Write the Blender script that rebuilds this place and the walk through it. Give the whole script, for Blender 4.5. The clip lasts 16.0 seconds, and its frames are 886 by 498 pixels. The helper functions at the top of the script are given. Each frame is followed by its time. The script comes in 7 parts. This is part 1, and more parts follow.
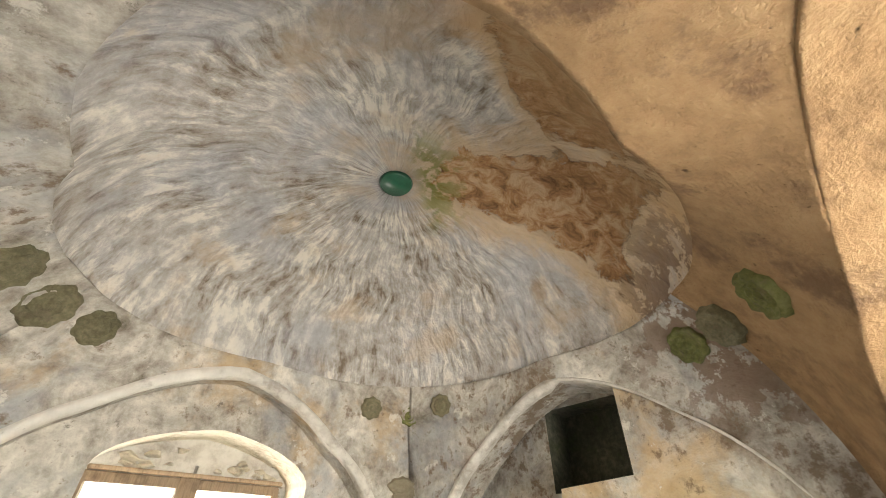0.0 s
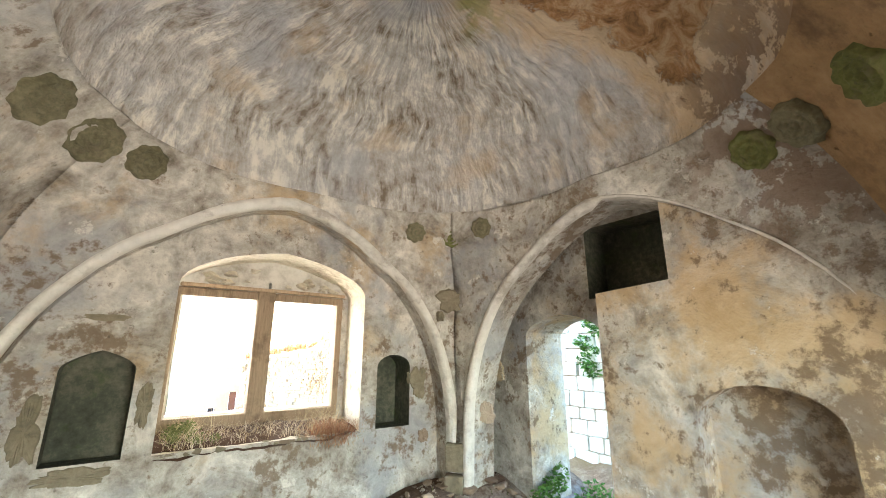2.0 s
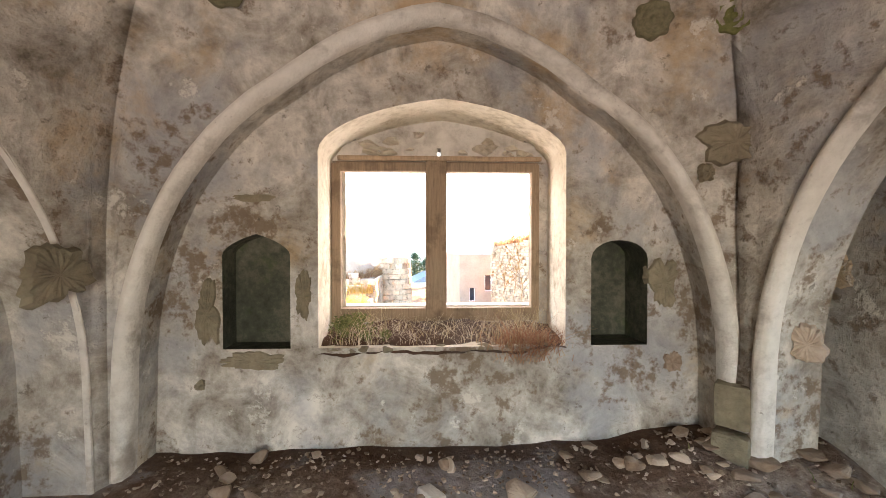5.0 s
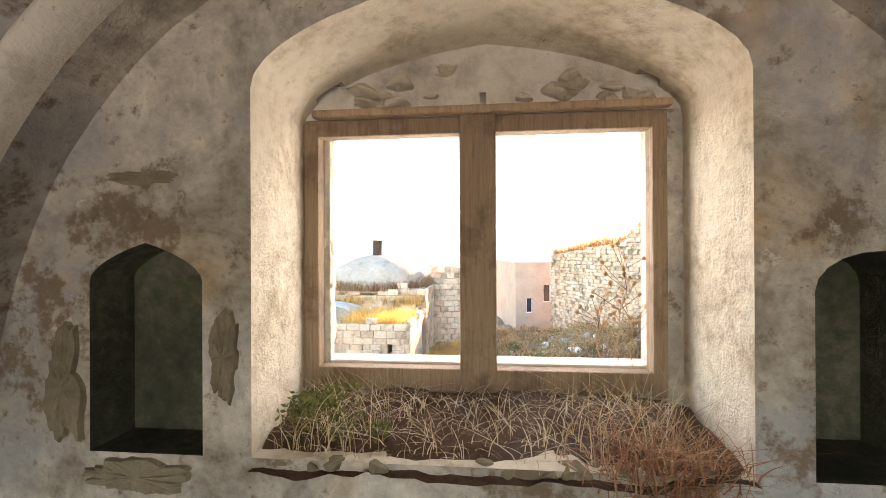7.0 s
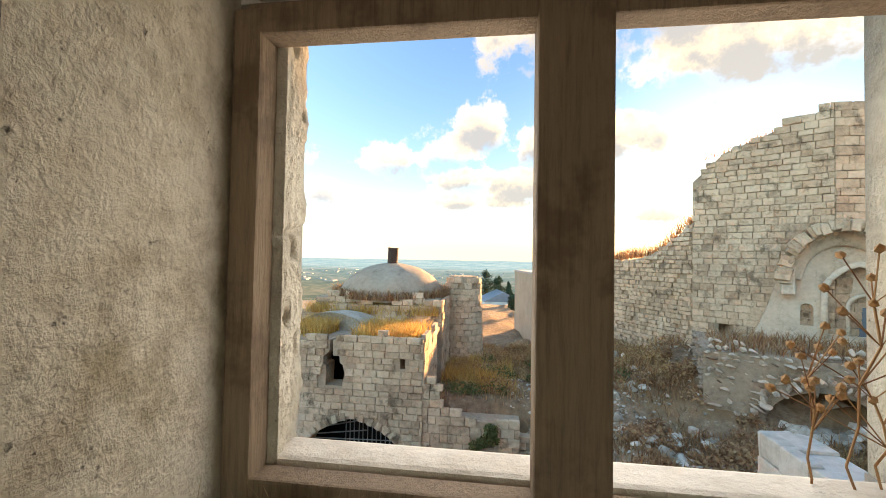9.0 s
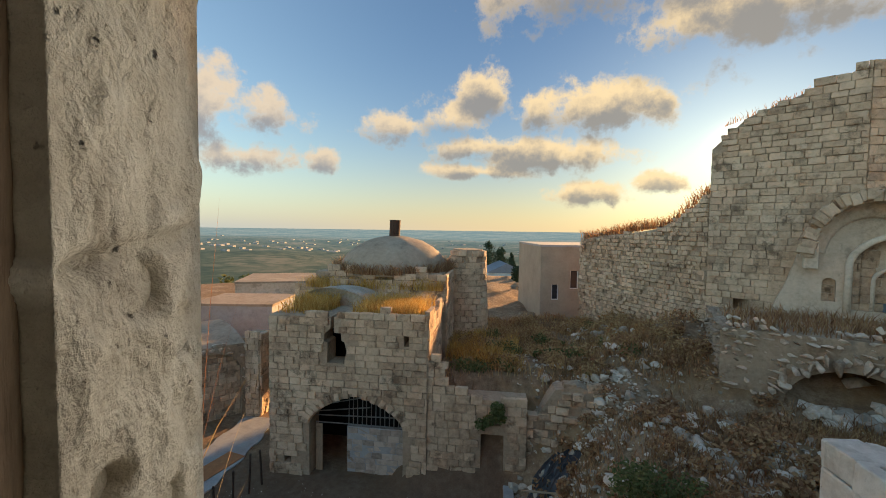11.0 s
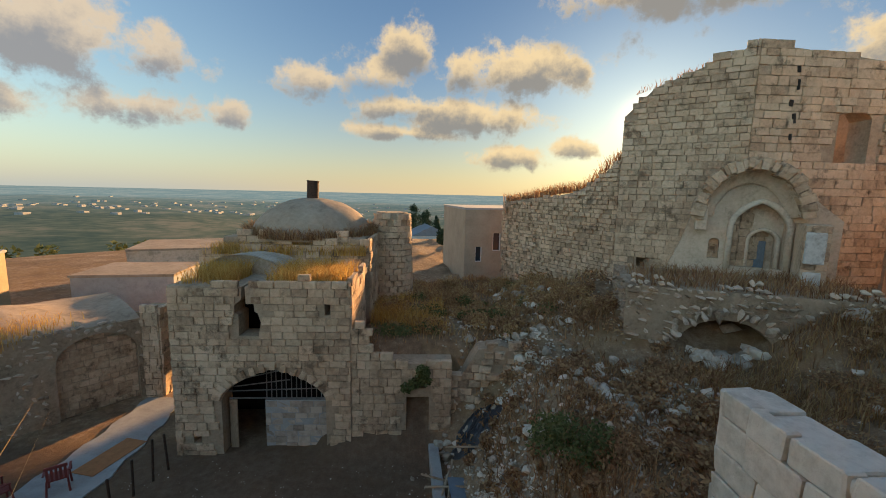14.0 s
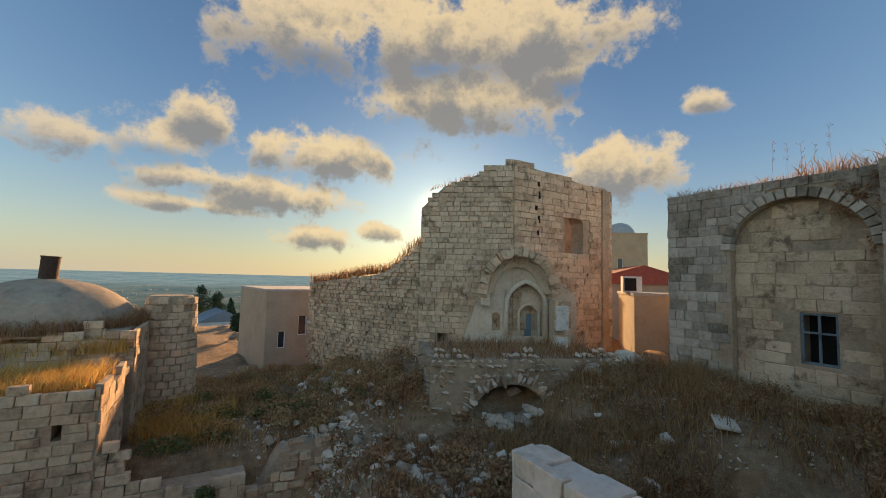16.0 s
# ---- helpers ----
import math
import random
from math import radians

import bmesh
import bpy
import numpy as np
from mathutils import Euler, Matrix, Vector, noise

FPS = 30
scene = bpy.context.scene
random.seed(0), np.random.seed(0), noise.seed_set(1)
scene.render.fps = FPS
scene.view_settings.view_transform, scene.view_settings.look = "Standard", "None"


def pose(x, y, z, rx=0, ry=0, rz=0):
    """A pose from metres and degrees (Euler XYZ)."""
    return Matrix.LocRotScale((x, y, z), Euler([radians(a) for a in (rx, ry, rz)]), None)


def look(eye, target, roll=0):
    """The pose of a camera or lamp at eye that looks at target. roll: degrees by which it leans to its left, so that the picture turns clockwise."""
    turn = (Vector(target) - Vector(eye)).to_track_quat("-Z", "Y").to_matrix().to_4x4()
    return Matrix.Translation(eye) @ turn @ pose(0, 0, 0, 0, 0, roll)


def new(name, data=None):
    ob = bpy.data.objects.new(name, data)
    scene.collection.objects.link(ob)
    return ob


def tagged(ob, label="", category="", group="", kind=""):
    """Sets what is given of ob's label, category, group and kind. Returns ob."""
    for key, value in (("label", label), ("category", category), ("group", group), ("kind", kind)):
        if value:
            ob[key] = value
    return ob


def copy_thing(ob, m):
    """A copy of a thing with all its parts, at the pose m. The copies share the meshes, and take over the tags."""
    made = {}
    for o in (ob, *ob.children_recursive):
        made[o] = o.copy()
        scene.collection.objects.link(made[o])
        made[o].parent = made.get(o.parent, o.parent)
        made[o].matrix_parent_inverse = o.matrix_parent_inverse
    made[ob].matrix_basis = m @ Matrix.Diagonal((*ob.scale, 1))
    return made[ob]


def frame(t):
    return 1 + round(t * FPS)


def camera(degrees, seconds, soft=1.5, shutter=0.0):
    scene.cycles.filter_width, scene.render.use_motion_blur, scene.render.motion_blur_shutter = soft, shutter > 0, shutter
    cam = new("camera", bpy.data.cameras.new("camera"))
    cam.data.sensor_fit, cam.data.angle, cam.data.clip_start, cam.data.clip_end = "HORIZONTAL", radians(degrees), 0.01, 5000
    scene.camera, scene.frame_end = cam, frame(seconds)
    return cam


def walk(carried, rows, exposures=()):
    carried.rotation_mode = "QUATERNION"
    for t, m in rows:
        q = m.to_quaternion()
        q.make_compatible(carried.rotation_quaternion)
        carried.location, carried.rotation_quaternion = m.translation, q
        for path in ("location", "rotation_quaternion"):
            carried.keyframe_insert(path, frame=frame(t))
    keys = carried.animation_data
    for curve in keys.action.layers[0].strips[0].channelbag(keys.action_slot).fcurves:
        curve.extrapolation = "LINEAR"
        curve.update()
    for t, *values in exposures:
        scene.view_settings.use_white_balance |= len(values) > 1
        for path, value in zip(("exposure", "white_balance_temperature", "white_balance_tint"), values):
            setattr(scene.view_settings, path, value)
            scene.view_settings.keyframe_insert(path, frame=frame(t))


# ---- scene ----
cam = camera(95.2, 16.0, soft=0.9)
PATH = [
    (0, (0.421, -0.214, 1.71), (1.484, 0.982, 2.91), 0.3),
    (0.5, (0.406, -0.174, 1.69), (1.509, 1.126, 2.735), 0.2),
    (1, (0.403, -0.141, 1.67), (1.533, 1.257, 2.546), 0.0),
    (1.5, (0.442, -0.134, 1.651), (1.579, 1.36, 2.341), 0.1),
    (2, (0.481, -0.091, 1.619), (1.627, 1.47, 2.117), 0.0),
    (2.5, (0.553, -0.033, 1.581), (1.666, 1.599, 1.894), 0.1),
    (3, (0.67, 0.105, 1.541), (1.721, 1.803, 1.661), 0.1),
    (3.5, (0.839, 0.341, 1.518), (1.687, 2.152, 1.547), -0.2),
    (4, (1.054, 0.564, 1.509), (1.649, 2.474, 1.511), -0.2),
    (4.5, (1.261, 0.82, 1.59), (1.591, 2.793, 1.56), -0.1),
    (5, (1.413, 1.164, 1.584), (1.503, 3.162, 1.551), -0.0),
    (7.5, (1.514, 2.84, 1.612), (1.309, 4.83, 1.634), 0.1),
    (8, (1.443, 3.088, 1.611), (1.201, 5.073, 1.653), 0.7),
    (8.5, (1.392, 3.311, 1.595), (1.134, 5.294, 1.646), 0.9),
    (10.8, (1.124, 4.163, 1.657), (0.862, 6.145, 1.592), 0.9),
    (11, (1.131, 4.241, 1.695), (0.864, 6.221, 1.599), 0.8),
    (11.5, (1.177, 4.404, 1.637), (0.876, 6.374, 1.469), 0.8),
    (12, (1.151, 4.485, 1.633), (0.825, 6.442, 1.38), 0.9),
    (12.5, (1.113, 4.564, 1.649), (0.802, 6.513, 1.326), 0.9),
    (13, (1.11, 4.632, 1.651), (0.873, 6.586, 1.296), 0.9),
    (13.5, (1.15, 4.681, 1.647), (1.053, 6.65, 1.312), 1.1),
    (14, (1.148, 4.696, 1.674), (1.251, 6.675, 1.403), 1.3),
    (14.5, (1.149, 4.694, 1.71), (1.481, 6.658, 1.537), 1.4),
    (15, (1.152, 4.697, 1.711), (1.714, 6.616, 1.652), 1.4),
    (15.5, (1.148, 4.695, 1.71), (1.932, 6.534, 1.759), 1.3),
    (16, (1.128, 4.68, 1.704), (2.104, 6.42, 1.85), 1.5),
]
EXPOSURES = [(0.0, 5.4, 6500, 9), (1.0, 5.25, 6500, 9), (2.0, 5.08, 6600, 11), (3.5, 4.62, 6900, 17), (5.0, 4.45, 7100, 24), (6.5, 4.2, 7200, 22), (7.5, 3.75, 7200, 18),
             (8.5, 2.95, 7200, 14), (10.0, 1.95, 7200, 12), (11.0, 1.4, 7200, 12), (12.0, 1.27, 7200, 12), (14.0, 1.25, 7200, 12), (16.0, 1.15, 6900, 11)]
SKY_STRENGTH, SKY_DUST, SUN_STRENGTH, SOUTH_FILL, WINDOW_DAYLIGHT = 0.16, 0.6, 5.0, 10.5, 2.0
HAZE_NEAR, HAZE_FAR, HAZE_GLOW = (0.012, 0.018, 0.02, 1), (0.065, 0.105, 0.125, 1), 1.0
CLOUD_LIT, CLOUD_SUN = (1.9, 1.62, 1.25), (2.4, 1.9, 1.12)
CLOUD_DARK, CLOUD_DARK_SUN = (0.8, 0.83, 0.9), (0.72, 0.72, 0.7)
GLOW, GLOW_WIDE = (4.0, 3.1, 1.6), (0.08, 0.055, 0.02)
BAND, BAND_SUN, TINT, VEIL = (1.2, 1.42, 1.5), (2.0, 1.62, 1.02), (0.95, 0.985, 1.0), (0.15, 0.212, 0.29)
# the evening's clouds: bearing and height of each in degrees, half its width and height
CLOUDS = [
    (-14.0, 13.9, 5.5, 1.8),
    (-7.3, 15.1, 5.3, 1.9),
    (-2.2, 18.1, 3.3, 2.2),
    (13.9, 16.1, 6.6, 2.3),
    (5.0, 16.0, 2.3, 1.8),
    (5.6, 10.1, 9.4, 1.7),
    (-3.5, 11.4, 5.3, 1.4),
    (-1.9, 8.1, 7.6, 0.9),
    (-33.8, 8.9, 5.3, 1.7),
    (-40.8, 14.6, 11.1, 3.3),
    (-31.6, 14.7, 3.3, 2.6),
    (-45.0, 7.9, 3.3, 1.7),
    (20.0, 6.1, 2.9, 1.2),
    (-24.3, 9.0, 2.0, 1.5),
    (12.5, 5.0, 4.2, 1.2),
    (10.4, 31.0, 11.0, 4.0),
    (26.5, 32.1, 16.4, 4.8),
    (42.9, 31.7, 11.1, 3.6),
    (30.0, 24.9, 12.9, 4.1),
    (23.5, 24.0, 6.6, 3.1),
    (52.6, 14.7, 7.1, 3.5),
    (62.8, 21.2, 2.2, 1.1),
    (46.0, 28.0, 6.6, 2.5),
]
walk(cam, [(t, look(eye, target, roll)) for t, eye, target, roll in PATH],
     exposures=EXPOSURES)

# ---- world and sun ----
SUN_AZ, SUN_EL = 28.6, 9.3


def sun_way():
    a, e = radians(SUN_AZ), radians(SUN_EL)
    return Vector((math.sin(a) * math.cos(e), math.cos(a) * math.cos(e), math.sin(e)))


class Nodes:
    """Short hand for building node trees."""

    def __init__(self, tree):
        self.t = tree
        tree.nodes.clear()

    def add(self, kind, **props):
        n = self.t.nodes.new(kind)
        for k, v in props.items():
            setattr(n, k, v)
        return n

    def put(self, socket, value):
        if isinstance(value, bpy.types.NodeSocket):
            self.t.links.new(value, socket)
        elif value is not None:
            socket.default_value = value

    def math(self, op, a, b=None, c=None, clamp=False):
        n = self.add("ShaderNodeMath", operation=op, use_clamp=clamp)
        for s, v in zip(n.inputs, (a, b, c)):
            self.put(s, v)
        return n.outputs[0]

    def vmath(self, op, a, b=None, out=0):
        n = self.add("ShaderNodeVectorMath", operation=op)
        self.put(n.inputs[0], a)
        if b is not None:
            self.put(n.inputs[1], b)
        return n.outputs[out]

    def noise(self, scale, detail=4.0, rough=0.55, vec=None, distortion=0.0):
        n = self.add("ShaderNodeTexNoise")
        self.put(n.inputs["Scale"], scale)
        self.put(n.inputs["Detail"], detail)
        self.put(n.inputs["Roughness"], rough)
        self.put(n.inputs["Distortion"], distortion)
        if vec is not None:
            self.put(n.inputs["Vector"], vec)
        return n.outputs["Fac"]

    def ramp(self, fac, *stops):
        n = self.add("ShaderNodeValToRGB")
        el = n.color_ramp.elements
        while len(el) < len(stops):
            el.new(0.5)
        for e, (p, c) in zip(el, stops):
            e.position = p
            e.color = (*c, 1) if len(c) == 3 else c
        self.put(n.inputs[0], fac)
        return n.outputs[0]

    def step(self, fac, lo, hi):
        n = self.add("ShaderNodeMapRange", interpolation_type="SMOOTHSTEP")
        self.put(n.inputs[0], fac)
        self.put(n.inputs[1], lo)
        self.put(n.inputs[2], hi)
        return n.outputs[0]

    def mix(self, fac, a, b, blend="MIX"):
        n = self.add("ShaderNodeMix", data_type="RGBA", blend_type=blend)
        self.put(n.inputs[0], fac)
        self.put(n.inputs[6], (*a, 1) if isinstance(a, tuple) and len(a) == 3 else a)
        self.put(n.inputs[7], (*b, 1) if isinstance(b, tuple) and len(b) == 3 else b)
        return n.outputs[2]


def build_world():
    w = bpy.data.worlds.new("evening_sky")
    w.use_nodes = True
    scene.world = w
    n = Nodes(w.node_tree)
    sky = n.add("ShaderNodeTexSky", sky_type="NISHITA", sun_disc=False, sun_elevation=radians(SUN_EL), sun_rotation=radians(SUN_AZ),
                altitude=400.0, air_density=1.2, dust_density=SKY_DUST, ozone_density=2.2)
    gen = n.add("ShaderNodeTexCoord").outputs["Generated"]
    d = n.vmath("NORMALIZE", gen)
    sep = n.add("ShaderNodeSeparateXYZ")
    n.put(sep.inputs[0], d)
    x, y, z = sep.outputs
    az = n.math("DEGREES", n.math("ARCTAN2", x, y))
    el = n.math("DEGREES", n.math("ARCSINE", z))
    # billows: fine edges on broad masses
    warp = n.noise(13.0, 9.0, 0.66, d)
    broadw = n.noise(5.0, 4.0, 0.55, n.vmath("MULTIPLY", d, (1.0, 1.0, 2.2)))
    fine = n.math("ADD", n.math("MULTIPLY", n.math("SUBTRACT", warp, 0.5), 2.7), n.math("MULTIPLY", n.math("SUBTRACT", broadw, 0.5), 1.6))
    cover, under = None, None
    for ca, ce, wa, he in CLOUDS:
        u = n.math("DIVIDE", n.math("SUBTRACT", az, ca), wa * 1.4)
        v = n.math("DIVIDE", n.math("SUBTRACT", el, ce), he * 1.55)
        v2 = n.math("ADD", v, 0.55)
        uu = n.math("MULTIPLY", u, u)
        m = n.math("SUBTRACT", 1.0, n.math("SQRT", n.math("ADD", uu, n.math("MULTIPLY", v, v))))
        m2 = n.math("SUBTRACT", 1.0, n.math("SQRT", n.math("ADD", uu, n.math("MULTIPLY", v2, v2))))
        cover = m if cover is None else n.math("SMOOTH_MAX", cover, m, 0.2)
        under = m2 if under is None else n.math("SMOOTH_MAX", under, m2, 0.2)
    body = n.math("ADD", cover, fine)
    mask = n.step(body, 0.0, 0.62)
    mask = n.math("MULTIPLY", mask, n.step(cover, -0.75, -0.2))
    core = n.step(n.math("ADD", under, n.math("MULTIPLY", fine, 0.75)), 0.05, 0.9)
    s = sun_way()
    toward = n.vmath("DOT_PRODUCT", d, tuple(s), out=1)
    near = n.step(toward, 0.55, 1.0)
    lit = n.mix(near, CLOUD_LIT, CLOUD_SUN)
    shade = n.mix(near, CLOUD_DARK, CLOUD_DARK_SUN)
    col = n.mix(core, lit, shade)
    # broad glow of the veiled sun and the pale evening band low in the sky
    halo = n.math("POWER", n.math("MAXIMUM", toward, 0.0), 1300.0)
    wide = n.math("POWER", n.math("MAXIMUM", toward, 0.0), 14.0)
    band = n.math("POWER", n.math("SUBTRACT", 1.0, n.math("ABSOLUTE", z), clamp=True), 9.0)
    skyc = n.mix(1.0, sky.outputs[0], TINT, "MULTIPLY")
    veil = n.step(toward, -0.1, 1.0)
    skyc = n.mix(veil, skyc, n.mix(1.0, skyc, VEIL, "MULTIPLY"))
    skyc = n.mix(n.math("MULTIPLY", band, 0.85), skyc, n.mix(n.step(toward, 0.35, 1.0), BAND, BAND_SUN))
    total = n.mix(n.math("MULTIPLY", mask, 0.92), skyc, col)
    g = n.mix(1.0, n.mix(halo, (0, 0, 0), GLOW), n.mix(wide, (0, 0, 0), GLOW_WIDE), "ADD")
    total = n.mix(1.0, total, g, "ADD")
    bg = n.add("ShaderNodeBackground")
    n.put(bg.inputs[0], total)
    n.put(bg.inputs[1], SKY_STRENGTH)
    n.put(n.add("ShaderNodeOutputWorld").inputs[0], bg.outputs[0])
    lamp = bpy.data.lights.new("sun", "SUN")
    lamp.energy, lamp.angle, lamp.color = SUN_STRENGTH, radians(2.0), (1.0, 0.61, 0.29)
    new("sun", lamp).matrix_world = look(sun_way() * 50, (0, 0, 0))
    # area lamp added outside the unseen south opening to brighten the room
    door = bpy.data.lights.new("south_fill_lamp", "AREA")
    door.shape, door.size, door.size_y, door.energy, door.color = "RECTANGLE", 2.0, 2.4, SOUTH_FILL, (1.0, 0.94, 0.84)
    new("south_fill_lamp", door).matrix_world = look((1.65, -2.9, 0.82), (1.65, 1.0, 2.5))
    # the open sky's light in the window's opening
    pane = bpy.data.lights.new("window_daylight", "AREA")
    pane.shape, pane.size, pane.size_y, pane.energy, pane.color = "RECTANGLE", 1.5, 1.05, WINDOW_DAYLIGHT, (1.0, 0.95, 0.86)
    new("window_daylight", pane).matrix_world = look((1.52, 4.84, 1.62), (1.52, 0.0, 1.3))


build_world()


# ---- materials ----
def shader(name, rough=0.9, metal=0.0, spec=0.3):
    m = bpy.data.materials.new(name)
    m.use_nodes = True
    n = Nodes(m.node_tree)
    bsdf = n.add("ShaderNodeBsdfPrincipled")
    bsdf.inputs["Roughness"].default_value = rough
    bsdf.inputs["Metallic"].default_value = metal
    bsdf.inputs["Specular IOR Level"].default_value = spec
    n.put(n.add("ShaderNodeOutputMaterial").inputs[0], bsdf.outputs[0])
    return m, n, bsdf


def bumped(n, bsdf, height, strength, distance):
    b = n.add("ShaderNodeBump")
    n.put(b.inputs["Height"], height)
    b.inputs["Strength"].default_value = strength
    b.inputs["Distance"].default_value = distance
    n.put(bsdf.inputs["Normal"], b.outputs[0])


def coords(n, which="Object"):
    return n.add("ShaderNodeTexCoord").outputs[which]


def rough_stone(name, light, mid, dark, scale=1.0, bump=0.6, per_piece=0.0, rough=0.92, island=False, weather=(0.16, 0.12, 0.085), weathering=0.45):
    """Weathered mineral surface: broad tone, grain, pits and stains."""
    m, n, b = shader(name, rough)
    geo = n.add("ShaderNodeNewGeometry")
    v = geo.outputs["Position"]
    broad = n.noise(0.55 * scale, 5, 0.6, v)
    grain = n.noise(7.0 * scale, 8, 0.65, v)
    fine = n.noise(42.0 * scale, 4, 0.6, v)
    tone = n.math("ADD", n.math("MULTIPLY", broad, 0.55), n.math("MULTIPLY", grain, 0.45))
    if per_piece:
        rnd = geo.outputs["Random Per Island"] if island else n.add("ShaderNodeObjectInfo").outputs["Random"]
        tone = n.math("ADD", tone, n.math("MULTIPLY", n.math("SUBTRACT", rnd, 0.5), per_piece))
    col = n.ramp(tone, (0.30, dark), (0.48, mid), (0.66, light))
    stain = n.math("MULTIPLY", n.step(n.noise(1.7 * scale, 6, 0.7, v), 0.52, 0.68), weathering)
    col = n.mix(stain, col, weather)
    pits = n.step(n.noise(19.0 * scale, 5, 0.7, v), 0.36, 0.24)
    col = n.mix(n.math("MULTIPLY", pits, 0.6), col, tuple(c * 0.4 for c in dark))
    n.put(b.inputs["Base Color"], col)
    h = n.math("ADD", n.math("MULTIPLY", grain, 1.0), n.math("ADD", n.math("MULTIPLY", fine, 0.25), n.math("MULTIPLY", pits, -0.5)))
    bumped(n, b, h, bump, 0.05 / scale)
    return m


def old_plaster(name, warm=0.0, moss=0.25, fallen=0.0):
    """Limewash over lime plaster: chalky white, blue-grey and ochre layers, worn through and stained."""
    m, n, b = shader(name, 0.93, 0, 0.15)
    v = n.add("ShaderNodeNewGeometry").outputs["Position"]
    a = n.noise(0.9, 6, 0.62, v, 0.3)
    c = n.noise(2.6, 7, 0.66, v, 0.6)
    d = n.noise(9.0, 8, 0.7, v)
    f = n.noise(55.0, 4, 0.6, v)
    col = n.ramp(n.math("ADD", n.math("MULTIPLY", c, 0.6), n.math("MULTIPLY", d, 0.4)), (0.36, (0.15, 0.125, 0.095)), (0.45, (0.32, 0.285, 0.24)), (0.52, (0.46, 0.425, 0.37)), (0.62, (0.70, 0.65, 0.57)))
    blue = n.step(n.noise(1.35, 5, 0.6, n.vmath("ADD", v, (7.3, 1.1, 3.9))), 0.48, 0.66)
    col = n.mix(n.math("MULTIPLY", blue, 0.55), col, (0.33, 0.345, 0.37))
    och = n.step(n.noise(1.1, 6, 0.68, n.vmath("ADD", v, (2.7, 9.1, 0.4))), 0.53 - warm * 0.22, 0.70 - warm * 0.2)
    col = n.mix(n.math("MULTIPLY", och, 0.6 + 0.25 * warm), col, (0.52, 0.36, 0.19))
    brn = n.step(n.math("ADD", n.math("MULTIPLY", a, 0.5), n.math("MULTIPLY", d, 0.5)), 0.52, 0.60)
    col = n.mix(n.math("MULTIPLY", brn, 0.85), col, (0.15, 0.10, 0.06))
    white = n.step(n.noise(3.4, 7, 0.72, n.vmath("ADD", v, (4.0, 2.0, 8.0))), 0.60, 0.66)
    col = n.mix(n.math("MULTIPLY", white, 0.6), col, (0.74, 0.70, 0.62))
    dark = n.step(n.noise(11.0, 6, 0.75, v), 0.60, 0.70)
    col = n.mix(n.math("MULTIPLY", dark, 0.65), col, (0.10, 0.08, 0.055))
    gr = n.step(n.noise(2.0, 5, 0.7, n.vmath("ADD", v, (1.0, 5.0, 2.0))), 0.66, 0.78)
    col = n.mix(n.math("MULTIPLY", gr, moss), col, (0.13, 0.15, 0.06))
    spot = n.step(n.vmath("DISTANCE", v, (3.2, 0.35, 2.85), out=1), 1.15, 0.35)
    shed = n.step(n.math("ADD", n.noise(3.6, 7, 0.72, n.vmath("ADD", v, (5.0, 1.0, 2.0))), n.math("MULTIPLY", spot, 0.17)), 0.60, 0.63)
    col = n.mix(n.math("MULTIPLY", n.math("MULTIPLY", shed, spot), 0.85), col, (0.19, 0.125, 0.085))
    n.put(b.inputs["Base Color"], col)
    h = n.math("ADD", n.math("MULTIPLY", c, 1.2), n.math("ADD", n.math("MULTIPLY", d, 0.55), n.math("MULTIPLY", f, 0.12)))
    h = n.math("ADD", h, n.math("MULTIPLY", n.math("ADD", white, n.math("MULTIPLY", brn, -1.0)), 0.25))
    bumped(n, b, h, 0.75, 0.045)
    return m


DOME_X, DOME_Y = 1.72, 1.85


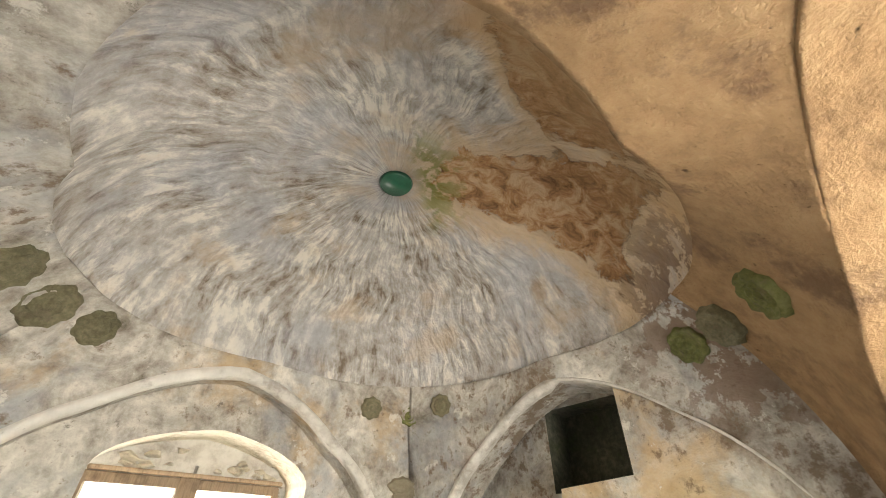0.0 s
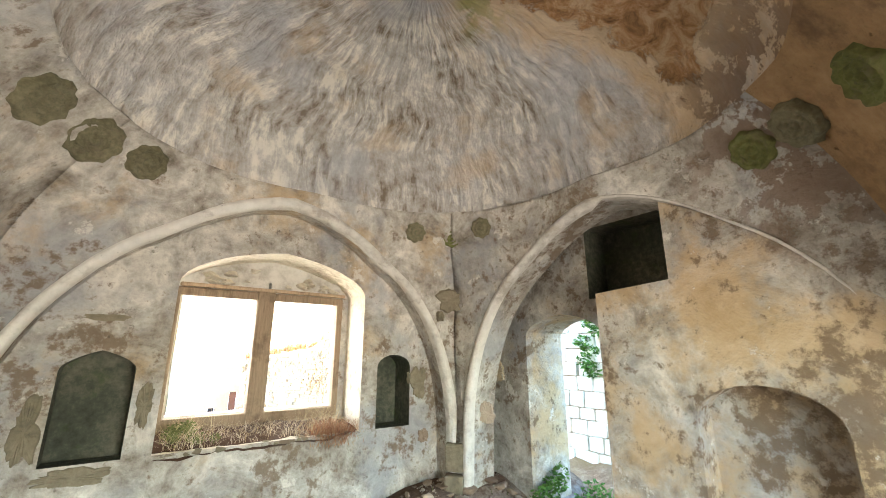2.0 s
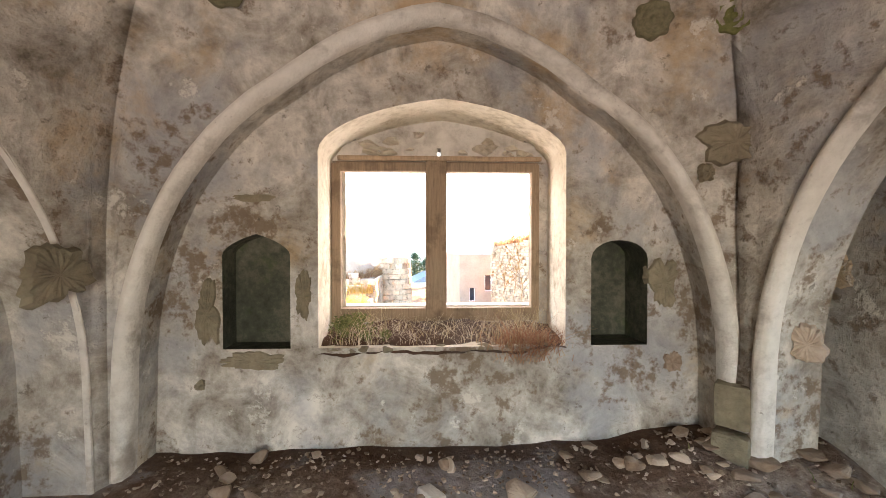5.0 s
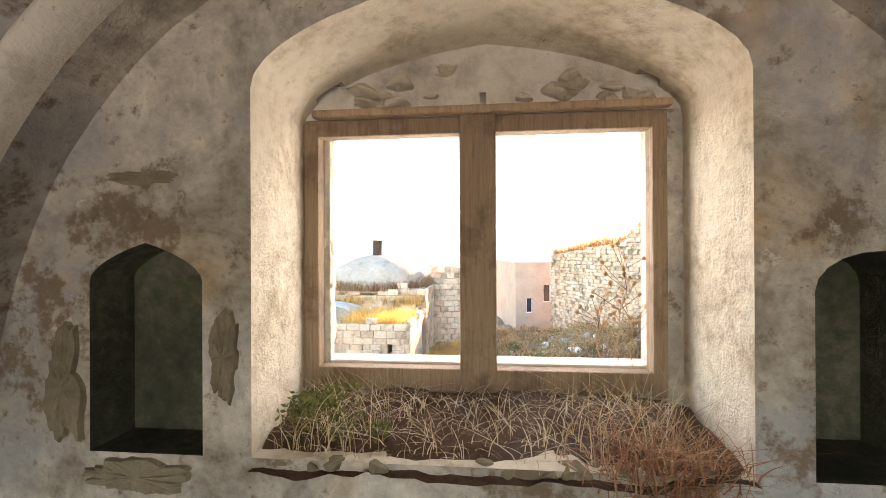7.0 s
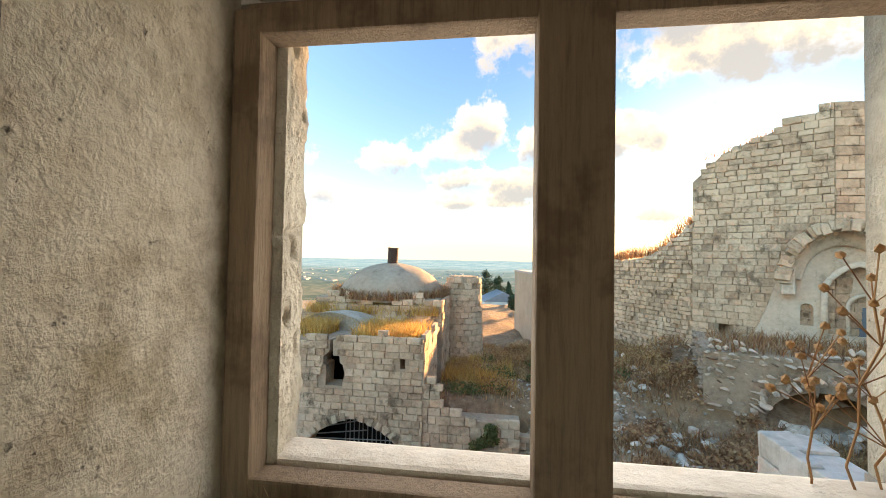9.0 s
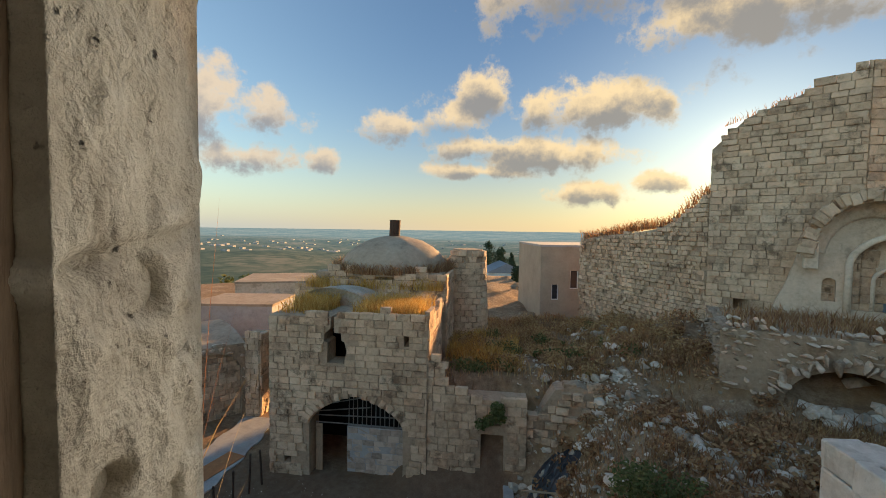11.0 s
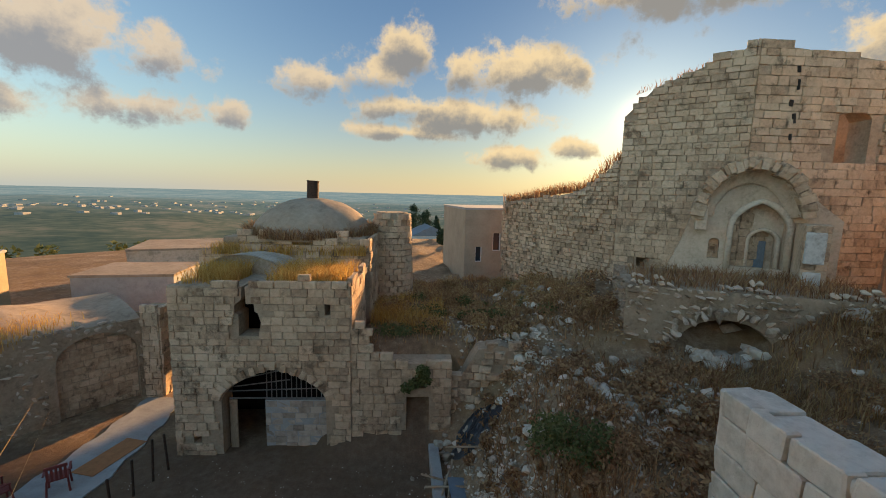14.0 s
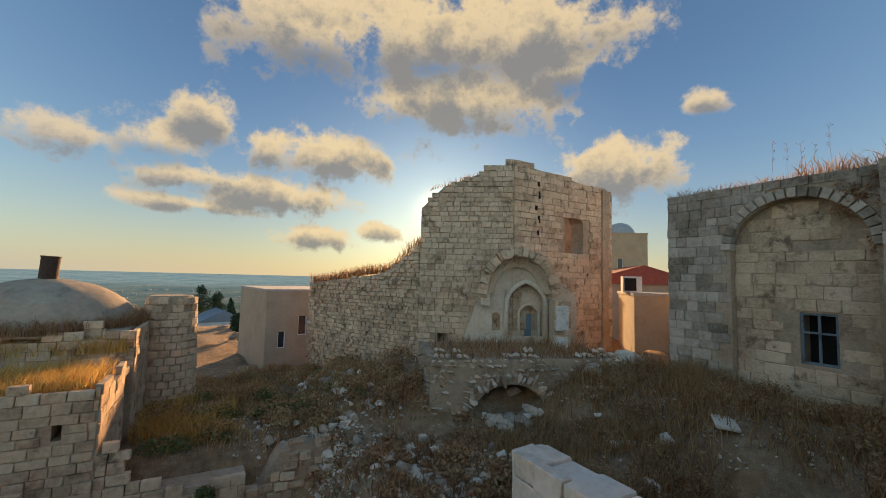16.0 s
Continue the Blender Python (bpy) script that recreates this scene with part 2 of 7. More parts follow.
def dome_plaster(name):
    """Combed plaster that runs out from the crown, fallen away to red rubble on one side."""
    m, n, b = shader(name, 0.93, 0, 0.15)
    v = n.add("ShaderNodeNewGeometry").outputs["Position"]
    sep = n.add("ShaderNodeSeparateXYZ")
    n.put(sep.inputs[0], n.vmath("SUBTRACT", v, (DOME_X, DOME_Y, 0.0)))
    x, y, z = sep.outputs
    ang = n.math("ARCTAN2", y, x)
    r = n.math("SQRT", n.math("ADD", n.math("MULTIPLY", x, x), n.math("MULTIPLY", y, y)))
    a = n.noise(1.5, 6, 0.65, v, 0.5)
    comb = n.add("ShaderNodeCombineXYZ")
    lane = n.math("MULTIPLY", n.math("PINGPONG", n.math("ADD", r, n.math("MULTIPLY", a, 0.35)), 0.30), 1.3)
    n.put(comb.inputs[0], n.math("ADD", n.math("MULTIPLY", ang, 7.0), lane))
    n.put(comb.inputs[1], n.math("MULTIPLY", r, 1.7))
    n.put(comb.inputs[2], z)
    streak = n.noise(2.8, 5, 0.62, comb.outputs[0], 0.35)
    d = n.noise(8.0, 8, 0.7, v)
    patch = n.step(n.noise(1.9, 4, 0.6, n.vmath("ADD", v, (9.0, 3.0, 1.0))), 0.40, 0.60)
    comb_mark = n.math("MULTIPLY", n.math("SUBTRACT", streak, 0.5), n.math("ADD", 0.24, n.math("MULTIPLY", patch, 0.38)))
    tone = n.math("ADD", n.math("ADD", comb_mark, 0.2), n.math("ADD", n.math("MULTIPLY", a, 0.28), n.math("MULTIPLY", d, 0.32)))
    col = n.ramp(tone, (0.39, (0.19, 0.15, 0.11)), (0.45, (0.36, 0.32, 0.275)), (0.51, (0.47, 0.445, 0.415)), (0.58, (0.72, 0.67, 0.59)))
    blue = n.step(n.noise(1.2, 5, 0.6, n.vmath("ADD", v, (7.3, 1.1, 3.9))), 0.46, 0.64)
    col = n.mix(n.math("MULTIPLY", blue, 0.5), col, (0.40, 0.41, 0.44))
    warm = n.step(n.noise(1.6, 5, 0.6, n.vmath("ADD", v, (3.3, 6.1, 0.9))), 0.52, 0.66)
    col = n.mix(n.math("MULTIPLY", warm, 0.45), col, (0.52, 0.38, 0.23))
    # fallen plaster: a broad scar on the south side with a tongue up to the crown
    wob = n.math("MULTIPLY", n.math("SUBTRACT", n.noise(2.4, 8, 0.7, v, 0.6), 0.5), 2.0)
    pa = n.math("SUBTRACT", n.math("MULTIPLY", x, 0.30), n.math("MULTIPLY", y, 0.95))
    pb = n.math("ADD", n.math("MULTIPLY", x, 0.95), n.math("MULTIPLY", y, 0.30))
    e1 = n.math("DIVIDE", n.math("SUBTRACT", pa, 1.56), 0.30)
    e2 = n.math("DIVIDE", n.math("ADD", pb, 0.55), 0.62)
    scar = n.math("SUBTRACT", 1.0, n.math("SQRT", n.math("ADD", n.math("MULTIPLY", e1, e1), n.math("MULTIPLY", e2, e2))))
    ax = n.math("SUBTRACT", n.math("MULTIPLY", x, 0.66), n.math("MULTIPLY", y, 0.75))
    ay = n.math("ADD", n.math("MULTIPLY", x, 0.75), n.math("MULTIPLY", y, 0.66))
    tongue = n.math("SUBTRACT", n.math("ADD", n.math("MULTIPLY", ax, 0.24), 0.16), n.math("ABSOLUTE", ay))
    tongue = n.math("MINIMUM", tongue, n.math("SUBTRACT", 1.75, ax))
    tongue = n.math("MINIMUM", tongue, n.math("SUBTRACT", ax, 0.3))
    edge = n.math("ADD", n.math("MAXIMUM", n.math("MULTIPLY", scar, 0.8), n.math("MULTIPLY", tongue, 1.3)), n.math("MULTIPLY", wob, 0.55))
    hole = n.step(edge, 0.0, 0.035)
    rub = n.ramp(n.noise(6.5, 7, 0.7, v, 0.8), (0.32, (0.17, 0.09, 0.045)), (0.48, (0.45, 0.25, 0.115)), (0.60, (0.62, 0.44, 0.27)))
    col = n.mix(hole, col, rub)
    under = n.math("MULTIPLY", n.step(edge, -0.5, -0.02), 0.75)
    col = n.mix(n.math("MULTIPLY", under, n.math("SUBTRACT", 1.0, hole)), col, (0.60, 0.43, 0.25))
    rim = n.step(n.math("ADD", n.math("MULTIPLY", y, -1.0), n.math("MULTIPLY", wob, 0.3)), 1.25, 1.65)
    col = n.mix(n.math("MULTIPLY", rim, 0.6), col, (0.48, 0.31, 0.155))
    moss = n.math("MULTIPLY", n.step(n.noise(4.5, 6, 0.7, v), 0.47, 0.56), n.step(r, 0.85, 0.25))
    moss = n.math("MULTIPLY", moss, n.step(ax, 0.12, 0.3))
    col = n.mix(n.math("MULTIPLY", moss, 0.85), col, (0.16, 0.19, 0.03))
    spot = n.step(n.vmath("DISTANCE", v, (3.2, 0.35, 2.85), out=1), 1.15, 0.35)
    shed = n.step(n.math("ADD", n.noise(3.6, 7, 0.72, n.vmath("ADD", v, (5.0, 1.0, 2.0))), n.math("MULTIPLY", spot, 0.17)), 0.60, 0.63)
    col = n.mix(n.math("MULTIPLY", n.math("MULTIPLY", shed, spot), 0.85), col, (0.19, 0.125, 0.085))
    n.put(b.inputs["Base Color"], col)
    h = n.math("ADD", n.math("MULTIPLY", streak, 1.4), n.math("ADD", n.math("MULTIPLY", d, 0.6), n.math("MULTIPLY", hole, -1.6)))
    h = n.math("ADD", h, n.math("MULTIPLY", n.math("MULTIPLY", hole, n.noise(7.0, 6, 0.75, v)), 2.0))
    bumped(n, b, h, 1.0, 0.06)
    return m


def plain(name, c, rough=0.7, metal=0.0, vary=0.35, scale=6.0, bump=0.25, spec=0.3):
    m, n, b = shader(name, rough, metal, spec)
    v = n.add("ShaderNodeNewGeometry").outputs["Position"]
    a = n.noise(scale, 6, 0.65, v)
    g = n.noise(scale * 9, 4, 0.6, v)
    col = n.ramp(n.math("ADD", n.math("MULTIPLY", a, 0.65), n.math("MULTIPLY", g, 0.35)),
                 (0.32, tuple(k * (1 - vary) for k in c)), (0.5, c), (0.68, tuple(min(0.9, k * (1 + vary * 0.7)) for k in c)))
    n.put(b.inputs["Base Color"], col)
    bumped(n, b, n.math("ADD", a, n.math("MULTIPLY", g, 0.4)), bump, 0.02)
    return m


def blades(name, *cols, rough=0.75, through_light=0.35):
    """Grass and leaves: tone by blade, light shining through."""
    m, n, b = shader(name, rough, 0, 0.2)
    geo = n.add("ShaderNodeNewGeometry")
    rnd = geo.outputs["Random Per Island"]
    v = geo.outputs["Position"]
    t = n.math("ADD", n.math("MULTIPLY", rnd, 0.7), n.math("MULTIPLY", n.noise(0.7, 3, 0.5, v), 0.35))
    k = len(cols)
    col = n.ramp(t, *[((i + 0.35) / k, c) for i, c in enumerate(cols)])
    n.put(b.inputs["Base Color"], col)
    tr = n.add("ShaderNodeBsdfTranslucent")
    n.put(tr.inputs[0], col)
    mix = n.add("ShaderNodeMixShader")
    mix.inputs[0].default_value = through_light
    n.put(mix.inputs[1], b.outputs[0])
    n.put(mix.inputs[2], tr.outputs[0])
    out = [x for x in n.t.nodes if x.type == "OUTPUT_MATERIAL"][0]
    n.put(out.inputs[0], mix.outputs[0])
    return m


def ground_material(name, inside=False):
    """Dry earth with chips of stone; outdoors with straw-coloured and olive growth."""
    m, n, b = shader(name, 0.97, 0, 0.1)
    v = n.add("ShaderNodeNewGeometry").outputs["Position"]
    a = n.noise(0.5, 6, 0.62, v)
    c = n.noise(4.0, 7, 0.68, v)
    d = n.noise(26.0, 5, 0.7, v)
    tone = n.math("ADD", n.math("MULTIPLY", a, 0.35), n.math("ADD", n.math("MULTIPLY", c, 0.35), n.math("MULTIPLY", d, 0.3)))
    if inside:
        col = n.ramp(tone, (0.36, (0.062, 0.038, 0.027)), (0.48, (0.155, 0.105, 0.078)), (0.60, (0.33, 0.26, 0.20)))
        slab = n.step(n.noise(0.8, 5, 0.55, n.vmath("ADD", v, (0.0, 0.6, 0.0))), 0.50, 0.56)
        col = n.mix(n.math("MULTIPLY", slab, 0.5), col, (0.42, 0.42, 0.43))
        fo = n.add("ShaderNodeSeparateXYZ")
        n.put(fo.inputs[0], v)
        soil = n.step(n.math("ADD", fo.outputs[1], n.math("MULTIPLY", n.math("SUBTRACT", c, 0.5), 1.2)), 3.55, 3.85)
        col = n.mix(n.math("MULTIPLY", soil, 0.85), col, n.mix(d, (0.035, 0.018, 0.012), (0.11, 0.06, 0.035)))
        gap = n.step(n.noise(1.9, 6, 0.7, v), 0.52, 0.66)
        col = n.mix(n.math("MULTIPLY", gap, 0.5), col, (0.12, 0.066, 0.04))
    else:
        col = n.ramp(tone, (0.36, (0.13, 0.076, 0.045)), (0.50, (0.27, 0.17, 0.10)), (0.64, (0.47, 0.34, 0.22)))
        straw = n.step(n.noise(0.32, 6, 0.65, n.vmath("ADD", v, (3.0, 8.0, 0.0))), 0.48, 0.6)
        col = n.mix(n.math("MULTIPLY", straw, 0.5), col, (0.28, 0.165, 0.075))
        at = n.add("ShaderNodeSeparateXYZ")
        n.put(at.inputs[0], v)
        wob = n.math("MULTIPLY", n.math("SUBTRACT", a, 0.5), 2.0)
        # packed court earth, its colour darkened for the shade of the walls
        trodden_shade = n.math("MULTIPLY", n.step(n.math("ADD", at.outputs[0], wob), 1.9, 1.3), n.step(at.outputs[1], 18.5, 17.5))
        col = n.mix(n.math("MULTIPLY", trodden_shade, 0.75), col, n.mix(c, (0.085, 0.052, 0.034), (0.16, 0.10, 0.066)))
    n.put(b.inputs["Base Color"], col)
    bumped(n, b, n.math("ADD", n.math("MULTIPLY", c, 1.0), n.math("MULTIPLY", d, 0.5)), 0.9, 0.05)
    return m


def wood(name, c, rough=0.75):
    m, n, b = shader(name, rough, 0, 0.25)
    v = n.add("ShaderNodeNewGeometry").outputs["Position"]
    st = n.vmath("MULTIPLY", v, (30.0, 30.0, 2.0))
    g = n.noise(2.6, 6, 0.7, st, 0.4)
    w = n.noise(3.0, 5, 0.7, v)
    col = n.ramp(g, (0.3, tuple(k * 0.68 for k in c)), (0.5, c), (0.7, tuple(min(0.8, k * 1.2) for k in c)))
    col = n.mix(n.math("MULTIPLY", n.step(w, 0.52, 0.66), 0.5), col, (0.09, 0.055, 0.035))
    n.put(b.inputs["Base Color"], col)
    bumped(n, b, n.math("ADD", g, n.math("MULTIPLY", w, 0.6)), 0.6, 0.015)
    return m


def distance_material(name):
    """Far farmland, its evening haze put in as glow."""
    m, n, b = shader(name, 1.0, 0, 0.0)
    v = n.add("ShaderNodeNewGeometry").outputs["Position"]
    a = n.noise(0.006, 8, 0.65, v)
    c = n.noise(0.05, 5, 0.6, v)
    tone = n.math("ADD", n.math("MULTIPLY", a, 0.6), n.math("MULTIPLY", c, 0.4))
    col = n.ramp(tone, (0.40, (0.03, 0.045, 0.025)), (0.5, (0.075, 0.085, 0.045)), (0.60, (0.17, 0.145, 0.09)))
    n.put(b.inputs["Base Color"], col)
    # haze is painted as emission that shifts to the far tint with distance
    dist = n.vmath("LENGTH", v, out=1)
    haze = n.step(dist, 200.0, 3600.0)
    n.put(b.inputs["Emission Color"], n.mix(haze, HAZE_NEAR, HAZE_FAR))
    b.inputs["Emission Strength"].default_value = HAZE_GLOW
    return m


M = {
    "plaster": old_plaster("limewashed_plaster"),
    "plaster_warm": old_plaster("ochre_plaster", 0.55, 0.1),
    "dome": dome_plaster("combed_dome_plaster"),
    "limestone": rough_stone("limestone_block", (0.75, 0.54, 0.36), (0.57, 0.39, 0.25), (0.29, 0.182, 0.112), 1.0, 1.2, 0.17, weather=(0.13, 0.08, 0.046), weathering=0.8),
    "limestone_far": rough_stone("limestone_joined", (0.75, 0.54, 0.36), (0.57, 0.39, 0.25), (0.29, 0.182, 0.112), 1.0, 1.2, 0.17, weather=(0.13, 0.08, 0.046), weathering=0.8, island=True),
    "grey_block": rough_stone("grey_limestone_block", (0.56, 0.45, 0.35), (0.38, 0.295, 0.225), (0.165, 0.125, 0.085), 1.0, 0.9, 0.26),
    "white_block": rough_stone("pale_dressed_block", (0.80, 0.74, 0.65), (0.70, 0.64, 0.55), (0.46, 0.40, 0.32), 1.2, 0.5, 0.2, weathering=0.2),
    "mortar": rough_stone("mortar_core", (0.52, 0.38, 0.26), (0.39, 0.275, 0.18), (0.18, 0.12, 0.075), 1.4, 0.9),
    "limewash": rough_stone("worn_limewash", (0.76, 0.72, 0.65), (0.61, 0.575, 0.515), (0.30, 0.265, 0.215), 1.1, 0.6, weathering=0.55),
    "brown_plaster": rough_stone("brown_stained_plaster", (0.47, 0.315, 0.17), (0.34, 0.21, 0.105), (0.15, 0.09, 0.048), 1.3, 1.2, weather=(0.13, 0.075, 0.045), weathering=0.75),
    "reveal": rough_stone("pitted_reveal_plaster", (0.86, 0.80, 0.68), (0.72, 0.65, 0.52), (0.34, 0.27, 0.17), 2.2, 1.3, weather=(0.30, 0.235, 0.12), weathering=0.55),
    "porch": rough_stone("buff_porch_plaster", (0.72, 0.57, 0.42), (0.57, 0.435, 0.31), (0.33, 0.235, 0.155), 1.1, 0.6),
    "ruin": rough_stone("collapsed_vault_stone", (0.72, 0.57, 0.43), (0.54, 0.40, 0.29), (0.28, 0.19, 0.125), 1.5, 0.8, 0.4, weathering=0.4),
    "porch_pale": rough_stone("pale_porch_plaster", (0.82, 0.68, 0.53), (0.68, 0.55, 0.41), (0.40, 0.30, 0.21), 1.4, 0.6, weathering=0.35),
    "rubble": rough_stone("rubble_stone", (0.69, 0.59, 0.47), (0.53, 0.44, 0.34), (0.30, 0.235, 0.17), 1.5, 0.6, 0.4, weathering=0.25),
    "rubble_far": rough_stone("rubble_chips", (0.68, 0.585, 0.47), (0.48, 0.395, 0.30), (0.26, 0.20, 0.14), 1.5, 0.6, 0.4, island=True, weathering=0.25),
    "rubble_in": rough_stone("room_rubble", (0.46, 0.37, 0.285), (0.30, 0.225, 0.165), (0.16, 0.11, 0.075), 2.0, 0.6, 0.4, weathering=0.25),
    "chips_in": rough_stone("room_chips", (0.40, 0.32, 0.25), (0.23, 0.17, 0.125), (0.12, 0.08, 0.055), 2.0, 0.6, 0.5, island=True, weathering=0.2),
    "jamb": rough_stone("hacked_jamb_stone", (0.74, 0.68, 0.56), (0.58, 0.52, 0.41), (0.31, 0.26, 0.19), 2.4, 1.4, weathering=0.35),
    "bare": rough_stone("bare_wall_stone", (0.30, 0.26, 0.18), (0.20, 0.17, 0.115), (0.085, 0.075, 0.05), 2.2, 0.9),
    # near-black plaster with moss-green patches, for niches and the recess above the door
    "dark_recess": rough_stone("dark_mossy_plaster", (0.15, 0.14, 0.10), (0.058, 0.06, 0.042), (0.018, 0.022, 0.013), 2.6, 0.8, weather=(0.05, 0.075, 0.02), weathering=0.45),
    "stone_ochre": rough_stone("worn_rosette_stone", (0.25, 0.22, 0.135), (0.145, 0.13, 0.075), (0.055, 0.055, 0.03), 5.0, 1.0),
    "stone_moss": rough_stone("mossy_rosette_stone", (0.23, 0.225, 0.09), (0.135, 0.14, 0.045), (0.055, 0.06, 0.025), 5.0, 1.0),
    "green_glass": plain("bottle_green_cap", (0.012, 0.075, 0.04), 0.35, 0, 0.3, 20, 0.1, 0.5),
    "wood_frame": wood("weathered_brown_wood", (0.27, 0.195, 0.13)),
    "wood_pale": wood("pale_grey_wood", (0.40, 0.29, 0.19)),
    "wood_blue": wood("faded_blue_door_wood", (0.16, 0.19, 0.21)),
    # near-black: shade of openings and gaps put into colour; also a fan grille
    "dark": plain("shade_black", (0.02, 0.016, 0.013), 0.95, 0, 0.4, 3),
    "iron": plain("rusted_iron", (0.085, 0.05, 0.035), 0.8, 0.4, 0.5, 14),
    "steel": plain("grey_scaffold_tube", (0.32, 0.31, 0.29), 0.5, 0.7, 0.3, 10),
    "concrete": plain("grey_concrete", (0.36, 0.345, 0.32), 0.92, 0, 0.25, 2.5, 0.4),
    "roof_cement": rough_stone("weathered_roof_cement", (0.46, 0.35, 0.25), (0.35, 0.26, 0.18), (0.20, 0.14, 0.09), 0.8, 0.5),
    "stucco": plain("sand_stucco", (0.41, 0.305, 0.185), 0.92, 0, 0.22, 0.8, 0.3),
    "stucco_pink": plain("buff_rendered_wall", (0.36, 0.29, 0.21), 0.92, 0, 0.22, 0.8, 0.3),
    "white_wall": plain("white_rendered_wall", (0.66, 0.64, 0.60), 0.9, 0, 0.15, 0.6, 0.2),
    "roof_blue": plain("blue_grey_sheet_roof", (0.20, 0.235, 0.265), 0.5, 0.2, 0.2, 2),
    "roof_red": plain("red_tile_roof", (0.30, 0.075, 0.05), 0.8, 0, 0.3, 3),
    "tank_black": plain("black_plastic_tank", (0.018, 0.018, 0.02), 0.45, 0, 0.3, 3, 0.1),
    "tank_blue": plain("blue_plastic_tank", (0.03, 0.12, 0.32), 0.45, 0, 0.25, 3, 0.1),
    "chair_red": plain("red_brown_plastic", (0.20, 0.035, 0.025), 0.45, 0, 0.2, 5, 0.1, 0.5),
    "mat_orange": plain("orange_mat", (0.42, 0.18, 0.075), 0.95, 0, 0.25, 6),
    "bag": plain("black_plastic_sheet", (0.03, 0.03, 0.035), 0.35, 0, 0.4, 8, 0.8, 0.5),
    "pane": plain("dark_window_glass", (0.03, 0.035, 0.045), 0.15, 0, 0.3, 2, 0.05, 0.5),
    "far_wall": plain("distant_pale_wall", (0.34, 0.33, 0.31), 0.9, 0, 0.2, 0.1, 0.1),
    "drygrass": blades("dry_straw", (0.26, 0.13, 0.055), (0.40, 0.225, 0.092), (0.53, 0.35, 0.165)),
    "straw": blades("bleached_straw", (0.34, 0.25, 0.13), (0.50, 0.385, 0.21), (0.60, 0.50, 0.33)),
    # dry gold pushed towards orange, with low sunlight put into the blade colour
    "goldgrass": blades("golden_sunlit_grass", (0.44, 0.22, 0.05), (0.60, 0.34, 0.085), (0.68, 0.46, 0.16)),
    "brush": blades("brown_brush", (0.21, 0.095, 0.046), (0.345, 0.18, 0.088), (0.48, 0.30, 0.15)),
    "redstem": blades("russet_stems", (0.22, 0.085, 0.05), (0.34, 0.16, 0.09), (0.42, 0.27, 0.16)),
    "twig": blades("bleached_twigs", (0.36, 0.27, 0.18), (0.50, 0.40, 0.28), (0.62, 0.53, 0.41), through_light=0.1),
    "leaf": blades("fresh_leaves", (0.05, 0.11, 0.02), (0.09, 0.19, 0.035), (0.15, 0.27, 0.06)),
    "olive": blades("olive_scrub", (0.075, 0.09, 0.03), (0.125, 0.14, 0.045), (0.20, 0.20, 0.08)),
    "pine": blades("dark_pine", (0.018, 0.035, 0.018), (0.03, 0.055, 0.028), (0.05, 0.08, 0.04), through_light=0.15),
    "flower": blades("magenta_blossom", (0.35, 0.03, 0.09), (0.5, 0.06, 0.14), (0.12, 0.16, 0.05)),
    "floor": ground_material("rubble_earth_floor", True),
    "ground": ground_material("dry_earth"),
    "distance": distance_material("haze_glow_farmland"),
}


# ---- mesh tools ----
RNG = random.Random(11)


def mesh_of(name, verts, faces, material, smooth=False):
    me = bpy.data.meshes.new(name)
    me.from_pydata([tuple(v) for v in verts], [], faces)
    me.materials.append(material)
    if smooth:
        me.polygons.foreach_set("use_smooth", [True] * len(me.polygons))
    me.update()
    return me


def part(name, bm, material, parent=None, label="", smooth=False, at=None):
    """Links a bmesh as one mesh object under a thing or under a part."""
    me = bpy.data.meshes.new(name)
    bmesh.ops.recalc_face_normals(bm, faces=bm.faces[:])
    bm.to_mesh(me)
    bm.free()
    me.materials.append(material)
    if smooth:
        me.polygons.foreach_set("use_smooth", [True] * len(me.polygons))
    ob = new(name, me)
    if at is not None:
        ob.matrix_basis = at
    ob.parent = parent
    return tagged(ob, label) if label else ob


def thing(name, label, category, at=(0, 0, 0), turn=0.0, group="", kind=""):
    ob = new(name)
    ob.empty_display_size = 0.2
    ob.matrix_basis = pose(*at, 0, 0, turn)
    return tagged(ob, label, category, group, kind)


def box(bm, x0, x1, y0, y1, z0, z1, bevel=0.0, m=None):
    r = bmesh.ops.create_cube(bm, size=1.0)
    mat = Matrix.Translation(((x0 + x1) / 2, (y0 + y1) / 2, (z0 + z1) / 2)) @ Matrix.Diagonal((x1 - x0, y1 - y0, z1 - z0, 1))
    bmesh.ops.transform(bm, matrix=(m @ mat) if m else mat, verts=r["verts"])
    if bevel:
        edges = {e for v in r["verts"] for e in v.link_edges}
        bmesh.ops.bevel(bm, geom=list(edges), offset=bevel, segments=2, affect="EDGES", profile=0.6)
    return bm


def boxes(*items, bevel=0.0):
    bm = bmesh.new()
    for it in items:
        box(bm, *it, bevel=bevel)
    return bm


def prism(outline, a0, a1, axis="y", bm=None):
    """A solid from an outline in two axes, drawn out along the third."""
    bm = bm or bmesh.new()
    put = {"y": lambda p, a: (p[0], a, p[1]), "x": lambda p, a: (a, p[0], p[1]), "z": lambda p, a: (p[0], p[1], a)}[axis]
    lo = [bm.verts.new(put(p, a0)) for p in outline]
    hi = [bm.verts.new(put(p, a1)) for p in outline]
    k = len(outline)
    bm.faces.new(lo[::-1])
    bm.faces.new(hi)
    for i in range(k):
        bm.faces.new((lo[i], lo[(i + 1) % k], hi[(i + 1) % k], hi[i]))
    bmesh.ops.recalc_face_normals(bm, faces=bm.faces[:])
    return bm


